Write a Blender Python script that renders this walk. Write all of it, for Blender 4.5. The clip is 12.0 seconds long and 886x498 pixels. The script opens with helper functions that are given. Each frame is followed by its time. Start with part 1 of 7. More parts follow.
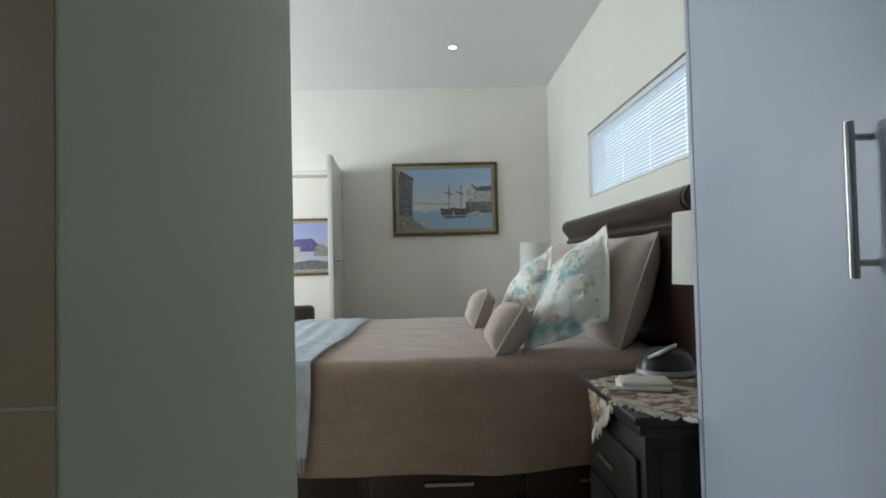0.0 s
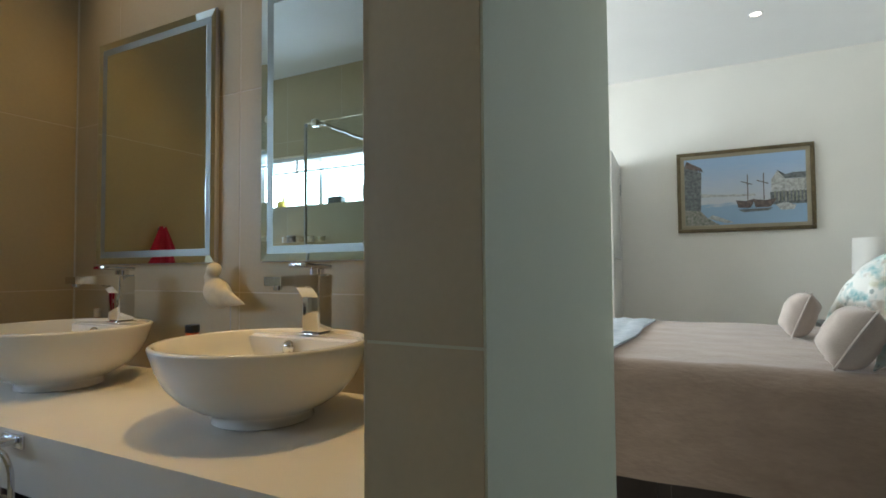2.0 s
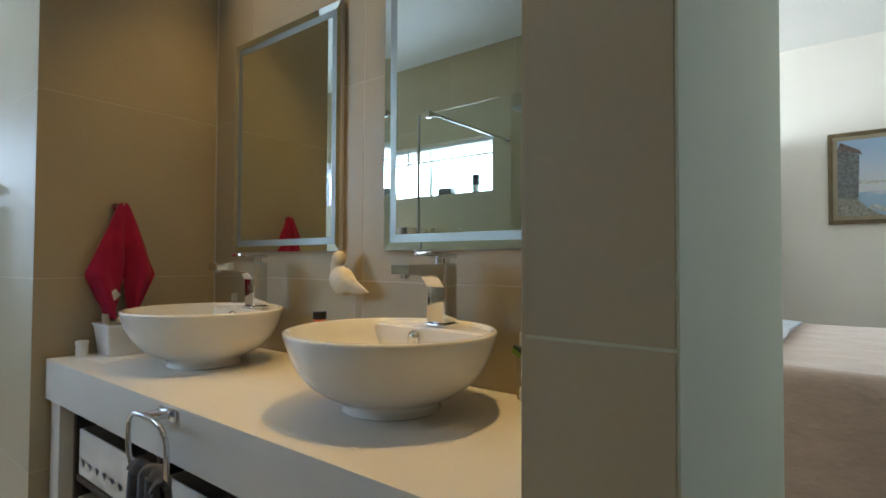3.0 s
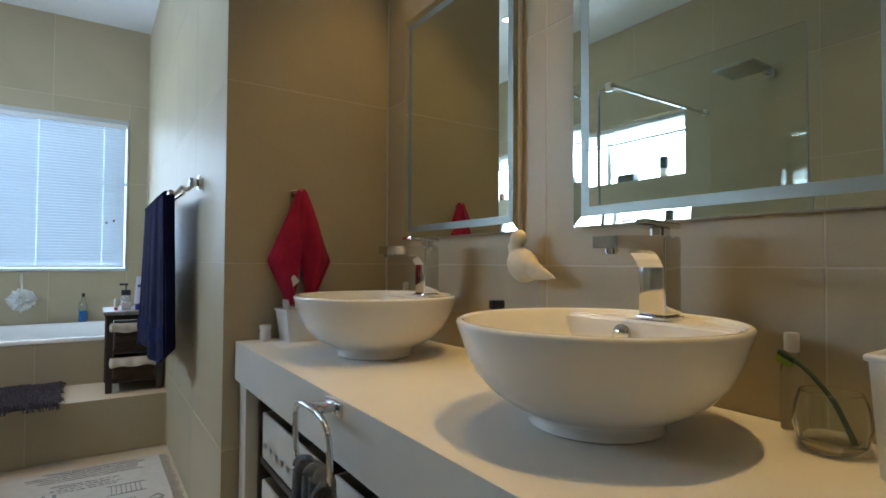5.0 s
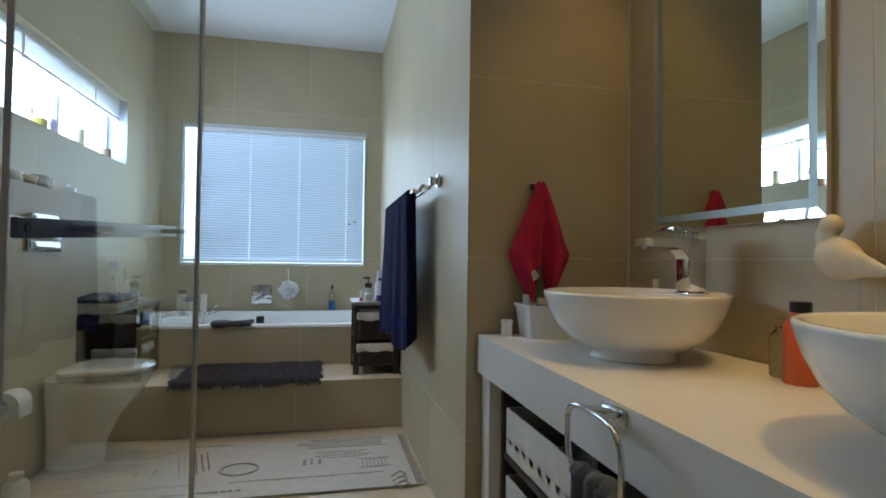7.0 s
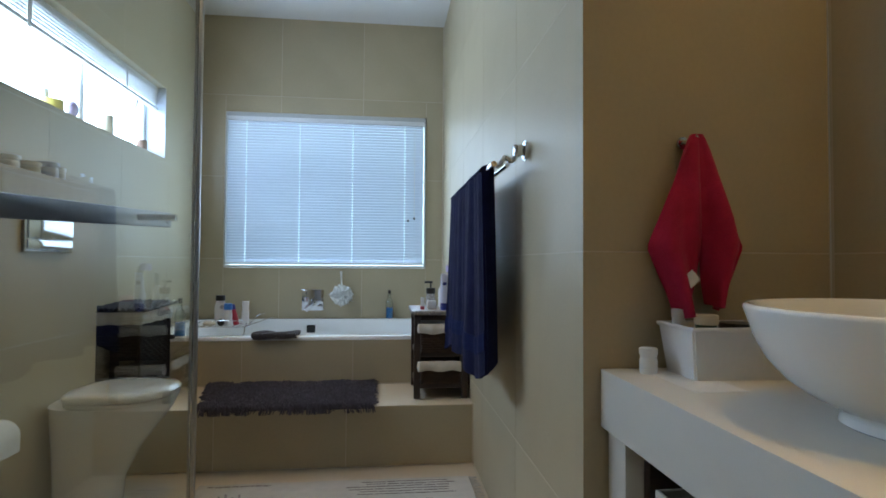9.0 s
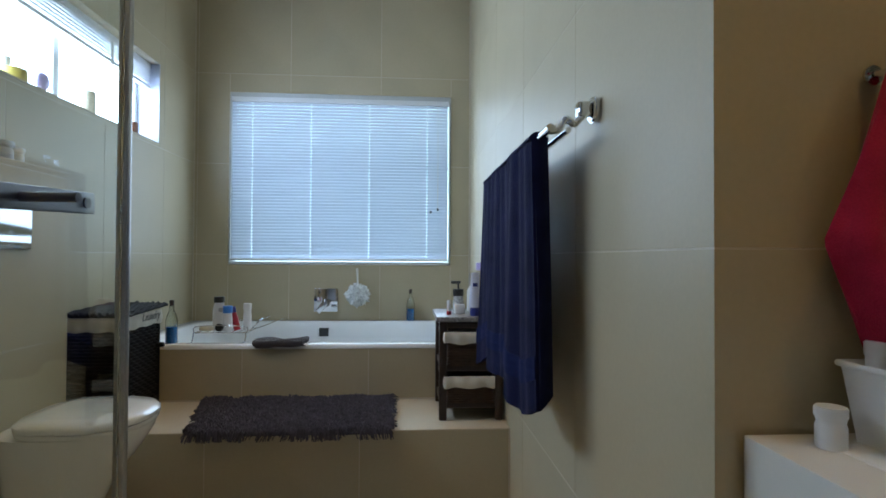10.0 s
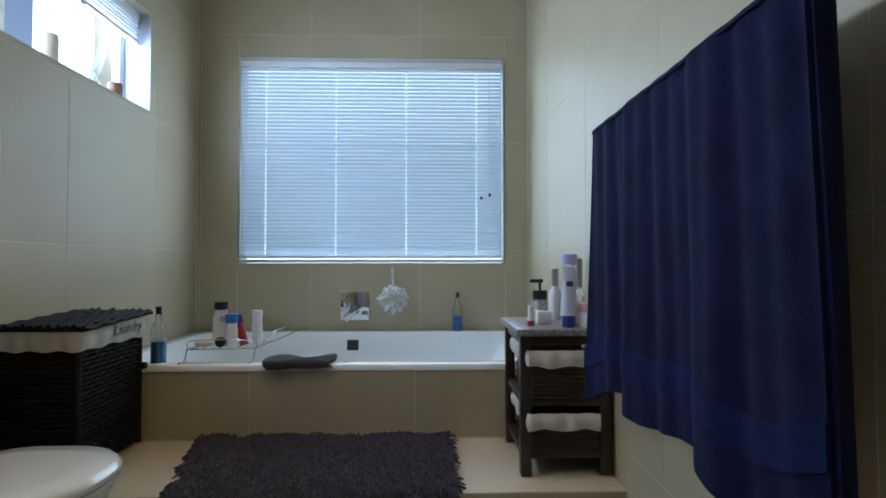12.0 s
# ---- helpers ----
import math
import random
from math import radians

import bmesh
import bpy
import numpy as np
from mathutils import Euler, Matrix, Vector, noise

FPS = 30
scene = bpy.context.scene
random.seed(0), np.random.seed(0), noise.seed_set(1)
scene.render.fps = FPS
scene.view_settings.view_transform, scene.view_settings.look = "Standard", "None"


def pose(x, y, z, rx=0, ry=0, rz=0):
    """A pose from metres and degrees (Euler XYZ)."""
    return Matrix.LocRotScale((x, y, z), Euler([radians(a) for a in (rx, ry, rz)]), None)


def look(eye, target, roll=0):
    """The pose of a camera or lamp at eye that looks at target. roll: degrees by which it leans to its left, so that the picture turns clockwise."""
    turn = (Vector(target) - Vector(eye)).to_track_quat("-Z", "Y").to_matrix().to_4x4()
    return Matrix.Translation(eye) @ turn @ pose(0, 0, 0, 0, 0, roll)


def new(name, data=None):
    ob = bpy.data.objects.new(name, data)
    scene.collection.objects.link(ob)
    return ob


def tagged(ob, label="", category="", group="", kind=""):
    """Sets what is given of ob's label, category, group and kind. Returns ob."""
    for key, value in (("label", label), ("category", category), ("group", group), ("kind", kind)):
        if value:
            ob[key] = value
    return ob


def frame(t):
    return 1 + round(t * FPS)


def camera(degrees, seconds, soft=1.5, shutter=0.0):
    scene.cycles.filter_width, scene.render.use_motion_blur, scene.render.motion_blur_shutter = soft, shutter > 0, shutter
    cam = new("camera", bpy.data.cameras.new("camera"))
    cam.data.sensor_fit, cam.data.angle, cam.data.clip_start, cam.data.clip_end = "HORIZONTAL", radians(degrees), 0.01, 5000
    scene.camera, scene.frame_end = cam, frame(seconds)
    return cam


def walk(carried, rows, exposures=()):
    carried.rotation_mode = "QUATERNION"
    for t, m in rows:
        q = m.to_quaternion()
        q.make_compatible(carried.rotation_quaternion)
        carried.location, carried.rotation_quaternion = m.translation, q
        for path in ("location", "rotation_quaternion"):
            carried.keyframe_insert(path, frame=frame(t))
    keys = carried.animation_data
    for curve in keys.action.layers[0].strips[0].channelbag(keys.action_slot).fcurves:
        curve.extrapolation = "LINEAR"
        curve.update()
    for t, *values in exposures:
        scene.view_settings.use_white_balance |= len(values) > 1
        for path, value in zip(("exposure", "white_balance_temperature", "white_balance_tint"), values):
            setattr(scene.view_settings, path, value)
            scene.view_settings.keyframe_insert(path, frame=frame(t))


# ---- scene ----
cam = camera(80.25, 12.0, soft=1.7)
ROWS = [
    (0.0, 0.1044, -0.0011, 1.0832, -1.083, 1.491, 1.355),
    (0.5, 0.1030, -0.0270, 1.0930, 4.260, 1.460, 1.428),
    (1.0, 0.1020, -0.0680, 1.0690, 12.150, 1.880, 1.039),
    (1.5, 0.0278, -0.0520, 1.0648, 19.930, 2.020, 0.658),
    (2.0, -0.0080, -0.0400, 1.0495, 27.120, 2.162, 0.476),
    (2.5, -0.0423, -0.0347, 1.0419, 32.652, 1.921, 0.163),
    (3.0, -0.0950, -0.0130, 1.0416, 38.250, 1.445, -0.265),
    (5.0, -0.3070, 0.1250, 0.9885, 56.184, 1.559, -0.320),
    (5.5, -0.3543, 0.1459, 0.9778, 62.478, 1.530, -0.629),
    (6.0, -0.3941, 0.1215, 0.9777, 68.041, 1.408, -0.580),
    (6.5, -0.4190, 0.0674, 0.9694, 73.158, 1.483, -0.751),
    (7.0, -0.4399, 0.0278, 0.9697, 77.415, 1.344, -0.751),
    (7.5, -0.5460, 0.0051, 0.9574, 80.308, 1.448, -0.754),
    (9.5, -1.2058, 0.0681, 0.9565, 84.921, 1.263, -0.345),
    (10.0, -1.4168, 0.0655, 0.9701, 86.185, 0.940, -0.319),
    (10.5, -1.5930, 0.0435, 0.9507, 86.541, 1.148, -0.149),
    (11.0, -1.7871, 0.0107, 0.9576, 87.147, 1.041, -0.065),
    (11.5, -1.9276, -0.0258, 0.9343, 88.087, 1.407, -0.045),
    (12.0, -2.0622, -0.0750, 0.9176, 88.390, 1.538, 0.026),
]
EXPOSURES = [(0.0, 0.0), (1.0, 0.12), (1.5, 0.25), (3.0, 0.70), (5.0, 0.66), (7.5, 0.37), (9.5, 0.37), (12.0, 0.24)]
walk(cam, [(t, pose(x, y, z, 90 + pitch, roll, yaw)) for t, x, y, z, yaw, pitch, roll in ROWS], EXPOSURES)

# ---- light ----
world = bpy.data.worlds.new("world")
scene.world = world
world.use_nodes = True
sky = world.node_tree.nodes.new("ShaderNodeTexSky")
sky.sky_type, sky.sun_disc = "NISHITA", False
sky.sun_elevation, sky.sun_rotation = radians(58), radians(60)
world.node_tree.links.new(sky.outputs[0], world.node_tree.nodes["Background"].inputs[0])
world.node_tree.nodes["Background"].inputs[1].default_value = 0.12
sun = new("sun", bpy.data.lights.new("sun", "SUN"))
sun.data.energy, sun.data.angle, sun.data.color = 3.0, radians(0.5), (1.0, 0.95, 0.88)
sun.matrix_world = look((0, 0, 20), (-9, -5, 0))


def window_light(name, eye, target, width, height, watts, color):
    lamp = new(name, bpy.data.lights.new(name, "AREA"))
    lamp.data.shape, lamp.data.size, lamp.data.size_y = "RECTANGLE", width, height
    lamp.data.energy, lamp.data.color = watts, color
    lamp.matrix_world = look(eye, target)
    return lamp


# daylight standing in the bath, high and east bedroom window openings
window_light("daylight_high_window", (-3.4, -1.50, 1.83), (-3.4, 0, 2.02), 2.1, 0.44, 37, (0.53, 0.71, 1.0))
window_light("daylight_bath_window", (-4.918, -0.38, 1.48), (-3, -0.38, 1.40), 1.38, 1.04, 9.5, (0.53, 0.73, 1.0))
# added fill at an unseen, assumed west opening, to brighten the bedroom
window_light("fill_bedroom_west", (-3.55, 3.2, 1.5), (-1, 3.9, 1.1), 2.2, 1.5, 102, (0.84, 0.94, 1.0))
window_light("daylight_bedroom_east", (1.37, 2.95, 1.76), (0, 2.95, 1.70), 1.6, 0.45, 6, (0.80, 0.92, 1.0))
# added fill that brightens the room beyond the door; its opening is unseen
window_light("fill_lounge", (-3.55, 6.3, 1.5), (-1, 6.5, 1.3), 1.4, 1.5, 66, (0.86, 0.94, 1.0))


def downlight_lamp(name, x, y, z, watts, color, spread=75, radius=0.03):
    lamp = new(name, bpy.data.lights.new(name, "SPOT"))
    lamp.data.energy, lamp.data.color = watts, color
    lamp.data.spot_size, lamp.data.spot_blend, lamp.data.shadow_soft_size = radians(spread), 0.6, radius
    lamp.matrix_world = look((x, y, z), (x, y, 0))
    return lamp


WARM = (1.0, 0.66, 0.26)
downlight_lamp("vanity_lamp_near", -0.76, 0.92, 2.735, 43, WARM, 64)
downlight_lamp("vanity_lamp_far", -1.66, 0.91, 2.735, 17, WARM, 66)
downlight_lamp("shower_lamp", -0.85, -0.62, 2.735, 4.5, (1.0, 0.76, 0.36), 120)
downlight_lamp("bathroom_lamp", -3.20, -0.50, 2.735, 22, WARM, 74)


# ---- materials ----
def mat(name, color, rough=0.5, metal=0.0, vary=0.08, scale=6.0, grain=60.0, bump=0.15, dist=0.002, sheen=0.0, coat=0.0, spec=0.5, per_object=0.0, stretch=(1, 1, 1), two=None, transmission=0.0, rough_vary=0.1, island=0.0):
    m = bpy.data.materials.new(name)
    m.use_nodes = True
    nt = m.node_tree
    n, l = nt.nodes, nt.links
    b = n["Principled BSDF"]
    b.inputs["Metallic"].default_value = metal
    b.inputs["Roughness"].default_value = rough
    b.inputs["Specular IOR Level"].default_value = spec
    b.inputs["Coat Weight"].default_value = coat
    b.inputs["Sheen Weight"].default_value = sheen
    b.inputs["Transmission Weight"].default_value = transmission
    co = n.new("ShaderNodeTexCoord")
    mp = n.new("ShaderNodeMapping")
    mp.inputs["Scale"].default_value = stretch
    l.new(co.outputs["Object"], mp.inputs["Vector"])
    big, fine = n.new("ShaderNodeTexNoise"), n.new("ShaderNodeTexNoise")
    for node, s, d in ((big, scale, 4), (fine, grain, 3)):
        node.inputs["Scale"].default_value = s
        node.inputs["Detail"].default_value = d
        l.new(mp.outputs[0], node.inputs["Vector"])
    mix = n.new("ShaderNodeMix")
    mix.data_type = "RGBA"
    c2 = two or tuple(max(0, c * (1 - vary * 2)) for c in color)
    mix.inputs["A"].default_value = (*color, 1)
    mix.inputs["B"].default_value = (*c2, 1)
    add = n.new("ShaderNodeMath")
    add.operation = "MULTIPLY_ADD"
    l.new(fine.outputs[0], add.inputs[0])
    add.inputs[1].default_value = 0.5
    l.new(big.outputs[0], add.inputs[2])
    ramp = n.new("ShaderNodeMapRange")
    ramp.inputs["From Min"].default_value, ramp.inputs["From Max"].default_value = 0.5, 1.0
    l.new(add.outputs[0], ramp.inputs["Value"])
    l.new(ramp.outputs[0], mix.inputs["Factor"])
    out = mix.outputs["Result"]
    if per_object:
        info = n.new("ShaderNodeObjectInfo")
        hsv = n.new("ShaderNodeHueSaturation")
        mr = n.new("ShaderNodeMapRange")
        mr.inputs["To Min"].default_value, mr.inputs["To Max"].default_value = 1 - per_object, 1 + per_object
        l.new(info.outputs["Random"], mr.inputs["Value"])
        l.new(mr.outputs[0], hsv.inputs["Value"])
        l.new(out, hsv.inputs["Color"])
        out = hsv.outputs[0]
    if island:
        geo = n.new("ShaderNodeNewGeometry")
        hsv = n.new("ShaderNodeHueSaturation")
        mr = n.new("ShaderNodeMapRange")
        mr.inputs["To Min"].default_value, mr.inputs["To Max"].default_value = 1 - island, 1 + island
        l.new(geo.outputs["Random Per Island"], mr.inputs["Value"])
        l.new(mr.outputs[0], hsv.inputs["Value"])
        l.new(out, hsv.inputs["Color"])
        out = hsv.outputs[0]
    l.new(out, b.inputs["Base Color"])
    if rough_vary:
        rr = n.new("ShaderNodeMapRange")
        rr.inputs["To Min"].default_value = max(0, rough * (1 - rough_vary))
        rr.inputs["To Max"].default_value = min(1, rough * (1 + rough_vary))
        l.new(big.outputs[0], rr.inputs["Value"])
        l.new(rr.outputs[0], b.inputs["Roughness"])
    if bump:
        bp = n.new("ShaderNodeBump")
        bp.inputs["Strength"].default_value, bp.inputs["Distance"].default_value = bump, dist
        l.new(fine.outputs[0], bp.inputs["Height"])
        l.new(bp.outputs[0], b.inputs["Normal"])
    return m


M_TILE = mat("tile_beige", (0.478, 0.402, 0.262), 0.44, vary=0.05, scale=3, grain=90, bump=0.04, per_object=0.03)
M_FLOORTILE = mat("tile_floor", (0.64, 0.54, 0.39), 0.34, vary=0.05, scale=3, grain=60, bump=0.04, per_object=0.03)
M_GROUT = mat("grout", (0.62, 0.55, 0.43), 0.85, vary=0.05, scale=20, grain=200, bump=0.2)
M_PLASTER = mat("wall_paint", (0.78, 0.75, 0.685), 0.75, vary=0.025, scale=2.5, grain=220, bump=0.08)
M_PASSAGE = mat("wall_paint_passage", (0.570, 0.590, 0.440), 0.7, vary=0.025, scale=2.5, grain=220, bump=0.08)
M_CEIL = mat("ceiling_paint", (0.80, 0.80, 0.79), 0.8, vary=0.02, scale=2, grain=200, bump=0.05)
M_CARPET = mat("carpet", (0.42, 0.36, 0.28), 0.95, vary=0.15, scale=12, grain=400, bump=0.5)
M_QUARTZ = mat("white_quartz", (0.68, 0.65, 0.58), 0.36, vary=0.03, scale=5, grain=400, bump=0.02)
M_CERAMIC = mat("white_ceramic", (0.80, 0.78, 0.73), 0.12, vary=0.015, scale=4, grain=40, bump=0.0, coat=0.4)
M_ACRYLIC = mat("bath_acrylic", (0.84, 0.84, 0.82), 0.16, vary=0.015, scale=3, grain=40, bump=0.0, coat=0.3)
M_CHROME = mat("chrome", (0.75, 0.75, 0.76), 0.09, metal=1.0, vary=0.03, scale=8, grain=80, bump=0.0)
M_STEEL = mat("brushed_steel", (0.48, 0.47, 0.45), 0.32, metal=1.0, vary=0.08, scale=8, grain=180, bump=0.08, stretch=(1, 1, 0.1))
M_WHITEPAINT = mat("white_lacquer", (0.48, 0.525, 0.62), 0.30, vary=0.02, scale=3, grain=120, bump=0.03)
M_FRAMEPAINT = mat("window_frame_paint", (0.56, 0.57, 0.56), 0.4, vary=0.04, scale=5, grain=120, bump=0.03)
M_DOORPAINT = mat("warm_white_gloss", (0.70, 0.68, 0.63), 0.35, vary=0.03, scale=3, grain=120, bump=0.03)
M_WHITEPLASTIC = mat("white_plastic", (0.80, 0.79, 0.77), 0.4, vary=0.03, scale=10, grain=120, bump=0.03)
M_ALU = mat("white_aluminium", (0.78, 0.79, 0.80), 0.35, vary=0.03, scale=6, grain=120, bump=0.02)
M_DARKWOOD = mat("dark_wood", (0.040, 0.022, 0.015), 0.35, vary=0.3, scale=5, grain=60, bump=0.12, stretch=(1, 1, 6), two=(0.018, 0.010, 0.008))
M_EBONY = mat("black_wood", (0.030, 0.024, 0.022), 0.38, vary=0.3, scale=5, grain=60, bump=0.1, stretch=(6, 1, 1))
M_NAVY = mat("navy_terry", (0.008, 0.011, 0.050), 0.95, vary=0.25, scale=14, grain=420, bump=0.8, dist=0.003, sheen=0.02, spec=0.15)
M_RED = mat("red_terry", (0.54, 0.022, 0.070), 0.95, vary=0.2, scale=14, grain=420, bump=0.8, dist=0.003, sheen=0.05, spec=0.2)
M_GREYTOWEL = mat("grey_terry", (0.085, 0.10, 0.125), 0.95, vary=0.2, scale=14, grain=420, bump=0.8, dist=0.003, sheen=0.2)
M_DARKTOWEL = mat("charcoal_terry", (0.040, 0.030, 0.032), 0.95, vary=0.2, scale=14, grain=420, bump=0.8, dist=0.003, sheen=0.2)
M_SHAG = mat("shag_pile", (0.034, 0.026, 0.036), 0.85, vary=0.25, scale=25, grain=200, bump=0.2, sheen=0.15, two=(0.058, 0.047, 0.062), island=0.55)
M_WICKER = mat("dark_wicker", (0.016, 0.013, 0.011), 0.7, spec=0.25, vary=0.3, scale=20, grain=200, bump=0.3, island=0.4)
M_BROWNWICKER = mat("brown_wicker", (0.075, 0.035, 0.016), 0.55, vary=0.3, scale=20, grain=160, bump=0.3)
M_LINER = mat("cotton_liner", (0.66, 0.61, 0.52), 0.9, vary=0.06, scale=16, grain=300, bump=0.3)
M_GRANITE = mat("granite_top", (0.42, 0.40, 0.38), 0.3, vary=0.4, scale=120, grain=300, bump=0.05, two=(0.08, 0.07, 0.07))
M_SPECKLE = mat("patterned_paper", (0.72, 0.72, 0.70), 0.6, vary=0.4, scale=90, grain=160, bump=0.05, two=(0.10, 0.10, 0.11))
M_FOAM = mat("white_mesh_sponge", (0.80, 0.80, 0.77), 0.9, vary=0.08, scale=30, grain=200, bump=0.4)
M_BLUELIQ = mat("blue_liquid", (0.015, 0.20, 0.62), 0.12, vary=0.05, bump=0.0)
M_BLACK = mat("black_plastic", (0.018, 0.018, 0.019), 0.35, vary=0.1, bump=0.03)
M_BLUEPL = mat("blue_plastic", (0.05, 0.22, 0.62), 0.3, vary=0.05, bump=0.0)
M_NAVYPL = mat("navy_plastic", (0.03, 0.04, 0.22), 0.3, vary=0.05, bump=0.0)
M_LILAC = mat("lilac_plastic", (0.46, 0.38, 0.66), 0.35, vary=0.05, bump=0.0)
M_PINK = mat("pink_plastic", (0.70, 0.36, 0.38), 0.4, vary=0.05, bump=0.0)
M_REDPL = mat("red_plastic", (0.45, 0.03, 0.05), 0.3, vary=0.05, bump=0.0)
M_ORANGE = mat("orange_plastic", (0.72, 0.13, 0.035), 0.3, vary=0.05, bump=0.0)
M_GREENPL = mat("dark_green_plastic", (0.025, 0.055, 0.028), 0.3, vary=0.1, bump=0.0)
M_LIME = mat("lime_plastic", (0.25, 0.45, 0.06), 0.35, vary=0.1, bump=0.0)
M_YELLOW = mat("yellow_wax", (0.66, 0.52, 0.10), 0.5, vary=0.06, bump=0.05)
M_IVORYWAX = mat("ivory_wax", (0.66, 0.58, 0.42), 0.5, vary=0.08, scale=15, bump=0.05)
M_BROWNWAX = mat("brown_wax", (0.24, 0.10, 0.055), 0.5, vary=0.3, scale=12, bump=0.05)
M_PRINT = mat("faded_print", (0.36, 0.33, 0.30), 0.9, vary=0.2, scale=60, bump=0.1)
M_MAT = mat("cotton_mat", (0.60, 0.57, 0.51), 0.95, vary=0.06, scale=20, grain=350, bump=0.5)
M_PAPER = mat("paper", (0.78, 0.77, 0.74), 0.8, vary=0.04, bump=0.05)
M_COVER = mat("taupe_quilt", (0.36, 0.258, 0.195), 0.9, vary=0.10, scale=9, grain=42, bump=0.55, dist=0.007, sheen=0.25, stretch=(0.7, 1.4, 1.6))
M_TAUPE = mat("taupe_linen", (0.50, 0.415, 0.36), 0.9, vary=0.08, scale=9, grain=220, bump=0.35, sheen=0.2)
M_PIPING = mat("pale_piping", (0.52, 0.45, 0.40), 0.9, vary=0.05, bump=0.1)
M_GILT = mat("dull_gilt", (0.17, 0.125, 0.060), 0.5, metal=0.35, vary=0.25, scale=18, grain=120, bump=0.3)
M_LINENSLIP = mat("frame_slip", (0.36, 0.31, 0.22), 0.8, vary=0.08, grain=200, bump=0.2)
M_GREYPL = mat("silver_plastic", (0.42, 0.42, 0.43), 0.35, vary=0.05, bump=0.0)
M_TERRA = mat("terracotta_cloth", (0.30, 0.09, 0.05), 0.9, vary=0.1, bump=0.2)
M_BROWNLEATHER = mat("brown_leather", (0.06, 0.035, 0.025), 0.5, vary=0.2, bump=0.2)


def glass_mat(name, tint=(0.93, 0.97, 0.95), rough=0.0, ior=1.45):
    m = bpy.data.materials.new(name)
    m.use_nodes = True
    b = m.node_tree.nodes["Principled BSDF"]
    b.inputs["Base Color"].default_value = (*tint, 1)
    b.inputs["Roughness"].default_value = rough
    b.inputs["IOR"].default_value = ior
    b.inputs["Transmission Weight"].default_value = 1.0
    return m


M_GLASS = glass_mat("clear_glass")
M_SHOWERGLASS = glass_mat("shower_glass", (0.90, 0.955, 0.93), 0.0, 1.5)
M_CLEARPLASTIC = glass_mat("clear_plastic", (0.95, 0.96, 0.96), 0.05)


def mirror_mat(name, tint, rough):
    m = bpy.data.materials.new(name)
    m.use_nodes = True
    b = m.node_tree.nodes["Principled BSDF"]
    b.inputs["Base Color"].default_value = (*tint, 1)
    b.inputs["Metallic"].default_value = 1.0
    b.inputs["Roughness"].default_value = rough
    return m


M_MIRROR = mirror_mat("mirror", (0.82, 0.88, 0.79), 0.0)
M_SATIN = mirror_mat("satin_mirror_band", (0.30, 0.33, 0.30), 0.48)


def translucent_mat(name, color, through_share, rough=0.5):
    m = bpy.data.materials.new(name)
    m.use_nodes = True
    n, l = m.node_tree.nodes, m.node_tree.links
    b = n["Principled BSDF"]
    b.inputs["Base Color"].default_value = (*color, 1)
    b.inputs["Roughness"].default_value = rough
    t = n.new("ShaderNodeBsdfTranslucent")
    t.inputs[0].default_value = (*color, 1)
    mx = n.new("ShaderNodeMixShader")
    mx.inputs[0].default_value = through_share
    l.new(b.outputs[0], mx.inputs[1])
    l.new(t.outputs[0], mx.inputs[2])
    l.new(mx.outputs[0], n["Material Output"].inputs[0])
    return m


M_SLAT = translucent_mat("blind_slat", (0.66, 0.74, 0.85), 0.20)
M_SLATDIM = translucent_mat("bedroom_blind_slat", (0.64, 0.70, 0.76), 0.09)
M_THROUGHSHADE = translucent_mat("shade_paper", (0.82, 0.80, 0.75), 0.4)


def emit_mat(name, color, strength):
    m = bpy.data.materials.new(name)
    m.use_nodes = True
    n, l = m.node_tree.nodes, m.node_tree.links
    e = n.new("ShaderNodeEmission")
    e.inputs[0].default_value = (*color, 1)
    e.inputs[1].default_value = strength
    l.new(e.outputs[0], n["Material Output"].inputs[0])
    return m


M_LAMPGLOW = emit_mat("downlight_glow", (1.0, 0.93, 0.80), 6.0)
M_OUTSIDE = emit_mat("bright_outdoors", (0.60, 0.83, 1.0), 2.5)


def pattern_mat(name, ground, blots, bump=0.3):
    """Printed or woven cloth: blots of colour with ragged edges on a plain ground."""
    m = mat(name, ground, 0.9, vary=0.03, scale=9, grain=220, bump=bump)
    n, l = m.node_tree.nodes, m.node_tree.links
    b = n["Principled BSDF"]
    last = b.inputs["Base Color"].links[0].from_socket
    co = n.new("ShaderNodeTexCoord")
    for colour, scale, lo, hi, seed in blots:
        mp = n.new("ShaderNodeMapping")
        mp.inputs["Location"].default_value = (seed, seed * 2, -seed)
        no = n.new("ShaderNodeTexNoise")
        no.inputs["Scale"].default_value, no.inputs["Detail"].default_value, no.inputs["Distortion"].default_value = scale, 5, 0.35
        mr = n.new("ShaderNodeMapRange")
        mr.inputs["From Min"].default_value, mr.inputs["From Max"].default_value = lo, hi
        mr.inputs["To Max"].default_value = 0.92
        mx = n.new("ShaderNodeMix")
        mx.data_type = "RGBA"
        l.new(co.outputs["Object"], mp.inputs[0])
        l.new(mp.outputs[0], no.inputs["Vector"])
        l.new(no.outputs[0], mr.inputs["Value"])
        l.new(mr.outputs[0], mx.inputs["Factor"])
        l.new(last, mx.inputs["A"])
        mx.inputs["B"].default_value = (*colour, 1)
        last = mx.outputs["Result"]
    l.new(last, b.inputs["Base Color"])
    return m


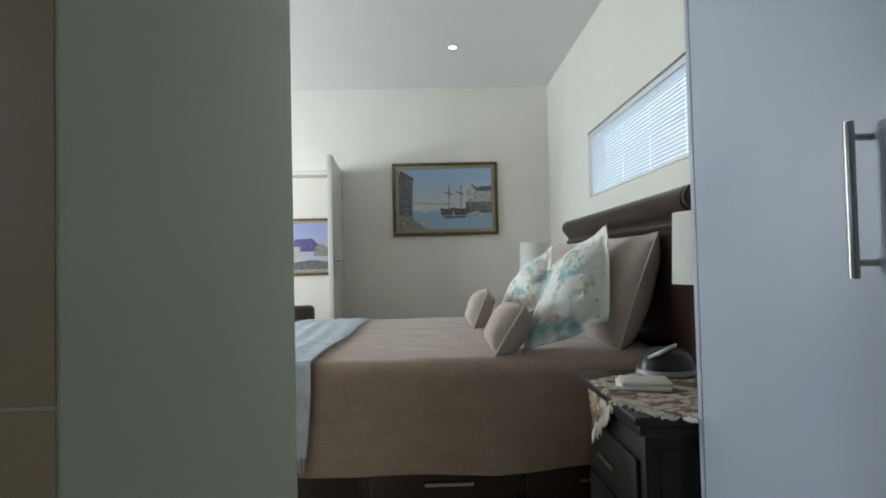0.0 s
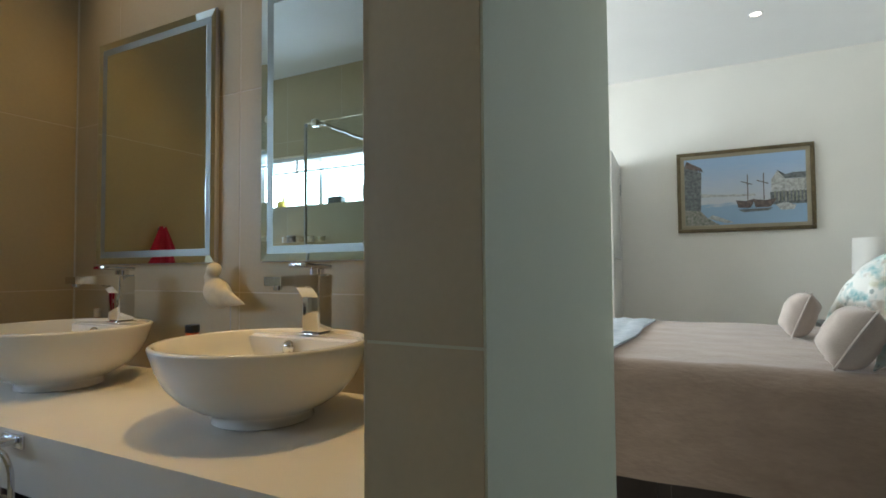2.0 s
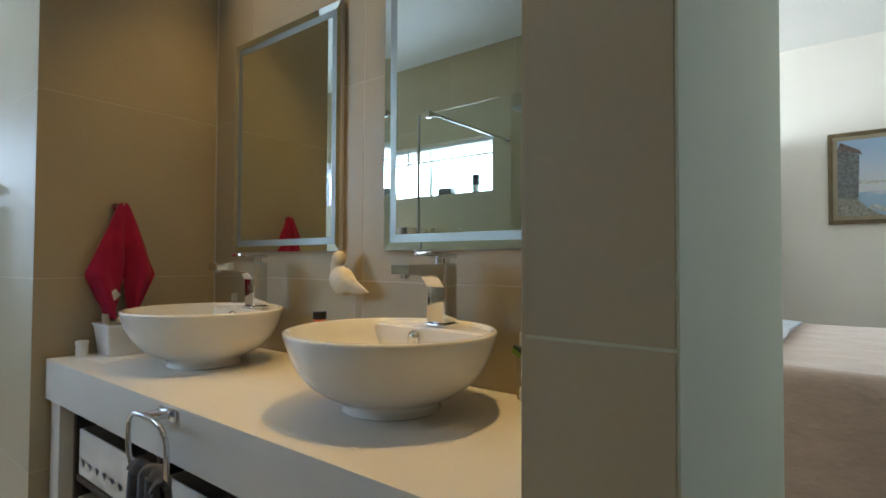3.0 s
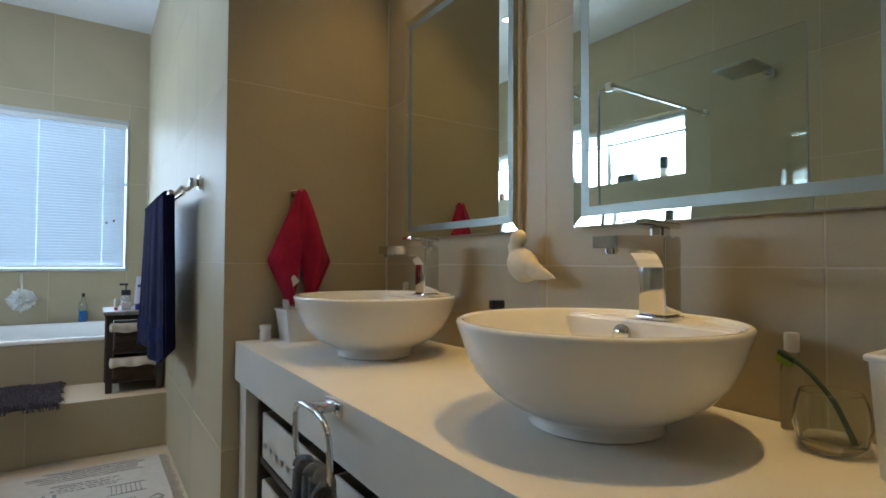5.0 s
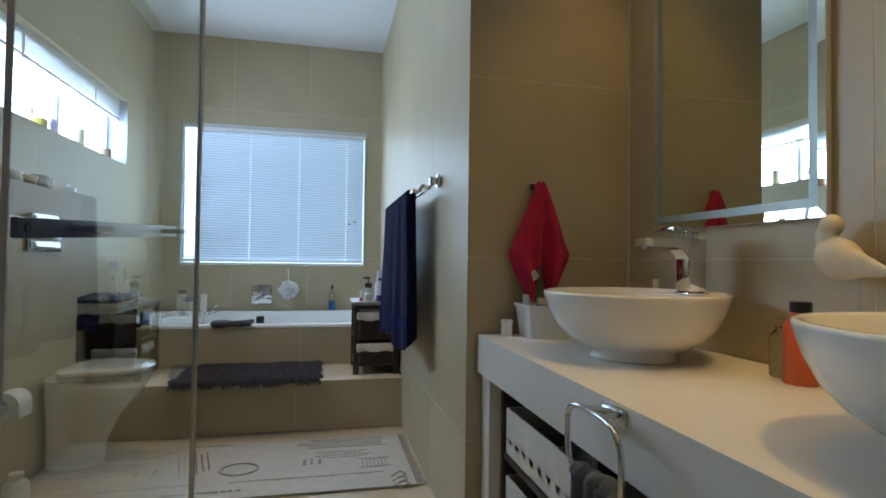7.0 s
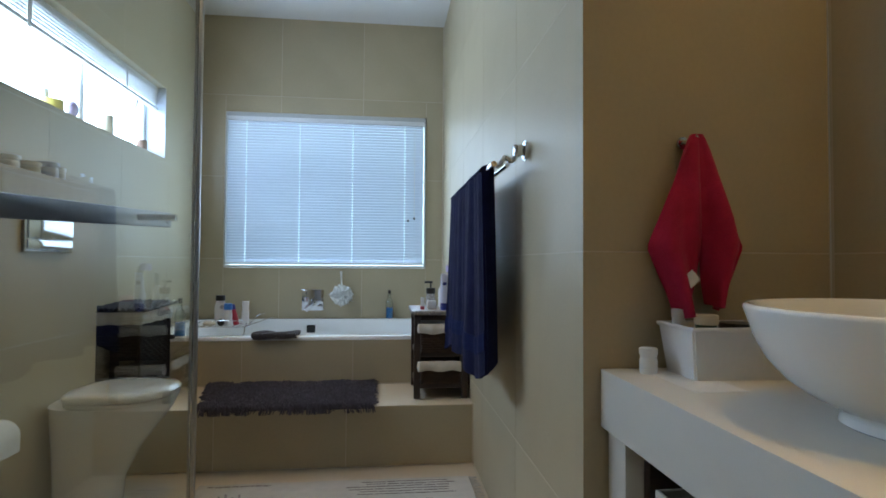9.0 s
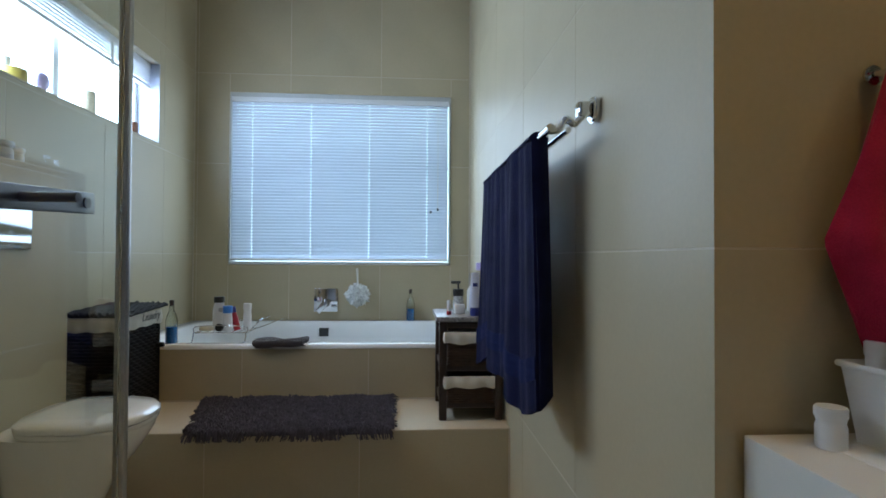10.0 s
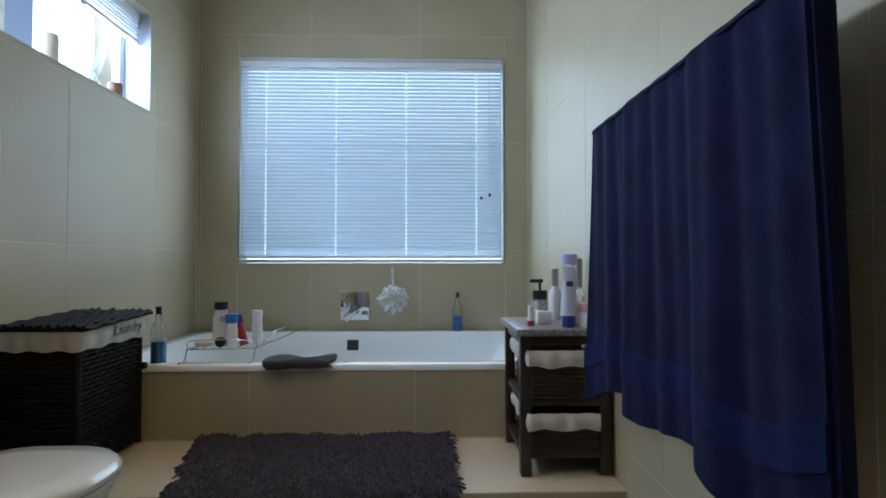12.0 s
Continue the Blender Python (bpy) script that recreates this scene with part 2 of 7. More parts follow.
M_FLORAL = pattern_mat("floral_cotton", (0.80, 0.79, 0.74), (((0.46, 0.58, 0.56), 7.0, 0.50, 0.60, 0.0), ((0.50, 0.48, 0.30), 7.0, 0.56, 0.68, 3.1), ((0.50, 0.43, 0.36), 12.0, 0.56, 0.66, 7.7), ((0.20, 0.42, 0.43), 9.0, 0.55, 0.66, 5.2), ((0.30, 0.36, 0.34), 26.0, 0.60, 0.68, 9.4)))
M_THROW = mat("pale_throw", (0.55, 0.58, 0.61), 0.95, vary=0.1, scale=14, grain=120, bump=0.8, dist=0.005, two=(0.36, 0.42, 0.47))
M_TAPESTRY = pattern_mat("woven_runner", (0.52, 0.45, 0.36), (((0.10, 0.055, 0.035), 13.0, 0.50, 0.54, 1.0), ((0.30, 0.19, 0.11), 22.0, 0.54, 0.60, 4.0), ((0.14, 0.12, 0.10), 40.0, 0.58, 0.62, 6.3)), 0.5)


# ---- builders ----
ORIGIN = {}


def thing(name, loc, label, category, group="", kind=""):
    ob = new(name)
    ob.empty_display_size = 0.1
    ob.location = loc
    ORIGIN[ob] = Vector(loc)
    return tagged(ob, label, category, group, kind)


def mesh_of(name, bm, material, smooth=35):
    bmesh.ops.recalc_face_normals(bm, faces=bm.faces)
    me = bpy.data.meshes.new(name)
    bm.to_mesh(me)
    bm.free()
    me.materials.append(material)
    if smooth:
        me.shade_smooth()
        me.set_sharp_from_angle(angle=radians(smooth))
    return me


def part(name, bm, material, parent, label="", smooth=35):
    """A mesh, given in world coordinates, as one part of a thing."""
    bmesh.ops.translate(bm, verts=bm.verts, vec=-ORIGIN[parent])
    ob = new(name, mesh_of(name, bm, material, smooth))
    ob.parent = parent
    ORIGIN[ob] = ORIGIN[parent]
    if label:
        tagged(ob, label)
    return ob


def solid(name, bm, material, loc, label, category, group="", kind="", smooth=35):
    """A thing of one mesh, given in world coordinates."""
    bmesh.ops.translate(bm, verts=bm.verts, vec=-Vector(loc))
    ob = new(name, mesh_of(name, bm, material, smooth))
    ob.location = loc
    ORIGIN[ob] = Vector(loc)
    return tagged(ob, label, category, group, kind)


def bm_box(x0, x1, y0, y1, z0, z1, bevel=0.0, seg=2, bm=None):
    own = bmesh.new()
    bmesh.ops.create_cube(own, size=1)
    for v in own.verts:
        v.co = ((x0 + x1) / 2 + v.co.x * (x1 - x0), (y0 + y1) / 2 + v.co.y * (y1 - y0), (z0 + z1) / 2 + v.co.z * (z1 - z0))
    if bevel:
        bmesh.ops.bevel(own, geom=own.edges[:], offset=bevel, segments=seg, affect="EDGES", profile=0.5)
    return join(bm, own)


def join(bm, own):
    if bm is None:
        return own
    me = bpy.data.meshes.new("tmp")
    own.to_mesh(me)
    own.free()
    bm.from_mesh(me)
    bpy.data.meshes.remove(me)
    return bm


def bm_boxes(*rows, bevel=0.0):
    bm = bmesh.new()
    for r in rows:
        bm_box(*r, bevel=bevel, bm=bm)
    return bm


def bm_cyl(p0, p1, r0, r1=None, seg=20, bevel=0.0, bm=None):
    own = bmesh.new()
    a, b = Vector(p0), Vector(p1)
    h = (b - a).length
    bmesh.ops.create_cone(own, cap_ends=True, segments=seg, radius1=r0, radius2=r0 if r1 is None else r1, depth=h)
    if bevel:
        rim = [e for e in own.edges if abs(e.verts[0].co.z - e.verts[1].co.z) < 1e-6]
        bmesh.ops.bevel(own, geom=rim, offset=bevel, segments=2, affect="EDGES")
    q = (b - a).to_track_quat("Z", "Y").to_matrix().to_4x4()
    own.transform(Matrix.Translation((a + b) / 2) @ q)
    return join(bm, own)


def bm_lathe(profile, centre, seg=48, bm=None, sx=1.0, sy=1.0):
    """Turns a profile of (radius, height) about the upright axis through centre."""
    own = bmesh.new()
    rings = []
    for r, z in profile:
        if r < 1e-5:
            rings.append([own.verts.new((0, 0, z))])
        else:
            rings.append([own.verts.new((r * sx * math.cos(2 * math.pi * k / seg), r * sy * math.sin(2 * math.pi * k / seg), z)) for k in range(seg)])
    for a, b in zip(rings, rings[1:]):
        for k in range(seg):
            j = (k + 1) % seg
            if len(a) == 1 and len(b) == 1:
                continue
            if len(a) == 1:
                own.faces.new((a[0], b[j], b[k]))
            elif len(b) == 1:
                own.faces.new((a[k], a[j], b[0]))
            else:
                own.faces.new((a[k], a[j], b[j], b[k]))
    own.transform(Matrix.Translation(centre))
    return join(bm, own)


def smooth_line(points, steps=6):
    pts = [Vector(p) for p in points]
    out = []
    for i in range(len(pts) - 1):
        p0, p1, p2, p3 = pts[max(i - 1, 0)], pts[i], pts[i + 1], pts[min(i + 2, len(pts) - 1)]
        for s in range(steps):
            t = s / steps
            out.append(0.5 * ((2 * p1) + (p2 - p0) * t + (2 * p0 - 5 * p1 + 4 * p2 - p3) * t * t + (3 * p1 - p0 - 3 * p2 + p3) * t ** 3))
    return out + [pts[-1]]


def bm_tube(points, r, seg=10, closed=False, bm=None, flat=1.0):
    own = bmesh.new()
    pts = [Vector(p) for p in points]
    rings = []
    n = len(pts)
    for i, p in enumerate(pts):
        a = pts[i - 1] if (i or closed) else p
        b = pts[(i + 1) % n] if (i < n - 1 or closed) else p
        d = (b - a).normalized()
        up = Vector((0, 0, 1)) if abs(d.z) < 0.9 else Vector((0, 1, 0))
        u = d.cross(up).normalized()
        w = u.cross(d)
        rr = r[i] if isinstance(r, (list, tuple)) else r
        rings.append([own.verts.new(p + rr * (math.cos(2 * math.pi * k / seg) * u + flat * math.sin(2 * math.pi * k / seg) * w)) for k in range(seg)])
    pairs = list(zip(rings, rings[1:])) + ([(rings[-1], rings[0])] if closed else [])
    for a, b in pairs:
        for k in range(seg):
            j = (k + 1) % seg
            own.faces.new((a[k], a[j], b[j], b[k]))
    if not closed:
        own.faces.new(rings[0][::-1])
        own.faces.new(rings[-1])
    return join(bm, own)


def bm_sheet(f, nu, nv, thick=0.0, bm=None):
    """A sheet f(u, v), u and v from 0 to 1, thickened to both sides."""
    own = bmesh.new()
    g = [[Vector(f(i / nu, j / nv)) for j in range(nv + 1)] for i in range(nu + 1)]
    if not thick:
        vs = [[own.verts.new(p) for p in row] for row in g]
        for i in range(nu):
            for j in range(nv):
                own.faces.new((vs[i][j], vs[i + 1][j], vs[i + 1][j + 1], vs[i][j + 1]))
        return join(bm, own)
    nor = [[None] * (nv + 1) for _ in range(nu + 1)]
    for i in range(nu + 1):
        for j in range(nv + 1):
            du = g[min(i + 1, nu)][j] - g[max(i - 1, 0)][j]
            dv = g[i][min(j + 1, nv)] - g[i][max(j - 1, 0)]
            c = du.cross(dv)
            nor[i][j] = c.normalized() if c.length > 1e-12 else Vector((0, 0, 1))
    top = [[own.verts.new(g[i][j] + nor[i][j] * thick / 2) for j in range(nv + 1)] for i in range(nu + 1)]
    bot = [[own.verts.new(g[i][j] - nor[i][j] * thick / 2) for j in range(nv + 1)] for i in range(nu + 1)]
    for i in range(nu):
        for j in range(nv):
            own.faces.new((top[i][j], top[i + 1][j], top[i + 1][j + 1], top[i][j + 1]))
            own.faces.new((bot[i][j], bot[i][j + 1], bot[i + 1][j + 1], bot[i + 1][j]))
    rim = [(i, 0) for i in range(nu)] + [(nu, j) for j in range(nv)] + [(i, nv) for i in range(nu, 0, -1)] + [(0, j) for j in range(nv, 0, -1)]
    for (i, j), (k, m) in zip(rim, rim[1:] + rim[:1]):
        own.faces.new((top[i][j], bot[i][j], bot[k][m], top[k][m]))
    return join(bm, own)


def bm_blob(centre, radii, turn=(0, 0, 0), sub=3, bm=None, rough=0.0):
    own = bmesh.new()
    bmesh.ops.create_icosphere(own, subdivisions=sub, radius=1)
    for v in own.verts:
        k = 1 + rough * noise.noise(v.co * 2.5 + Vector(centre) * 3)
        v.co = Vector((v.co.x * radii[0] * k, v.co.y * radii[1] * k, v.co.z * radii[2] * k))
    own.transform(Matrix.Translation(centre) @ pose(0, 0, 0, *turn))
    return join(bm, own)


def bm_pillow(w, h, d, m, n=18, ears=0.05, bm=None, power=3.0):
    """A stuffed cushion, w by h with thickness d, at the pose m."""
    def side(sign):
        def f(u, v):
            a, b = 2 * u - 1, 2 * v - 1
            fill = max(0.0, (1 - abs(a) ** power) * (1 - abs(b) ** power)) ** 0.55
            pinch = 1 - ears * (1 - a * a) * abs(b) ** 2 - 0.0
            pinch2 = 1 - ears * (1 - b * b) * abs(a) ** 2
            wr = 0.012 * noise.noise(Vector((a * 2.2, b * 2.2, sign + w * 9)))
            return m @ Vector((a * w / 2 * pinch2, b * h / 2 * pinch, sign * (d / 2 * fill + wr * fill)))
        return f
    own = bmesh.new()
    bm_sheet(side(1), n, n, bm=own)
    bm_sheet(side(-1), n, n, bm=own)
    bmesh.ops.remove_doubles(own, verts=own.verts, dist=0.0008)
    return join(bm, own)


def pillow_edge(w, h, m, ears=0.05, n=14):
    pts = []
    for k in range(4 * n):
        s, t = divmod(k, n)
        q = 2 * t / n - 1
        a, b = ((q, -1), (1, q), (-q, 1), (-1, -q))[s]
        pts.append(m @ Vector((a * w / 2 * (1 - ears * (1 - b * b)), b * h / 2 * (1 - ears * (1 - a * a)), 0)))
    return pts


# ---- structure ----
def wall(name, material, *rows):
    bm = bm_boxes(*rows)
    c = rows[0]
    return solid(name, bm, material, ((c[0] + c[1]) / 2, (c[2] + c[3]) / 2, c[4]), "", "", kind="structure", smooth=0)


H = 2.77
floor = wall("floor", M_GROUT, (-5.3, 1.4, -1.6, 1.069, -0.12, -0.004))
wall("floor_bedroom", M_CARPET, (-3.75, 1.4, 1.069, 7.45, -0.12, 0.0))
wall("ceiling_bathroom", M_CEIL, (-5.3, 1.4, -1.6, 1.193, H, H + 0.1))
wall("ceiling_bedroom", M_CEIL, (-3.75, 1.4, 1.193, 7.45, H, H + 0.1))
wall_west = wall("wall_west", M_GROUT, (-5.12, -4.972, -1.6, -1.118, 0, H), (-5.12, -4.972, 0.352, 0.63, 0, H), (-5.12, -4.972, -1.118, 0.352, 0, 0.918), (-5.12, -4.972, -1.118, 0.352, 2.062, H))
wall_south = wall("wall_south", M_GROUT, (-4.972, -4.48, -1.6, -1.344, 0, H), (-2.33, 1.4, -1.6, -1.344, 0, H), (-4.48, -2.33, -1.6, -1.344, 0, 1.600), (-4.48, -2.33, -1.6, -1.344, 2.055, H))
wall_towel = wall("wall_north_bath", M_GROUT, (-4.972, -2.109, 0.484, 0.63, 0, H), (-2.255, -2.109, 0.63, 1.069, 0, H))
wall_vanity = wall("wall_vanity", M_GROUT, (-2.109, -0.357, 1.073, 1.13, 0, H))
wall("wall_bedroom_south", M_PLASTER, (-3.75, -0.357, 1.13, 1.193, 0, H))
wall_part = wall("wall_partition", M_PASSAGE, (-0.357, -0.21, 0.448, 1.193, 0, H))
wall("wall_east", M_PLASTER, (1.247, 1.4, -1.344, 2.0, 0, H), (1.247, 1.4, 3.768, 7.45, 0, H), (1.247, 1.4, 2.0, 3.768, 0, 1.525), (1.247, 1.4, 2.0, 3.768, 1.997, H))
wall("wall_bedroom_north", M_PLASTER, (-3.75, -1.60, 5.035, 5.185, 0, H), (-0.742, 1.247, 5.035, 5.185, 0, H), (-1.60, -0.742, 5.035, 5.185, 1.99, H))
# unseen wall; both window openings are assumed, to hold the added fill lamps
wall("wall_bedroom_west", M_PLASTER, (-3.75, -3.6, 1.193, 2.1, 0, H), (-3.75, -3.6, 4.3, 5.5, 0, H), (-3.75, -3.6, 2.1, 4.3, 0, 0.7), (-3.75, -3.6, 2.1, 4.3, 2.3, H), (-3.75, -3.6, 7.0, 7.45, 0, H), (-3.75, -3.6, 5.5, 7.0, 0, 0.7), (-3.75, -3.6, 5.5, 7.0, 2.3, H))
wall("wall_lounge_north", M_PLASTER, (-3.6, 1.247, 7.3, 7.45, 0, H))
wall_box = wall("wall_cistern_box", M_GROUT, (-3.50, -2.45, -1.344, -1.224, 0, 1.282))
platform = wall("platform", M_GROUT, (-3.99, -3.534, -1.344, 0.484, 0, 0.281))
surround = wall("bath_surround", M_GROUT, (-4.012, -3.994, -1.344, 0.484, 0.281, 0.530))


# ---- bathroom window in the west wall ----
def window_west():
    w = thing("window_1", (-5.03, -0.38, 0.93), "", "", kind="structure")
    y0, y1, z0, z1 = -1.116, 0.350, 0.920, 2.060
    for a, front in (((y0, y0 + 0.009, z0, z1), -4.970), ((y1 - 0.009, y1, z0, z1), -4.970), ((y0 + 0.009, y1 - 0.009, z1 - 0.036, z1), -4.968)):
        part("window_frame", bm_box(-5.075, front, *a, bevel=0.003), M_FRAMEPAINT, w)
    part("window_sill", bm_box(-5.075, -4.955, y0 + 0.009, y1 - 0.009, z0, z0 + 0.018, bevel=0.004), M_ALU, w)
    part("transom", bm_box(-5.066, -5.036, y0 + 0.009, y1 - 0.009, 1.574, 1.592, bevel=0.003), M_ALU, w)
    pane = part("pane", bm_box(-5.030, -5.026, y0 + 0.012, y1 - 0.012, z0 + 0.016, z1 - 0.034), M_GLASS, w, smooth=0)
    pane.visible_shadow = False



window_west()
for nm, rw in (("backdrop_west", (-8.05, -8.0, -4.5, 4.0, -1.0, 5.0)), ("backdrop_south", (-7.5, 1.0, -5.05, -5.0, -0.5, 6.5)), ("backdrop_east", (4.0, 4.05, 0.5, 6.0, 0.0, 5.0))):
    wall(nm, M_OUTSIDE, rw)


def venetian_blind(name, label, axis, lo, hi, z0, z1, plane, tilt, tapes, drop, flip=1.0, cord=None, cloth=None):
    """A blind along one axis, with its slats drawn down from z1 to z0 and hung on tapes."""
    def box(a0, a1, d0, d1, c0, c1, bevel=0.0):
        d0, d1 = sorted((plane + flip * d0, plane + flip * d1))
        return bm_box(d0, d1, a0, a1, c0, c1, bevel) if axis == "y" else bm_box(a0, a1, d0, d1, c0, c1, bevel)
    mid = (lo + hi) / 2
    b = thing(name, (plane, mid, z1) if axis == "y" else (mid, plane, z1), label, "blind")
    part("head_rail", box(lo, hi, -0.014, 0.014, z1 - 0.03, z1, 0.002), M_ALU, b)
    part("bottom_rail", box(lo, hi, -0.012, 0.012, z0, z0 + 0.016, 0.003), M_ALU, b)
    n = int((z1 - z0 - 0.034) / drop)
    own = bmesh.new()
    w = 0.0132
    prof = [(-w, 0.0), (-w * 0.45, 0.0040), (w * 0.45, 0.0040), (w, 0.0)]
    c, s = math.cos(radians(tilt)), math.sin(radians(tilt))
    # each slat has a punched slot at every ladder tape
    stops = [lo + 0.004] + [a + e for a in sorted(tapes) for e in (-0.0028, 0.0028)] + [hi - 0.004]
    cols = []
    for a in stops:
        col = []
        for d, h in prof:
            dd, hh = flip * (d * c - h * s), d * s + h * c
            col.append(own.verts.new((plane + dd, a, hh) if axis == "y" else (a, plane + dd, hh)))
        cols.append(col)
    for j in range(len(cols) - 1):
        for k in range(3):
            if k == 1 and j % 2:
                continue
            own.faces.new((cols[j][k], cols[j + 1][k], cols[j + 1][k + 1], cols[j][k + 1]))
    me = mesh_of("slat", own, cloth or M_SLAT, 60)
    for k in range(n):
        ob = new("slat", me)
        ob.parent = b
        ob.location = Vector((0, 0, z0 + 0.026 + k * drop)) - Vector((ORIGIN[b].x, ORIGIN[b].y, ORIGIN[b].z))
    for a in tapes:
        part("ladder_tape", box(a - 0.0005, a + 0.0005, 0.0125, 0.0133, z0 + 0.016, z1 - 0.03), M_SLAT, b, smooth=0)
    if cord:
        a, c0 = cord
        part("tilt_wand", box(a - 0.002, a + 0.002, 0.016, 0.020, c0, z1 - 0.03), M_WHITEPLASTIC, b)
        part("cord_end", box(a - 0.006, a + 0.006, 0.014, 0.022, c0 - 0.018, c0, 0.002), M_BLACK, b)
        part("cord_end", box(a - 0.052, a - 0.040, 0.014, 0.022, c0 - 0.034, c0 - 0.018, 0.002), M_BLACK, b)
    return b


venetian_blind("venetian_blind", "closed white venetian blind over the bath window", "y", -1.096, 0.332, 0.944, 2.021, -4.945, -60, (-0.960, -0.580, -0.196, 0.190), 0.0206, 1.0, (0.262, 1.30))


# ---- high window in the south wall ----
def window_south():
    w = thing("window_2", (-3.4, -1.53, 1.60), "", "", kind="structure")
    x0, x1, z0, z1 = -4.478, -2.332, 1.602, 2.053
    part("window_sill", bm_box(x0, x1, -1.50, -1.342, z0 - 0.001, z0 + 0.008, bevel=0.002), M_TILE, w)
    part("reveal", bm_box(x0, x0 + 0.006, -1.50, -1.342, z0 + 0.008, z1), M_WHITEPAINT, w)
    part("reveal", bm_box(x1 - 0.006, x1, -1.50, -1.342, z0 + 0.008, z1), M_WHITEPAINT, w)
    for a in ((x0 + 0.006, x0 + 0.04), (-3.80, -3.76), (-3.08, -3.04), (x1 - 0.04, x1 - 0.006)):
        part("window_frame", bm_box(*a, -1.495, -1.46, z0 + 0.008, z1 - 0.03, bevel=0.003), M_ALU, w)
    part("window_frame", bm_box(x0 + 0.006, x1 - 0.006, -1.495, -1.46, z1 - 0.03, z1, bevel=0.003), M_ALU, w)
    part("window_frame", bm_box(x0 + 0.006, x1 - 0.006, -1.495, -1.46, z0 + 0.008, z0 + 0.03, bevel=0.003), M_ALU, w)
    # top-hung sash standing a little open, with its stay
    for a, b in ((-4.43, -3.81),):
        m = Matrix.Translation((0, -1.478, 2.02)) @ pose(0, 0, 0, -16, 0, 0)
        bm = bm_boxes((a, a + 0.03, -0.012, 0.012, -0.385, 0), (b - 0.03, b, -0.012, 0.012, -0.385, 0), (a + 0.03, b - 0.03, -0.012, 0.012, -0.03, 0), (a + 0.03, b - 0.03, -0.012, 0.012, -0.385, -0.355))
        bm.transform(m)
        part("sash", bm, M_ALU, w)
        part("window_stay", bm_cyl((a + 0.13, -1.45, 1.64), (a + 0.03, -1.545, 1.77), 0.004), M_STEEL, w)


window_south()


def raised_blind(x0, x1, y, z1):
    b = thing("raised_blind", ((x0 + x1) / 2, y, z1), "white venetian blind drawn up under the window head", "blind")
    part("head_rail", bm_box(x0, x1, y - 0.014, y + 0.014, z1 - 0.03, z1, 0.002), M_ALU, b)
    # the gathered slats hang in loose bundles
    for k in range(5):
        z = z1 - 0.036 - k * 0.0165
        for q in range(3):
            d = 0.002 * ((k + q) % 2)
            part("slat", bm_box(x0 + 0.003, x1 - 0.003, y - 0.0125 - d, y + 0.0125 + d, z - 0.0012 - 0.0028 * q, z - 0.0028 * q), M_ALU, b, smooth=0)
    part("bottom_rail", bm_box(x0, x1, y - 0.014, y + 0.014, z1 - 0.140, z1 - 0.122, 0.003), M_ALU, b)
    for x in (x0 + 0.4, x0 + 1.2):
        part("lift_cord", bm_box(x - 0.012, x + 0.012, y + 0.0150, y + 0.0165, z1 - 0.15, z1 - 0.03), M_WHITEPLASTIC, b)


raised_blind(-4.465, -2.345, -1.40, 2.050)


# ---- vanity ----
def countertop():
    c = thing("countertop", (-1.23, 0.79, 0.61), "white stone vanity top with a deep front apron", "countertop")
    # slab and apron are one folded slab: an angle section drawn along the wall
    b = 0.003
    sec = [(1.064, 0.733), (0.519 + b, 0.733), (0.5194, 0.7324), (0.519, 0.733 - b), (0.519, 0.611), (0.520, 0.610), (0.549, 0.610), (0.549, 0.703), (1.064, 0.703)]
    own = bmesh.new()
    ends = [[own.verts.new((x, y, z)) for y, z in sec] for x in (-2.101, -0.364)]
    for k in range(len(sec)):
        j = (k + 1) % len(sec)
        own.faces.new((ends[0][k], ends[0][j], ends[1][j], ends[1][k]))
    own.faces.new(ends[0])
    own.faces.new(ends[1][::-1])
    part("slab", own, M_QUARTZ, c, smooth=30)
    part("side_panel", bm_box(-2.100, -2.020, 0.535, 1.060, 0.0, 0.609, 0.002), M_QUARTZ, c)
    part("side_panel", bm_box(-0.446, -0.365, 0.535, 1.060, 0.0, 0.609, 0.002), M_QUARTZ, c)


countertop()


def vanity_unit():
    u = thing("shelf_unit", (-1.23, 0.80, 0.0), "dark brown wooden shelf unit under the vanity top", "shelf")
    for x in (-2.005, -1.43, -0.86, -0.475):
        part("upright", bm_box(x - 0.012, x + 0.012, 0.572, 1.055, 0.02, 0.595, 0.002), M_DARKWOOD, u)
    for z in (0.02, 0.365, 0.575):
        for a, b in ((-1.992, -1.443), (-1.417, -0.873), (-0.847, -0.488)):
            part("shelf", bm_box(a, b, 0.574, 1.055, z, z + 0.02, 0.002), M_DARKWOOD, u)
    part("back_panel", bm_box(-2.015, -0.465, 1.0555, 1.0635, 0.02, 0.595), M_DARKWOOD, u)


vanity_unit()


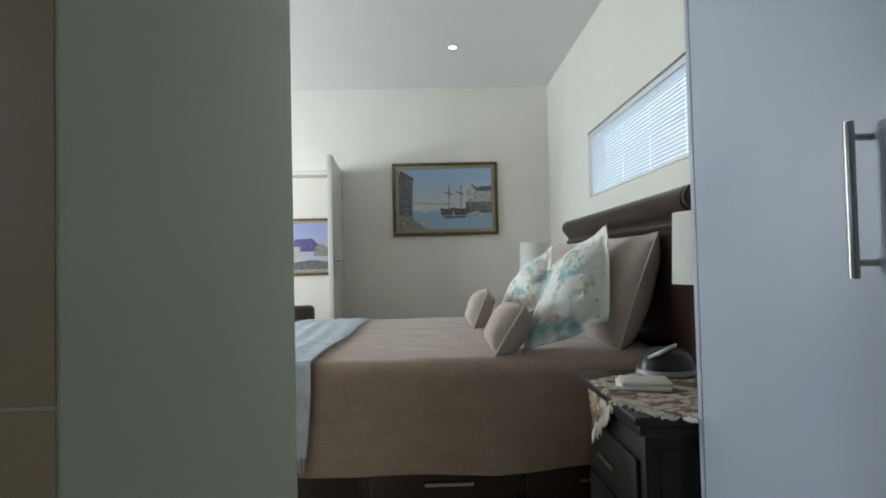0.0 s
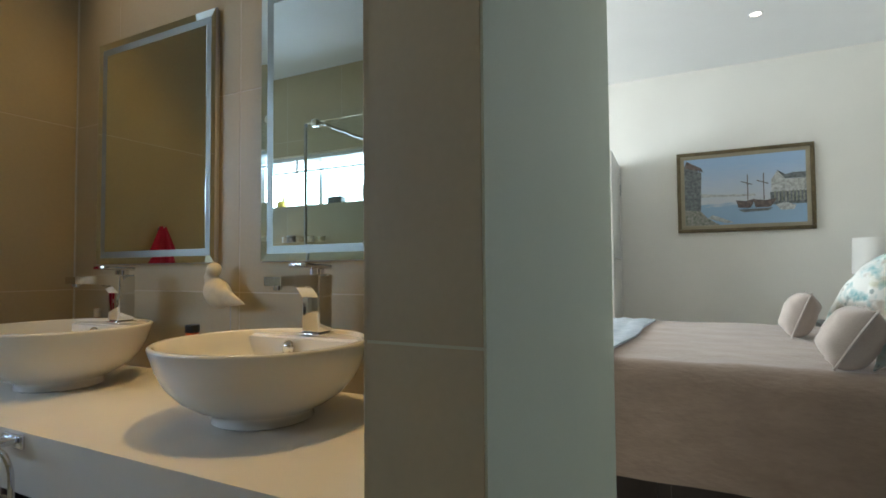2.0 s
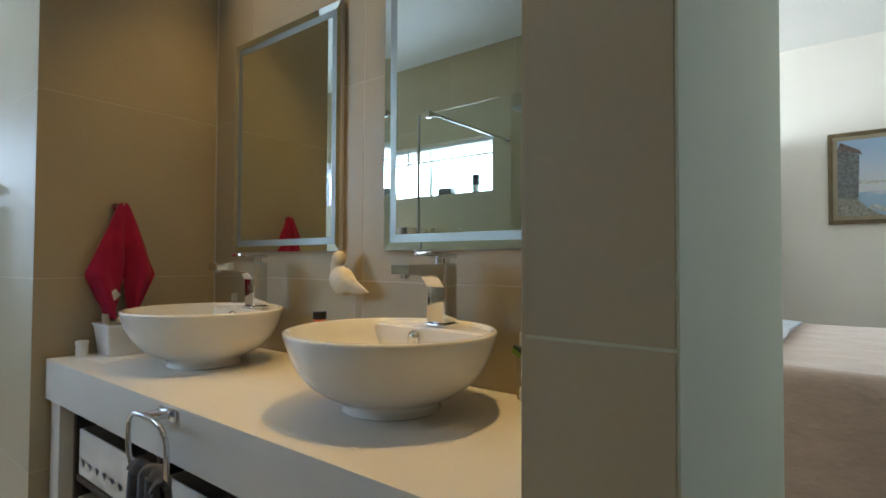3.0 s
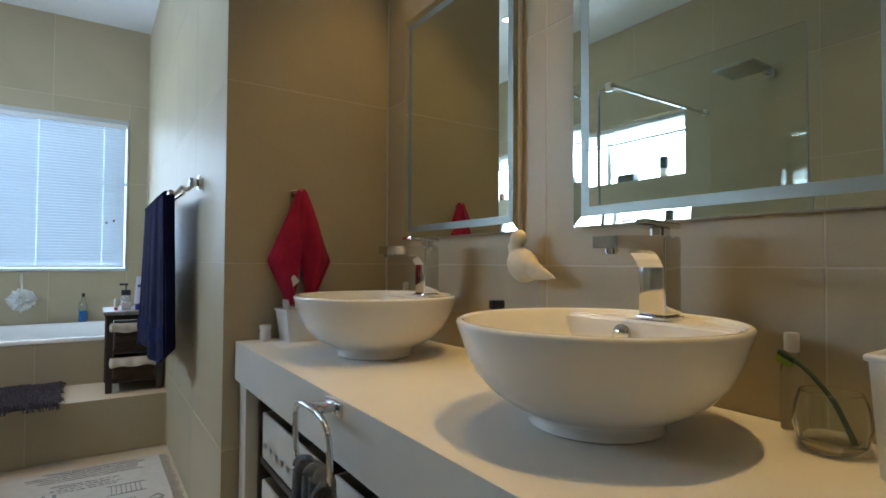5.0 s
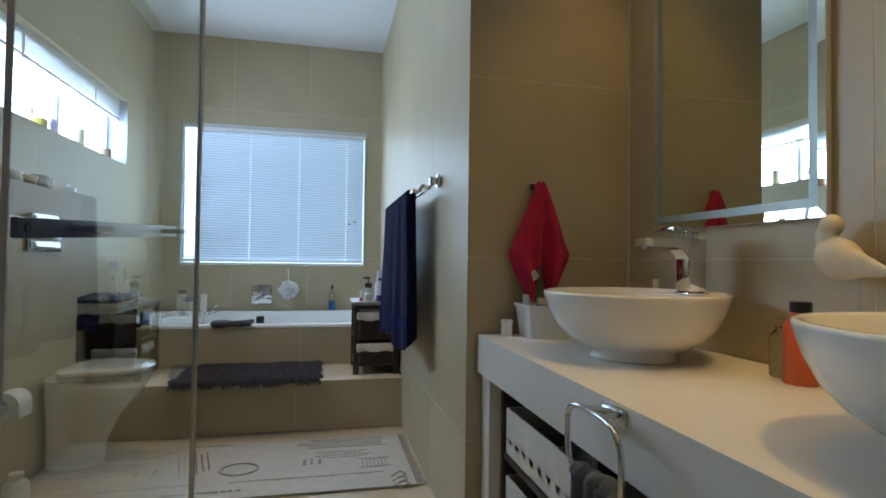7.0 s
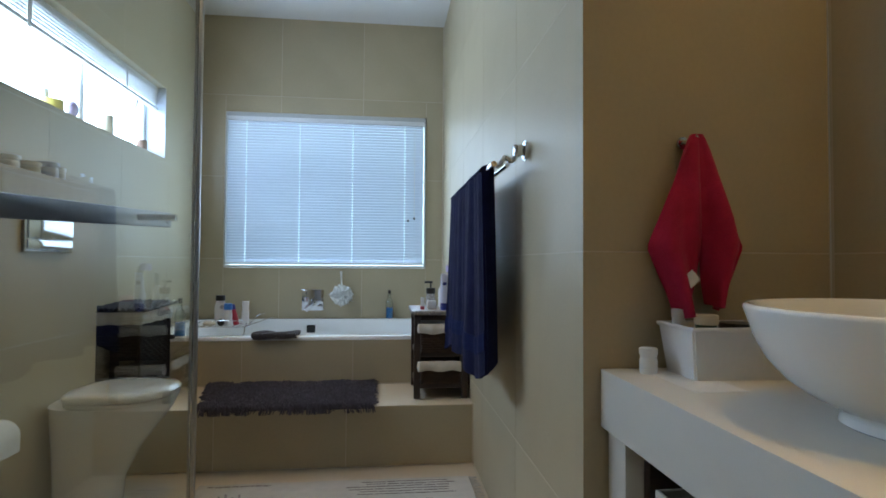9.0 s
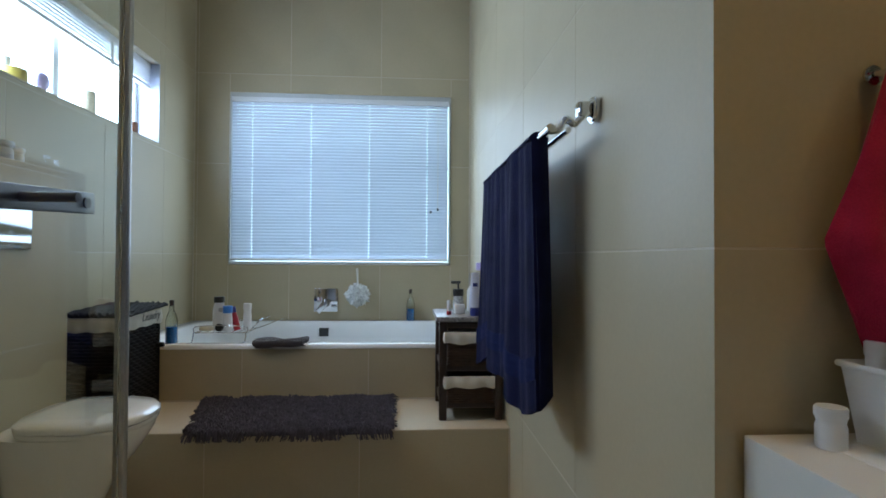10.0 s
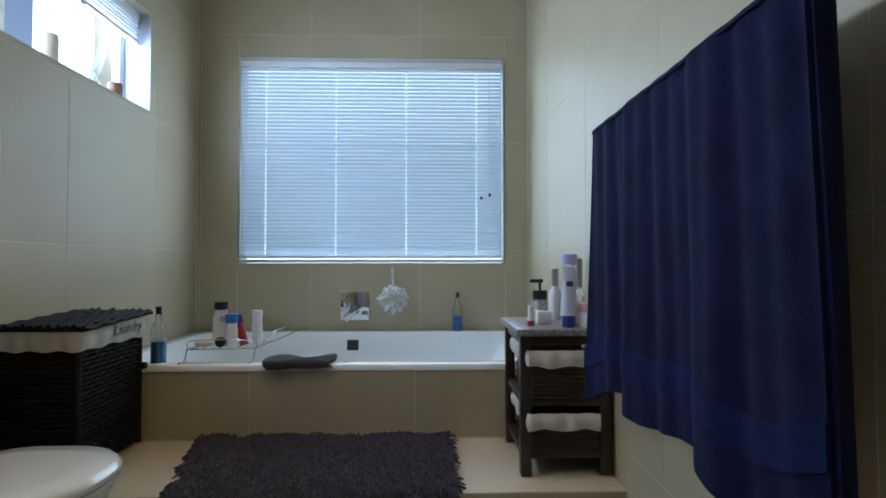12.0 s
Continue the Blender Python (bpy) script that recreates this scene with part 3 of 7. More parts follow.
def fabric_crate(x0, x1, z0, z1, fronty):
    c = thing("storage_box", ((x0 + x1) / 2, fronty + 0.2, z0), "white fabric storage box with a row of grey triangles", "box", "boxes in the shelf unit")
    t = 0.008
    part("front", bm_box(x0, x1, fronty, fronty + t, z0, z1, 0.003), M_LINER, c)
    part("side", bm_box(x0, x0 + t, fronty + t, fronty + 0.42, z0, z1, 0.002), M_LINER, c)
    part("side", bm_box(x1 - t, x1, fronty + t, fronty + 0.42, z0, z1, 0.002), M_LINER, c)
    part("base", bm_box(x0 + t, x1 - t, fronty + t, fronty + 0.42, z0, z0 + t), M_LINER, c)
    n = int((x1 - x0) / 0.055)
    for k in range(n):
        own = bmesh.new()
        xc = x0 + 0.04 + k * 0.055
        vs = [own.verts.new(p) for p in ((xc - 0.017, fronty - 0.001, z0 + 0.052), (xc + 0.017, fronty - 0.001, z0 + 0.052), (xc, fronty - 0.001, z0 + 0.030))]
        own.faces.new(vs)
        bmesh.ops.solidify(own, geom=own.faces[:], thickness=0.0015)
        part("printed_triangle", own, M_GREYPL, c, smooth=0)


for x0, x1 in ((-1.985, -1.455), (-1.41, -0.885)):
    fabric_crate(x0, x1, 0.3855, 0.524, 0.578)
    fabric_crate(x0, x1, 0.0405, 0.318, 0.578)


def basin(cx, cy, z0):
    b = thing("vessel_basin", (cx, cy, z0), "round white ceramic vessel basin on the vanity top", "basin", "vanity basins")
    R, h = 0.225, 0.167
    prof = [(0.0, 0.0), (0.102, 0.0), (0.106, 0.003), (0.104, 0.012), (0.106, 0.019), (0.116, 0.026), (0.142, 0.037), (0.172, 0.058), (0.196, 0.086), (0.211, 0.116), (0.220, 0.144), (R, 0.160), (R, 0.164), (0.222, h), (0.216, h), (0.212, 0.163), (0.205, 0.136), (0.186, 0.102), (0.150, 0.066), (0.090, 0.044), (0.0, 0.039)]
    part("bowl", bm_lathe(prof, (cx, cy, z0), 72), M_CERAMIC, b, smooth=50)
    # tap deck filling the back of the bowl
    own = bmesh.new()
    y0 = 0.118
    a0 = math.asin(y0 / 0.2135)
    ring = [(0.2135 * math.cos(a0 + (math.pi - 2 * a0) * k / 20), 0.2135 * math.sin(a0 + (math.pi - 2 * a0) * k / 20)) for k in range(21)]
    top = [own.verts.new((cx + x, cy + y, z0 + 0.158)) for x, y in ring]
    low = [own.verts.new((cx + x * 0.80, cy + max(y * 0.80, y0 * 0.93), z0 + 0.075)) for x, y in ring]
    own.faces.new(top)
    own.faces.new(low[::-1])
    for k in range(21):
        j = (k + 1) % 21
        own.faces.new((low[k], low[j], top[j], top[k]))
    bmesh.ops.bevel(own, geom=[e for e in own.edges if e.verts[0] in top and e.verts[1] in top], offset=0.006, segments=3, affect="EDGES")
    part("tap_deck", own, M_CERAMIC, b, smooth=50)
    part("overflow_cap", bm_blob((cx - 0.03, cy + 0.105, z0 + 0.132), (0.018, 0.012, 0.018)), M_CHROME, b, "chrome overflow cap", smooth=60)
    part("waste", bm_cyl((cx, cy - 0.01, z0 + 0.033), (cx, cy - 0.01, z0 + 0.044), 0.03, bevel=0.003), M_CHROME, b, "chrome waste")
    return b


def tap(cx, cy, z0):
    t = thing("basin_tap", (cx, cy, z0), "square chrome basin mixer on the tap deck", "tap", "basin taps")
    part("base_plate", bm_box(cx - 0.030, cx + 0.030, cy - 0.030, cy + 0.030, z0, z0 + 0.006, 0.002), M_CHROME, t)
    part("body", bm_box(cx - 0.027, cx + 0.027, cy - 0.026, cy + 0.026, z0 + 0.006, z0 + 0.147, 0.005, 3), M_CHROME, t)

    def under(u, v):
        # the spout thins towards its mouth, with a rounded throat where it leaves the body
        d = 0.124 * u
        low = 0.119 - 0.030 * max(0.0, 1 - u / 0.30) ** 2 + 0.004 * u
        high = 0.147 - 0.004 * u
        a = 2 * math.pi * v
        c, q = math.cos(a), math.sin(a)
        sc = 1 / max(abs(c), abs(q)) if max(abs(c), abs(q)) > 0 else 1
        px, pz = max(-1, min(1, c * sc * 0.98)), max(-1, min(1, q * sc))
        return (cx + 0.0255 * px, cy - 0.024 - d, z0 + (low + high) / 2 + (high - low) / 2 * pz)
    sp = bm_sheet(under, 12, 32)
    bmesh.ops.remove_doubles(sp, verts=sp.verts, dist=0.0003)
    bmesh.ops.holes_fill(sp, edges=[e for e in sp.edges if e.is_boundary], sides=40)
    part("spout", sp, M_CHROME, t, smooth=40)
    part("aerator", bm_cyl((cx, cy - 0.132, z0 + 0.1235), (cx, cy - 0.132, z0 + 0.113), 0.011, bevel=0.002), M_CHROME, t)
    part("cartridge", bm_cyl((cx, cy, z0 + 0.1475), (cx, cy, z0 + 0.160), 0.018), M_CHROME, t)
    lv = bm_box(cx - 0.026, cx + 0.026, cy - 0.072, cy + 0.026, -0.005, 0.005, 0.002)
    lv.transform(Matrix.Translation((0, cy, z0 + 0.166)) @ pose(0, 0, 0, -3, 0, 0) @ Matrix.Translation((0, -cy, 0)))
    part("lever", lv, M_CHROME, t)
    return t


for bx, by in ((-0.878, 0.805), (-1.645, 0.795)):
    basin(bx, by, 0.733)
    tap(bx + 0.005, by + 0.165, 0.892)


def wall_mirror(x0, x1, z0, z1):
    m = thing("wall_mirror", ((x0 + x1) / 2, 1.066, z0), "upright wall mirror with a wide silvery border above the basin", "mirror", "vanity mirrors")
    part("backing", bm_box(x0 + 0.005, x1 - 0.005, 1.0575, 1.0705, z0 + 0.005, z1 - 0.005), M_GREYPL, m)
    i = 0.046
    part("glass", bm_box(x0 + i, x1 - i, 1.0560, 1.0573, z0 + i, z1 - i), M_MIRROR, m, "clear mirror glass", smooth=0)

    def ring(d):
        return [(x0 + d, z0 + d), (x1 - d, z0 + d), (x1 - d, z1 - d), (x0 + d, z1 - d)]

    def strips(nm, a, ya, b, yb, material):
        # four mitred strips between two rings, each a thin plate
        ra, rb = ring(a), ring(b)
        for k in range(4):
            j = (k + 1) % 4
            own = bmesh.new()
            f = [own.verts.new((p[0], y, p[1])) for p, y in ((ra[k], ya), (ra[j], ya), (rb[j], yb), (rb[k], yb))]
            g = [own.verts.new((v.co.x, v.co.y + 0.0012, v.co.z)) for v in f]
            own.faces.new(f)
            own.faces.new(g[::-1])
            for q in range(4):
                own.faces.new((f[q], g[q], g[(q + 1) % 4], f[(q + 1) % 4]))
            part(nm, own, material, m, smooth=0)
    strips("edge", 0.0, 1.0575, 0.003, 1.0528, M_GREYPL)
    strips("bevel", 0.003, 1.0528, 0.024, 1.0544, M_MIRROR)
    strips("satin_band", 0.024, 1.0544, 0.046, 1.0556, M_SATIN)


wall_mirror(-1.945, -1.338, 1.072, 1.858)
wall_mirror(-1.152, -0.530, 1.072, 1.858)


def bird_ornament():
    own = bmesh.new()
    bm_blob((-1.285, 1.02, 0.985), (0.052, 0.030, 0.042), (0, 25, 0), bm=own)
    bm_blob((-1.312, 1.02, 1.022), (0.020, 0.018, 0.034), (0, -12, 0), bm=own)
    bm_blob((-1.298, 1.018, 1.052), (0.024, 0.020, 0.023), bm=own)
    bm_cyl((-1.312, 1.018, 1.048), (-1.335, 1.012, 1.032), 0.008, 0.002, bm=own)
    tail = bmesh.new()
    bmesh.ops.create_cone(tail, cap_ends=True, segments=24, radius1=0.036, radius2=0.003, depth=0.11)
    tail.transform(Matrix.Translation((-1.222, 1.015, 0.968)) @ pose(0, 0, 0, 0, 104, 0) @ Matrix.Diagonal((1, 0.55, 1, 1)))
    join(own, tail)
    ob = solid("bird_ornament", own, M_IVORYWAX, (-1.285, 1.05, 0.94), "cream ceramic bird ornament hung on the tiled wall", "ornament", smooth=60)
    rm = ob.modifiers.new("merge", "REMESH")
    rm.mode, rm.voxel_size, rm.use_smooth_shade = "VOXEL", 0.0035, True
    sm = ob.modifiers.new("soften", "SMOOTH")
    sm.iterations, sm.factor = 6, 0.5
    solid("wall_peg", bm_cyl((-1.285, 1.040, 0.985), (-1.285, 1.068, 0.985), 0.006), M_STEEL, (-1.285, 1.068, 0.98), "small steel peg that holds the bird ornament", "peg")
    solid("hanging_cord", bm_cyl((-1.275, 1.058, 0.745), (-1.275, 1.058, 0.955), 0.0014, seg=6), M_GREYPL, (-1.275, 1.058, 0.745), "thin grey cord hanging down the tiled wall", "cord")


bird_ornament()


# ---- towels and things on the vanity ----
def red_towel():
    t = thing("hand_towel", (-2.06, 0.725, 0.83), "red terry hand towel hung by its middle from a hook", "towel")

    def leaf(side):
        def f(u, v):
            # v runs down: the cloth widens to a corner, then narrows to a point
            if v < 0.60:
                k = v / 0.60
                outer, inner, z = 0.012 + 0.098 * k ** 0.95, -0.004 + 0.006 * k, 1.238 - 0.232 * k
            else:
                k = (v - 0.60) / 0.40
                outer, inner, z = 0.110 - 0.070 * k, 0.002 + 0.024 * k, 1.006 - (0.150 if side < 0 else 0.132) * k
            y = 0.720 + side * (inner + (outer - inner) * u)
            deep = min(1, v * 2.2)
            x = -2.078 + deep * (0.030 * math.sin(math.pi * min(1, u * 1.1)) ** 1.0 + 0.010 * math.sin(u * 8.5 + v * 4 + side)) + 0.010
            return (x, y, z - 0.012 * u * deep)
        return f
    part("cloth_fold", bm_sheet(leaf(-1), 26, 34, 0.011), M_RED, t, smooth=60)
    part("cloth_fold", bm_sheet(leaf(1), 26, 34, 0.011), M_RED, t, smooth=60)
    tag = bm_box(-0.0008, 0.0008, -0.014, 0.014, -0.014, 0.014)
    tag.transform(Matrix.Translation((-2.034, 0.686, 0.928)) @ pose(0, 0, 0, 40, 0, 0))
    part("care_label", tag, M_PAPER, t, "white sewn care label", smooth=0)
    h = thing("towel_hook", (-2.10, 0.705, 1.23), "small chrome wall hook on the beige tiles", "hook")
    part("rose", bm_cyl((-2.105, 0.708, 1.226), (-2.097, 0.708, 1.226), 0.014, bevel=0.002), M_CHROME, h)
    part("peg", bm_tube(smooth_line([(-2.097, 0.708, 1.226), (-2.075, 0.714, 1.226), (-2.062, 0.720, 1.236)]), 0.005), M_CHROME, h)


red_towel()


def bottle(name, x, y, z, r, h, material, label, cap=None, cap_h=0.02, neck=0.5, sx=1.0, group="", category="bottle", rot=0.0, fill=None):
    b = thing(name, (x, y, z), label, category, group)
    bh = h - cap_h
    prof = [(0, 0), (r * 0.94, 0), (r, r * 0.12), (r, bh * 0.72), (r * 0.9, bh * 0.84), (r * neck, bh * 0.95), (r * neck, bh), (0, bh)]
    part("bottle_body", bm_lathe(prof, (x, y, z), 24, sx=sx), material, b, smooth=45)
    if fill:
        m, share = fill
        part("liquid", bm_lathe([(0, 0.004), (r * 0.9, 0.004), (r * 0.92, bh * 0.72 * share), (0, bh * 0.72 * share)], (x, y, z), 24, sx=sx), m, b)
    if cap:
        part("cap", bm_cyl((x, y, z + bh), (x, y, z + h), r * neck * 1.12, bevel=0.0015), cap, b)
    return b


def tub_box(name, x0, x1, y0, y1, z0, z1, label, material, lean=0.012):
    """An open box with leaning sides and a rolled rim."""
    b = thing(name, ((x0 + x1) / 2, (y0 + y1) / 2, z0), label, "basket")
    t = 0.006
    own = bmesh.new()
    lo = [(x0 + lean, y0 + lean), (x1 - lean, y0 + lean), (x1 - lean, y1 - lean), (x0 + lean, y1 - lean)]
    hi = [(x0, y0), (x1, y0), (x1, y1), (x0, y1)]
    li = [(x0 + lean + t, y0 + lean + t), (x1 - lean - t, y0 + lean + t), (x1 - lean - t, y1 - lean - t), (x0 + lean + t, y1 - lean - t)]
    hj = [(x0 + t, y0 + t), (x1 - t, y0 + t), (x1 - t, y1 - t), (x0 + t, y1 - t)]
    rings = [[own.verts.new((*p, z)) for p in r] for r, z in ((lo, z0), (hi, z1), (hj, z1), (li, z0 + t))]
    own.faces.new(rings[0][::-1])
    for a, c in zip(rings, rings[1:]):
        for k in range(4):
            own.faces.new((a[k], a[(k + 1) % 4], c[(k + 1) % 4], c[k]))
    own.faces.new(rings[3])
    bmesh.ops.bevel(own, geom=[e for e in own.edges if abs(e.verts[0].co.z - e.verts[1].co.z) > 0.03], offset=0.004, segments=2, affect="EDGES")
    part("shell", own, material, b)
    part("rim", bm_tube([(x0, y0, z1), (x1, y0, z1), (x1, y1, z1), (x0, y1, z1)], 0.0045, closed=True), material, b)
    return b


tub_box("toiletry_basket", -2.085, -1.955, 0.640, 0.870, 0.733, 0.833, "white fabric basket full of toiletries on the vanity top", M_WHITEPLASTIC)
bottle("lotion_bottle", -2.06, 0.672, 0.740, 0.014, 0.125, M_WHITEPLASTIC, "slim white lotion bottle in the toiletry basket", M_WHITEPLASTIC, 0.02, 0.9)
green = bottle("green_jar", -2.03, 0.715, 0.740, 0.026, 0.115, M_GREENPL, "dark green jar with a pale label in the basket", M_IVORYWAX, 0.02, 0.8)
part("paper_label", bm_lathe([(0.0264, 0.02), (0.0264, 0.06), (0.0268, 0.06), (0.0268, 0.02), (0.0264, 0.02)], (-2.03, 0.715, 0.740), 24), M_PAPER, green, "pale paper label")
bottle("cream_tin", -2.03, 0.785, 0.740, 0.034, 0.098, M_BROWNWAX, "brown cream jar with a black lid in the basket", M_BLACK, 0.02, 0.95)
bottle("cream_pot", -2.04, 0.838, 0.740, 0.026, 0.100, M_IVORYWAX, "cream coloured pot in the toiletry basket", M_IVORYWAX, 0.02, 0.95)
bottle("pill_bottle", -2.05, 0.600, 0.733, 0.0175, 0.052, M_WHITEPLASTIC, "small white plastic pill bottle on the vanity top", M_WHITEPLASTIC, 0.014, 0.95)
solid("paper_sheet", bm_box(-2.06, -1.88, 0.600, 0.70, 0.7332, 0.7340), M_PAPER, (-1.97, 0.65, 0.7332), "thin white sheet lying on the vanity top", "paper", smooth=0)
bottle("orange_bottle", -1.32, 0.965, 0.733, 0.032, 0.165, M_ORANGE, "orange mouthwash bottle with a black cap on the vanity", M_BLACK, 0.022, 0.55)
bottle("clear_bottle", -1.385, 0.985, 0.733, 0.024, 0.125, M_CLEARPLASTIC, "clear plastic bottle beside the orange bottle", M_CLEARPLASTIC, 0.02, 0.5)
bottle("razor_stand", -1.90, 1.035, 0.733, 0.012, 0.19, M_TERRA, "slim red brush standing behind the basin", M_IVORYWAX, 0.03, 0.8)


def tumbler():
    x, y, z = -0.618, 0.985, 0.733
    g = thing("toothbrush_glass", (x, y, z), "round clear glass tumbler on the vanity top", "glass")
    prof = [(0, 0), (0.030, 0), (0.042, 0.012), (0.047, 0.035), (0.044, 0.062), (0.038, 0.080), (0.035, 0.080), (0.041, 0.060), (0.043, 0.035), (0.038, 0.016), (0, 0.012)]
    part("vessel", bm_lathe(prof, (x, y, z), 32), M_GLASS, g, smooth=60)
    b = thing("toothbrush", (x, y, z + 0.014), "black and green toothbrush leaning in the glass", "toothbrush")
    line = smooth_line([(x + 0.030, y - 0.01, z + 0.018), (x + 0.004, y, z + 0.064), (x - 0.026, y + 0.006, z + 0.098), (x - 0.050, y + 0.008, z + 0.116)])
    part("brush_handle", bm_tube(line, 0.0042, flat=0.8), M_GREENPL, b)
    hd = bm_box(-0.013, 0.013, -0.006, 0.006, -0.004, 0.004, 0.002)
    hd.transform(Matrix.Translation((x - 0.059, y + 0.009, z + 0.120)) @ pose(0, 0, 0, 0, 28, 0))
    part("brush_head", hd, M_GREENPL, b)
    br = bm_box(-0.012, 0.012, -0.005, 0.005, -0.014, -0.004, 0.001)
    br.transform(Matrix.Translation((x - 0.059, y + 0.009, z + 0.120)) @ pose(0, 0, 0, 0, 28, 0))
    part("bristles", br, M_LIME, b, "lime green bristles")


tumbler()
bottle("pump_bottle_small", -0.690, 1.040, 0.733, 0.016, 0.150, M_CLEARPLASTIC, "small clear bottle with a white pump by the wall", M_WHITEPLASTIC, 0.03, 0.6)
tub_box("white_basket", -0.552, -0.372, 0.905, 1.060, 0.733, 0.878, "white woven basket at the end of the vanity top", M_WHITEPLASTIC, 0.008)


def partition_towel():
    t = thing("bath_sheet", (-0.40, 0.78, 0.90), "charcoal terry towel hung in folds on the partition wall", "towel")

    def fold(depth, y0, ph):
        def f(u, v):
            half = 0.035 + 0.055 * v
            return (-0.368 - depth * (0.35 + 0.65 * math.sin(math.pi * u)) * min(1, 0.3 + v), y0 + (u - 0.5) * 2 * half + 0.008 * math.sin(v * 6 + ph), 1.46 - 0.55 * v - 0.03 * math.sin(u * 5 + ph) * v)
        return f
    part("cloth_fold", bm_sheet(fold(0.085, 0.745, 0.3), 20, 24, 0.012), M_DARKTOWEL, t, smooth=60)
    part("cloth_fold", bm_sheet(fold(0.060, 0.815, 1.7), 20, 24, 0.012), M_DARKTOWEL, t, smooth=60)
    solid("robe_hook", bm_cyl((-0.360, 0.775, 1.455), (-0.405, 0.775, 1.462), 0.006), M_CHROME, (-0.354, 0.775, 1.455), "chrome robe hook on the partition wall", "hook")


partition_towel()


def towel_ring():
    r = thing("towel_ring", (-1.26, 0.519, 0.70), "chrome towel ring on the front of the vanity top", "towel ring")
    part("wall_plate", bm_box(-1.300, -1.225, 0.5125, 0.5195, 0.700, 0.727, 0.003), M_CHROME, r)
    part("arm", bm_box(-1.285, -1.235, 0.474, 0.512, 0.711, 0.723, 0.003), M_CHROME, r)
    cx, cz, w, h = -1.250, 0.656, 0.090, 0.066
    pts = []
    for k in range(48):
        a = 2 * math.pi * k / 48
        c, q = math.cos(a), math.sin(a)
        pts.append((cx + w * abs(c) ** 0.6 * (1 if c >= 0 else -1), 0.468 - 0.004 * q, cz + h * abs(q) ** 0.6 * (1 if q >= 0 else -1)))
    part("ring", bm_tube(pts, 0.0055, 12, closed=True), M_CHROME, r)
    t = thing("guest_towel", (cx, 0.468, 0.22), "grey terry guest towel hung through the towel ring", "towel")

    def fold(side, wob):
        def f(u, v):
            y = 0.468 + side * (0.013 + 0.012 * v) + 0.011 * math.sin(u * 16 + wob) * (0.5 + v) + 0.004 * math.sin(u * 37 + 2 * wob)
            half = 0.068 + 0.018 * v
            z = 0.596 - 0.36 * v + 0.014 * math.cos((u - 0.5) * 3.2) + 0.006 * math.sin(u * 11)
            return (cx + 0.012 + (u - 0.5) * 2 * half + 0.02 * v, y, z)
        return f
    part("front_fold", bm_sheet(fold(-1, 0.4), 44, 18, 0.010), M_GREYTOWEL, t, smooth=60)
    part("back_fold", bm_sheet(fold(1, 2.0), 30, 18, 0.010), M_GREYTOWEL, t, smooth=60)

    def over(u, v):
        a = math.pi * v
        return (cx + 0.012 + (u - 0.5) * 0.136, 0.468 - 0.013 * math.cos(a) + 0.0055 * math.sin(u * 16 + 1.2) + 0.004 * math.sin(u * 37), 0.596 + 0.014 * math.sin(a) + 0.014 * math.cos((u - 0.5) * 3.2) + 0.006 * math.sin(u * 11))
    part("top_fold", bm_sheet(over, 30, 8, 0.010), M_GREYTOWEL, t, smooth=60)


towel_ring()


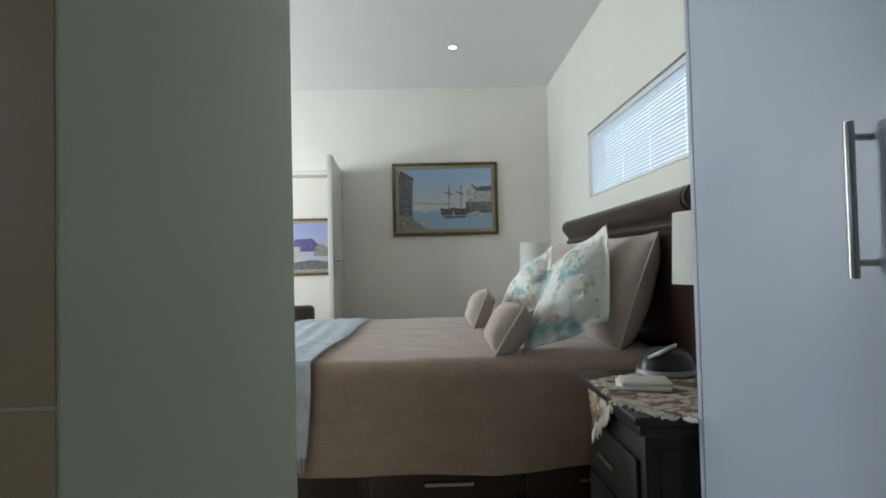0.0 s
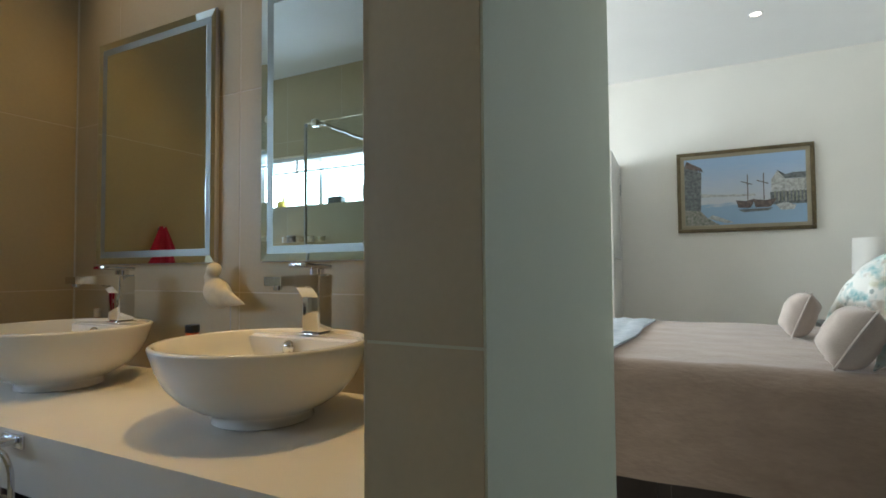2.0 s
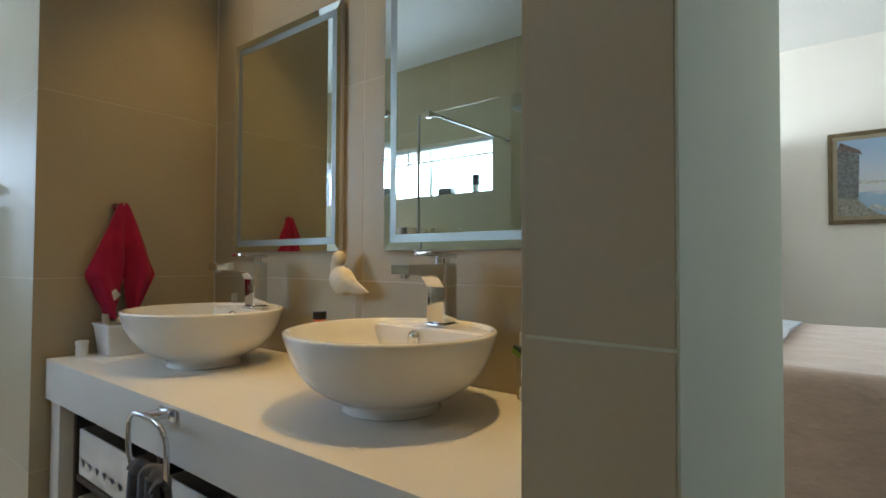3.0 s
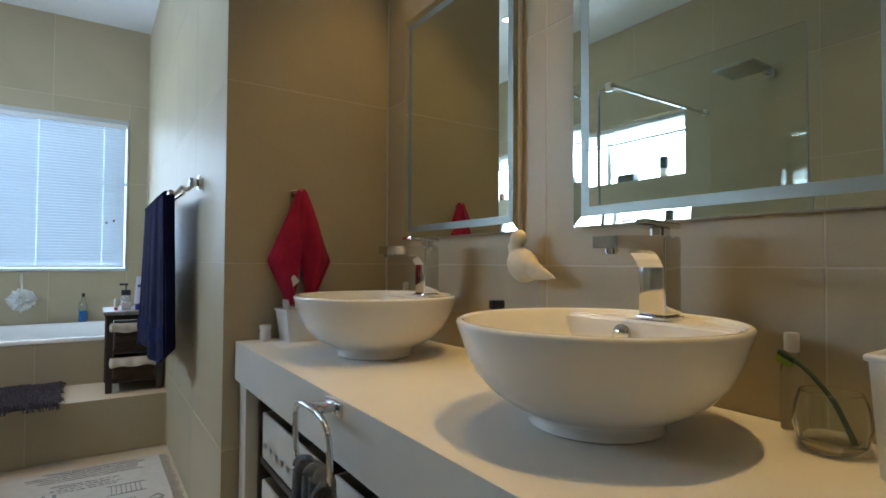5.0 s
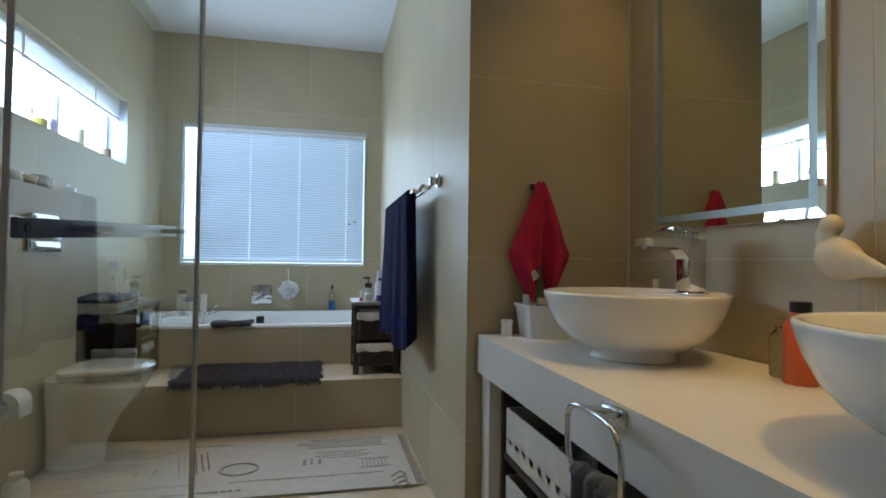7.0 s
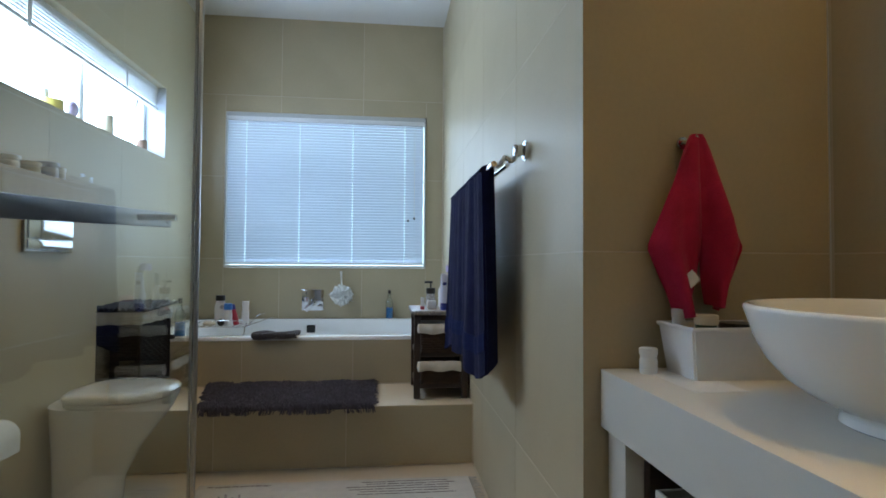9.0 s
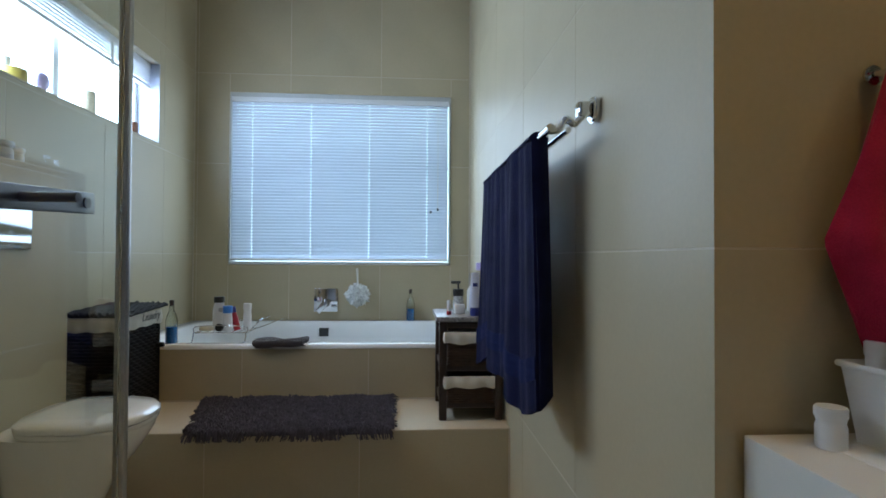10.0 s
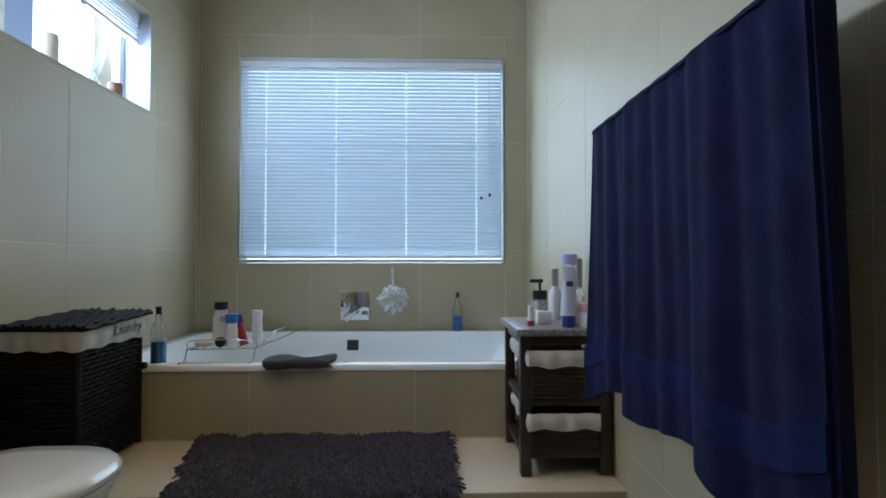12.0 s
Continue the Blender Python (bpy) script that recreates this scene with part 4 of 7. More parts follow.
# ---- towel rail ----
def towel_rail():
    r = thing("towel_rail", (-3.05, 0.48, 1.29), "double chrome towel rail with wavy brackets on the tiled wall", "towel rail")
    for x in (-2.555, -3.385):
        part("wall_rose", bm_cyl((x, 0.4795, 1.300), (x, 0.468, 1.300), 0.030, bevel=0.004), M_CHROME, r)
        part("boss", bm_box(x - 0.014, x + 0.014, 0.437, 0.4675, 1.284, 1.316, 0.004), M_CHROME, r)
        line = smooth_line([(x, 0.452, 1.292), (x, 0.432, 1.268), (x, 0.412, 1.278), (x, 0.394, 1.254), (x, 0.368, 1.254)])
        part("bracket", bm_tube(line, 0.010, flat=0.8), M_CHROME, r)
    part("front_rail", bm_cyl((-2.535, 0.373, 1.254), (-3.40, 0.373, 1.254), 0.009), M_CHROME, r)
    part("back_rail", bm_cyl((-2.555, 0.418, 1.254), (-3.39, 0.418, 1.254), 0.007), M_CHROME, r)

    t = thing("bath_towel", (-3.07, 0.37, 0.55), "navy blue terry bath towel folded over the rail", "towel")
    x0, x1 = -2.645, -3.41

    def ripple(u, v):
        return 0.015 * math.sin(u * 17 + 0.6 * v) * (0.3 + 0.7 * v) + 0.009 * math.sin(u * 33 + 1.3 + v) * (0.35 + 0.65 * v) + 0.003 * math.sin(u * 71 + 2.0 * v)

    def front(u, v):
        hem = 0.028 * math.sin(u * 6.0 + 0.5) + 0.018 * math.sin(u * 13) + 0.055 * u
        z = 1.255 - (0.630 + hem * 0.9) * v
        return (x0 + (x1 - x0) * u + 0.012 * v * (1 - 2 * u), 0.360 - 0.004 * v + ripple(u, v), z)

    def back(u, v):
        return (x0 - 0.010 * (1 - u) + (x1 - x0) * u, 0.391 + 0.006 * v + 0.6 * ripple(u, v), 1.262 - 0.62 * v - 0.02 * math.sin(u * 7))

    def top(u, v):
        a = math.pi * v
        return (x0 + (x1 - x0) * u, 0.3735 - 0.0175 * math.cos(a) + 0.25 * ripple(u, 0), 1.252 + 0.013 * math.sin(a))
    part("front_fall", bm_sheet(front, 90, 40, 0.014), M_NAVY, t, smooth=60)
    part("back_fall", bm_sheet(back, 60, 24, 0.012), M_NAVY, t, smooth=60)
    part("top_fold", bm_sheet(top, 60, 10, 0.013), M_NAVY, t, smooth=60)

    def side(u, v):
        # the near edge of the folded towel, closed and rounded
        p, q = Vector(front(0, v)), Vector(back(0, min(1.0, v * 1.01)))
        m = p.lerp(q, u)
        return (m.x + 0.007 * math.sin(math.pi * u) * (0.6 + 0.4 * math.sin(v * 5 + 1)), m.y, m.z)
    part("side_fold", bm_sheet(side, 10, 40, 0.012), M_NAVY, t, smooth=60)

    def border(u, v):
        p = Vector(front(u, 0.80 + 0.085 * v))
        return (p.x, p.y - 0.0085, p.z)
    part("woven_border", bm_sheet(border, 90, 4, 0.003), M_NAVYBAND, t, "smooth woven band near the hem", smooth=60)


M_NAVYBAND = mat("navy_band", (0.013, 0.019, 0.075), 0.9, spec=0.1, vary=0.15, scale=14, grain=300, bump=0.3, stretch=(1, 1, 8))
towel_rail()


# ---- bath ----
def bath():
    b = thing("bathtub", (-4.48, -0.43, 0.50), "white acrylic bath built into a tiled surround", "bathtub")
    x0, x1, y0, y1, zt = -4.962, -3.990, -1.338, 0.478, 0.550

    def ring(ix, iy, r, z, n=10):
        pts = []
        for cx, cy, a0 in ((x1 - ix - r, y1 - iy - r, 0), (x0 + ix + r, y1 - iy - r, 90), (x0 + ix + r, y0 + iy + r, 180), (x1 - ix - r, y0 + iy + r, 270)):
            for k in range(n + 1):
                a = radians(a0 + 90 * k / n)
                pts.append((cx + r * math.cos(a), cy + r * math.sin(a), z))
        return pts
    own = bmesh.new()
    prof = [(0, 0, 0.004, zt - 0.022), (0, 0, 0.006, zt - 0.004), (0.004, 0.004, 0.008, zt), (0.060, 0.075, 0.10, zt), (0.068, 0.085, 0.11, zt - 0.006), (0.085, 0.11, 0.13, zt - 0.10), (0.12, 0.19, 0.14, zt - 0.32), (0.17, 0.28, 0.12, zt - 0.37)]
    rs = [[own.verts.new(p) for p in ring(*q)] for q in prof]
    for a, c in zip(rs, rs[1:]):
        for k in range(len(a)):
            j = (k + 1) % len(a)
            own.faces.new((a[k], a[j], c[j], c[k]))
    own.faces.new(rs[-1])
    part("tub", own, M_ACRYLIC, b, smooth=50)
    part("overflow", bm_box(-4.892, -4.872, -0.505, -0.445, 0.455, 0.510, 0.004), M_BLACK, b, "dark overflow cover")
    m = thing("bath_mixer", (-4.965, -0.477, 0.60), "square chrome bath mixer plate on the tiled wall", "tap")
    part("plate", bm_box(-4.9675, -4.961, -0.555, -0.400, 0.606, 0.760, 0.002), M_CHROME, m)
    part("body", bm_cyl((-4.961, -0.470, 0.668), (-4.925, -0.470, 0.668), 0.026, bevel=0.003), M_CHROME, m)
    lv = bm_box(-0.010, 0.010, -0.018, 0.018, -0.085, 0.012, 0.003)
    lv.transform(Matrix.Translation((-4.915, -0.470, 0.675)) @ pose(0, 0, 0, -38, 0, 0))
    part("lever", lv, M_CHROME, m)
    part("diverter", bm_box(-4.961, -4.935, -0.438, -0.405, 0.628, 0.650, 0.002), M_CHROME, m)


bath()


def puff():
    own = bmesh.new()
    c = Vector((-4.905, -0.262, 0.722))
    bmesh.ops.create_icosphere(own, subdivisions=6, radius=1)
    for v in own.verts:
        d = v.co.normalized()
        fold = abs(noise.noise(d * 4.5)) + 0.6 * abs(noise.noise(d * 9.0 + Vector((3, 1, 2))))
        v.co = c + d * (0.052 + 0.042 * fold)
    p = thing("bath_puff", tuple(c), "white mesh bath puff hung by a cord over the bath", "sponge")
    part("ruffles", own, M_FOAM, p, smooth=60)
    part("cord", bm_tube(smooth_line([(-4.91, -0.262, 0.765), (-4.950, -0.272, 0.83), (-4.951, -0.276, 0.885), (-4.951, -0.268, 0.888), (-4.950, -0.266, 0.83), (-4.91, -0.260, 0.765)]), 0.003, 8), M_FOAM, p)
    solid("suction_hook", bm_cyl((-4.967, -0.272, 0.888), (-4.945, -0.272, 0.888), 0.006), M_CLEARPLASTIC, (-4.967, -0.272, 0.888), "small clear hook under the window sill", "hook")


puff()


def bubble_bottle(x, y, z, label):
    b = thing("bath_oil_bottle", (x, y, z), label, "bottle", "blue bath oil bottles")
    r, h = 0.027, 0.20
    part("bottle_body", bm_lathe([(0, 0), (r, 0), (r, 0.11), (r * 0.8, 0.135), (0.011, 0.155), (0.011, 0.185), (0.009, 0.185), (0.009, 0.155), (r * 0.74, 0.132), (r * 0.93, 0.108), (r * 0.93, 0.003), (0, 0.003)], (x, y, z), 24), M_GLASS, b, smooth=45)
    part("liquid", bm_lathe([(0, 0.0035), (r * 0.92, 0.0035), (r * 0.92, 0.080), (0, 0.080)], (x, y, z), 24), M_BLUELIQ, b, "bright blue liquid")
    part("stopper", bm_cyl((x, y, z + 0.180), (x, y, z + 0.208), 0.0095, 0.011, bevel=0.002), M_DARKWOOD, b, "dark cork stopper")


bubble_bottle(-4.925, 0.085, 0.5505, "clear bottle half full of blue bath oil by the wall")
bubble_bottle(-4.035, -1.068, 0.5505, "clear bottle half full of blue bath oil beside the hamper")


def bath_caddy():
    c = thing("bath_caddy", (-4.30, -0.825, 0.551), "chrome wire bath caddy across the tub, holding bottles", "caddy")
    z, xa, xb, ya, yb = 0.594, -4.24, -4.07, -0.975, -0.725
    part("tray_wire", bm_tube([(xa, ya, z), (xb, ya, z), (xb, yb, z), (xa, yb, z)], 0.003, 8, closed=True), M_CHROME, c)
    for k in range(8):
        y = ya + 0.015 + 0.031 * k
        part("cross_wire", bm_tube([(xa, y, z), (xb, y, z)], 0.0018, 6), M_CHROME, c)
    for y in (ya, yb):
        part("arm_wire", bm_tube(smooth_line([(-3.995, y, 0.5545), (-4.035, y, 0.5545), (xb + 0.01, y, z - 0.003), (xb, y, z), (xa, y, z), (-4.32, y, z - 0.004), (-4.86, y, 0.575), (-4.93, y, 0.5545), (-4.955, y, 0.5545)]), 0.003, 8), M_CHROME, c)
    part("guard_wire", bm_tube(smooth_line([(xb, ya, z), (xb, ya + 0.005, z + 0.03), (xb, -0.85, z + 0.036), (xb, yb - 0.005, z + 0.03), (xb, yb, z)]), 0.0022, 8), M_CHROME, c)
    part("rest_wire", bm_tube(smooth_line([(xb, yb, z), (xb, yb + 0.035, z + 0.030), (xb, yb + 0.065, z + 0.062), (xa + 0.02, yb + 0.070, z + 0.066)]), 0.003, 8), M_CHROME, c)
    z += 0.003
    sh = bottle("shampoo_bottle", -4.150, -0.885, z, 0.032, 0.170, M_WHITEPLASTIC, "white shampoo bottle with a black cap in the caddy", M_BLACK, 0.030, 0.72, 0.62)
    part("round_mark", bm_cyl((-4.133, -0.872, z + 0.105), (-4.126, -0.870, z + 0.105), 0.011, seg=16), M_GREYPL, sh)
    bottle("blue_tube", -4.125, -0.835, z, 0.023, 0.125, M_WHITEPLASTIC, "white and blue bath gel bottle in the caddy", M_BLUEPL, 0.035, 0.9)
    rt = bottle("red_tube", -4.155, -0.795, z, 0.016, 0.120, M_REDPL, "dark red and blue tube leaning in the caddy", M_NAVYPL, 0.03, 0.9)
    rt.rotation_euler = (radians(14), 0, 0)
    bottle("white_tube", -4.160, -0.748, z, 0.020, 0.135, M_WHITEPLASTIC, "white tube standing in the caddy", M_WHITEPLASTIC, 0.03, 0.9)
    solid("round_soap", bm_cyl((-4.100, -0.862, z + 0.020), (-4.078, -0.862, z + 0.022), 0.019, bevel=0.003), M_BLACK, (-4.09, -0.862, z), "small round black tin in the caddy", "tin")
    solid("soap_bar", bm_blob((-4.105, -0.930, z + 0.014), (0.026, 0.036, 0.014)), M_IVORYWAX, (-4.105, -0.930, z), "cream soap bar in the caddy", "soap", smooth=60)


bath_caddy()


def rim_cloth():
    def f(u, v):
        y = -0.660 + 0.235 * u
        s = v * 0.125 + 0.005 * math.sin(u * 11)
        if s < 0.075:
            return (-4.062 + s, y + 0.01 * math.sin(v * 7), 0.560 + 0.007 * math.sin(u * 8 + v * 5) + 0.004)
        a = min(1.0, (s - 0.075) / 0.018)
        return (-3.987 + 0.012 * math.sin(a * math.pi / 2), y + 0.01 * math.sin(v * 7), 0.5645 - 0.012 * (1 - math.cos(a * math.pi / 2)) - max(0, s - 0.093) * (0.55 - 0.25 * u))
    solid("face_cloth", bm_sheet(f, 30, 24, 0.012), M_DARKTOWEL, (-4.02, -0.54, 0.551), "dark charcoal face cloth laid over the bath rim", "cloth", smooth=60)


rim_cloth()


# ---- on the platform ----
def shag_rug():
    x0, x1, y0, y1, z = -3.955, -3.470, -0.865, -0.005, 0.2855
    r = thing("shag_rug", ((x0 + x1) / 2, (y0 + y1) / 2, z), "charcoal shaggy bath mat lying on the tiled step", "rug")
    part("backing", bm_box(x0, x1, y0 + 0.10, y1, z, z + 0.010, 0.003), M_SHAG, r)
    rnd = random.Random(11)
    verts, faces = [], []
    def lump(x, y):
        return 0.5 + 0.5 * noise.noise(Vector((x * 16, y * 16, 1.3)))
    for k in range(15000):
        x = rnd.uniform(x0, x1 + 0.012)
        y = rnd.uniform(y0 + 0.11 * (x - x0) / (x1 - x0), y1)
        a = 6.0 * noise.noise(Vector((x * 9, y * 9, 4.0))) + rnd.gauss(0.0, 0.8)
        lx, ly = math.cos(a), math.sin(a)
        L, hgt, w = rnd.uniform(0.020, 0.036), rnd.uniform(0.006, 0.016) + 0.010 * lump(x, y), rnd.uniform(0.0028, 0.0044)
        px, py = -ly * w, lx * w
        n = len(verts)
        top = z + 0.008 + hgt
        ex, ey = x + lx * L, y + ly * L
        end = z + 0.008 + hgt * 0.55
        if ex > x1 + 0.004:
            end -= 0.026 * min(1.0, (ex - x1) / 0.02)
        mx, my = x + lx * L * 0.5, y + ly * L * 0.5
        verts += [(x - px, y - py, z + 0.006), (x + px, y + py, z + 0.006), (mx - px, my - py, top), (mx + px, my + py, top), (mx, my, top + w * 1.2), (ex - px * 0.7, ey - py * 0.7, end), (ex + px * 0.7, ey + py * 0.7, end), (ex + lx * 0.003, ey + ly * 0.003, end + w * 0.6)]
        faces += [(n, n + 4, n + 2), (n, n + 1, n + 4), (n + 1, n + 3, n + 4), (n + 2, n + 4, n + 7, n + 5), (n + 4, n + 3, n + 6, n + 7)]
    o = ORIGIN[r]
    me = bpy.data.meshes.new("shag")
    me.from_pydata([(a - o.x, b - o.y, c - o.z) for a, b, c in verts], [], faces)
    me.materials.append(M_SHAG)
    p = new("shag", me)
    p.parent = r
    tagged(p, "long soft pile tufts", kind="stuff")


shag_rug()


def weave_panel(origin, du, dv, nu, nv, depth_dir, amp, bm):
    """Woven strands: upright stakes with strands that pass in front and behind by turns."""
    o, du, dv, dd = Vector(origin), Vector(du), Vector(dv), Vector(depth_dir)
    for j in range(nv):
        pts = []
        for i in range(nu * 2 + 1):
            s = i / (nu * 2)
            sgn = 1 if ((i // 2 + j) % 2 == 0) else -1
            k = amp * sgn if i % 2 == 0 else 0.0
            pts.append(o + du * s + dv * ((j + 0.5) / nv) + dd * k)
        bm_tube(pts, dv.length / nv * 0.40, 6, bm=bm, flat=1.0)
    return bm


def hamper():
    x0, x1, y0, y1, z0, z1 = -3.975, -3.635, -1.335, -1.095, 0.2855, 0.700
    h = thing("laundry_hamper", ((x0 + x1) / 2, (y0 + y1) / 2, z0), "tall black wicker laundry hamper with a cream cotton liner", "hamper")
    part("inner_shell", bm_box(x0 + 0.012, x1 - 0.012, y0 + 0.012, y1 - 0.012, z0 + 0.002, z1 - 0.01), M_WICKER, h)
    tagged(part("woven_side", weave_panel((x0 + 0.004, y1 - 0.006, z0 + 0.010), (x1 - x0 - 0.008, 0, 0), (0, 0, z1 - z0 - 0.06), 13, 25, (0, 1, 0), 0.0055, bmesh.new()), M_WICKER, h, smooth=60), kind="stuff")
    tagged(part("woven_front", weave_panel((x1 - 0.006, y0 + 0.004, z0 + 0.010), (0, y1 - y0 - 0.008, 0), (0, 0, z1 - z0 - 0.06), 10, 25, (1, 0, 0), 0.0055, bmesh.new()), M_WICKER, h, smooth=60), kind="stuff")
    for x, y in ((x1 - 0.006, y1 - 0.006), (x0 + 0.006, y1 - 0.006), (x1 - 0.006, y0 + 0.006)):
        part("corner_post", bm_cyl((x, y, z0), (x, y, z1), 0.009), M_WICKER, h)
    loop = [(x1 + 0.004, y0, 0), (x1 + 0.004, y1 + 0.004, 0), (x0 - 0.0, y1 + 0.004, 0)]

    def cuff(u, v):
        s = u * 2
        a, b = (loop[0], loop[1]) if s < 1 else (loop[1], loop[2])
        t = s if s < 1 else s - 1
        bulge = 0.006 * math.sin(v * math.pi) + 0.002 * math.sin(u * 60)
        n = (1, 0) if s < 1 else (0, 1)
        return (a[0] + (b[0] - a[0]) * t + n[0] * bulge, a[1] + (b[1] - a[1]) * t + n[1] * bulge, 0.660 + 0.060 * v + 0.003 * math.sin(u * 37) * (1 - v))
    part("liner_cuff", bm_sheet(cuff, 60, 8, 0.004), M_LINER, h, "cream cotton liner folded over the rim", smooth=70)
    lid = bmesh.new()
    rnd = random.Random(21)
    for k in range(22):
        y = y1 + 0.026 - (y1 - y0 + 0.020) * k / 21
        za = rnd.uniform(-0.003, 0.004)
        twig = [(x0 - 0.012 + rnd.uniform(-0.006, 0.006) + (x1 - x0 + 0.034) * q / 9, y + rnd.uniform(-0.003, 0.003), 0.745 + za + (0.004 if (q + k) % 2 else -0.003)) for q in range(10)]
        bm_tube(twig, rnd.uniform(0.0055, 0.0075), 6, bm=lid)
    for x in (x0, x0 + 0.085, x0 + 0.17, x0 + 0.255, x1 + 0.008):
        bm_tube([(x, y1 + 0.030, 0.745), (x, (y0 + y1) / 2, 0.747), (x, y0 + 0.006, 0.745)], 0.006, 6, bm=lid)
    lid.transform(Matrix.Translation((x0, 0, 0.742)) @ pose(0, 0, 0, 0, 2.5, 0) @ Matrix.Translation((-x0, 0, -0.742)))
    ld = tagged(part("lid", lid, M_WICKER, h, smooth=60), "woven wicker lid lying askew", kind="stuff")
    pl = bm_box(x0 - 0.006, x1 + 0.014, y0 + 0.006, y1 + 0.026, 0.734, 0.741)
    pl.transform(Matrix.Translation((x0, 0, 0.742)) @ pose(0, 0, 0, 0, 2.5, 0) @ Matrix.Translation((-x0, 0, -0.742)))
    part("lid_board", pl, M_WICKER, ld)
    part("peg", bm_cyl((-3.94, y1 + 0.004, 0.560), (-3.94, y1 + 0.035, 0.560), 0.012, bevel=0.003), M_WICKER, h)


hamper()


def lettering(name, words, size, m, material, parent):
    cu = bpy.data.curves.new(name, "FONT")
    cu.body, cu.size, cu.extrude, cu.shear = words, size, 0.0004, 0.35
    cu.align_x, cu.align_y = "CENTER", "CENTER"
    cu.materials.append(material)
    ob = new(name, cu)
    ob.parent = parent
    ob.matrix_local = Matrix.Translation(-ORIGIN[parent]) @ m
    return ob


lettering("embroidered_word", "Laundry", 0.050, Matrix.Translation((-3.86, -1.0815, 0.700)) @ pose(0, 0, 0, 90, 0, 180), M_BLACK, bpy.data.objects["laundry_hamper"])


def rack():
    x0, x1, y0, y1, z0, z1 = -3.955, -3.630, 0.200, 0.470, 0.2855, 0.700
    r = thing("basket_rack", ((x0 + x1) / 2, (y0 + y1) / 2, z0), "dark wooden rack with two lined wicker baskets", "rack")
    s = 0.032
    for x in (x0, x1 - s):
        for y in (y0, y1 - s):
            part("leg", bm_box(x, x + s, y, y + s, z0, z1, 0.003), M_DARKWOOD, r)
    for z in (0.335, 0.490, 0.672):
        part("rail", bm_box(x1 - 0.026, x1 - 0.006, y0 + s, y1 - s, z, z + 0.026, 0.002), M_DARKWOOD, r)
        part("rail", bm_box(x0 + 0.006, x0 + 0.026, y0 + s, y1 - s, z, z + 0.026, 0.002), M_DARKWOOD, r)
        part("rail", bm_box(x0 + s, x1 - s, y0 + 0.006, y0 + 0.026, z, z + 0.022, 0.002), M_DARKWOOD, r)
        part("rail", bm_box(x0 + s, x1 - s, y1 - 0.026, y1 - 0.006, z, z + 0.022, 0.002), M_DARKWOOD, r)
    for z in (0.343, 0.498):
        part("shelf", bm_box(x0 + 0.028, x1 - 0.028, y0 + 0.028, y1 - 0.028, z, z + 0.010), M_DARKWOOD, r)
    part("tabletop", bm_box(x0 - 0.018, x1 + 0.018, y0 - 0.014, y1 + 0.006, z1 + 0.0005, z1 + 0.022, 0.005), M_GRANITE, r, "speckled stone top")
    for k, z in enumerate((0.354, 0.509)):
        b = thing("wicker_drawer", ((x0 + x1) / 2, (y0 + y1) / 2, z), "brown wicker basket with a cream liner in the rack", "basket", "rack baskets")
        bx0, bx1, by0, by1 = x0 + 0.034, x1 + 0.004, y0 + 0.036, y1 - 0.036
        h = 0.120 if k == 0 else 0.150
        part("shell", bm_box(bx0 + 0.008, bx1 - 0.010, by0 + 0.008, by1 - 0.008, z, z + h - 0.015), M_BROWNWICKER, b)
        tagged(part("woven_front", weave_panel((bx1 - 0.008, by0, z + 0.002), (0, by1 - by0, 0), (0, 0, h * 0.66), 8, 8, (1, 0, 0), 0.003, bmesh.new()), M_BROWNWICKER, b, smooth=60), kind="stuff")
        tagged(part("woven_side", weave_panel((bx0 + 0.004, by0 + 0.006, z + 0.002), (bx1 - bx0 - 0.01, 0, 0), (0, 0, h * 0.66), 9, 8, (0, -1, 0), 0.003, bmesh.new()), M_BROWNWICKER, b, smooth=60), kind="stuff")

        def cuff(u, v, k=k, h=h, z=z):
            corner = [(bx0, by0 - 0.012), (bx1 + 0.006, by0 - 0.012), (bx1 + 0.006, by1)]
            t = u * 2
            a, c = (corner[0], corner[1]) if t < 1 else (corner[1], corner[2])
            t = t if t < 1 else t - 1
            n = (0, -1) if u < 0.5 else (1, 0)
            q = 0.006 * math.sin(math.pi * v) + 0.003 * math.sin(u * 40 + k)
            return (a[0] + (c[0] - a[0]) * t + n[0] * q, a[1] + (c[1] - a[1]) * t + n[1] * q, z + h - 0.050 + 0.048 * v + 0.004 * math.sin(u * 23 + k * 2) * (1 - v))
        part("liner", bm_sheet(cuff, 50, 6, 0.005), M_LINER, b, "cream cotton liner folded out", smooth=70)
    return z1 + 0.0225


top = rack()
pump = bottle("hand_soap", -3.80, 0.295, top, 0.024, 0.105, M_SPECKLE, "white dispenser with a dark pattern and pump", M_BLACK, 0.030, 0.9)
part("stem", bm_cyl((-3.80, 0.295, top + 0.105), (-3.80, 0.295, top + 0.135), 0.004), M_BLACK, pump)
part("nozzle", bm_box(-3.808, -3.792, 0.262, 0.305, top + 0.130, top + 0.142, 0.003), M_BLACK, pump)
solid("soap_block", bm_box(-3.765, -3.725, 0.272, 0.318, top, top + 0.042, 0.004), M_WHITEPLASTIC, (-3.745, 0.295, top), "small white box on the rack", "box")


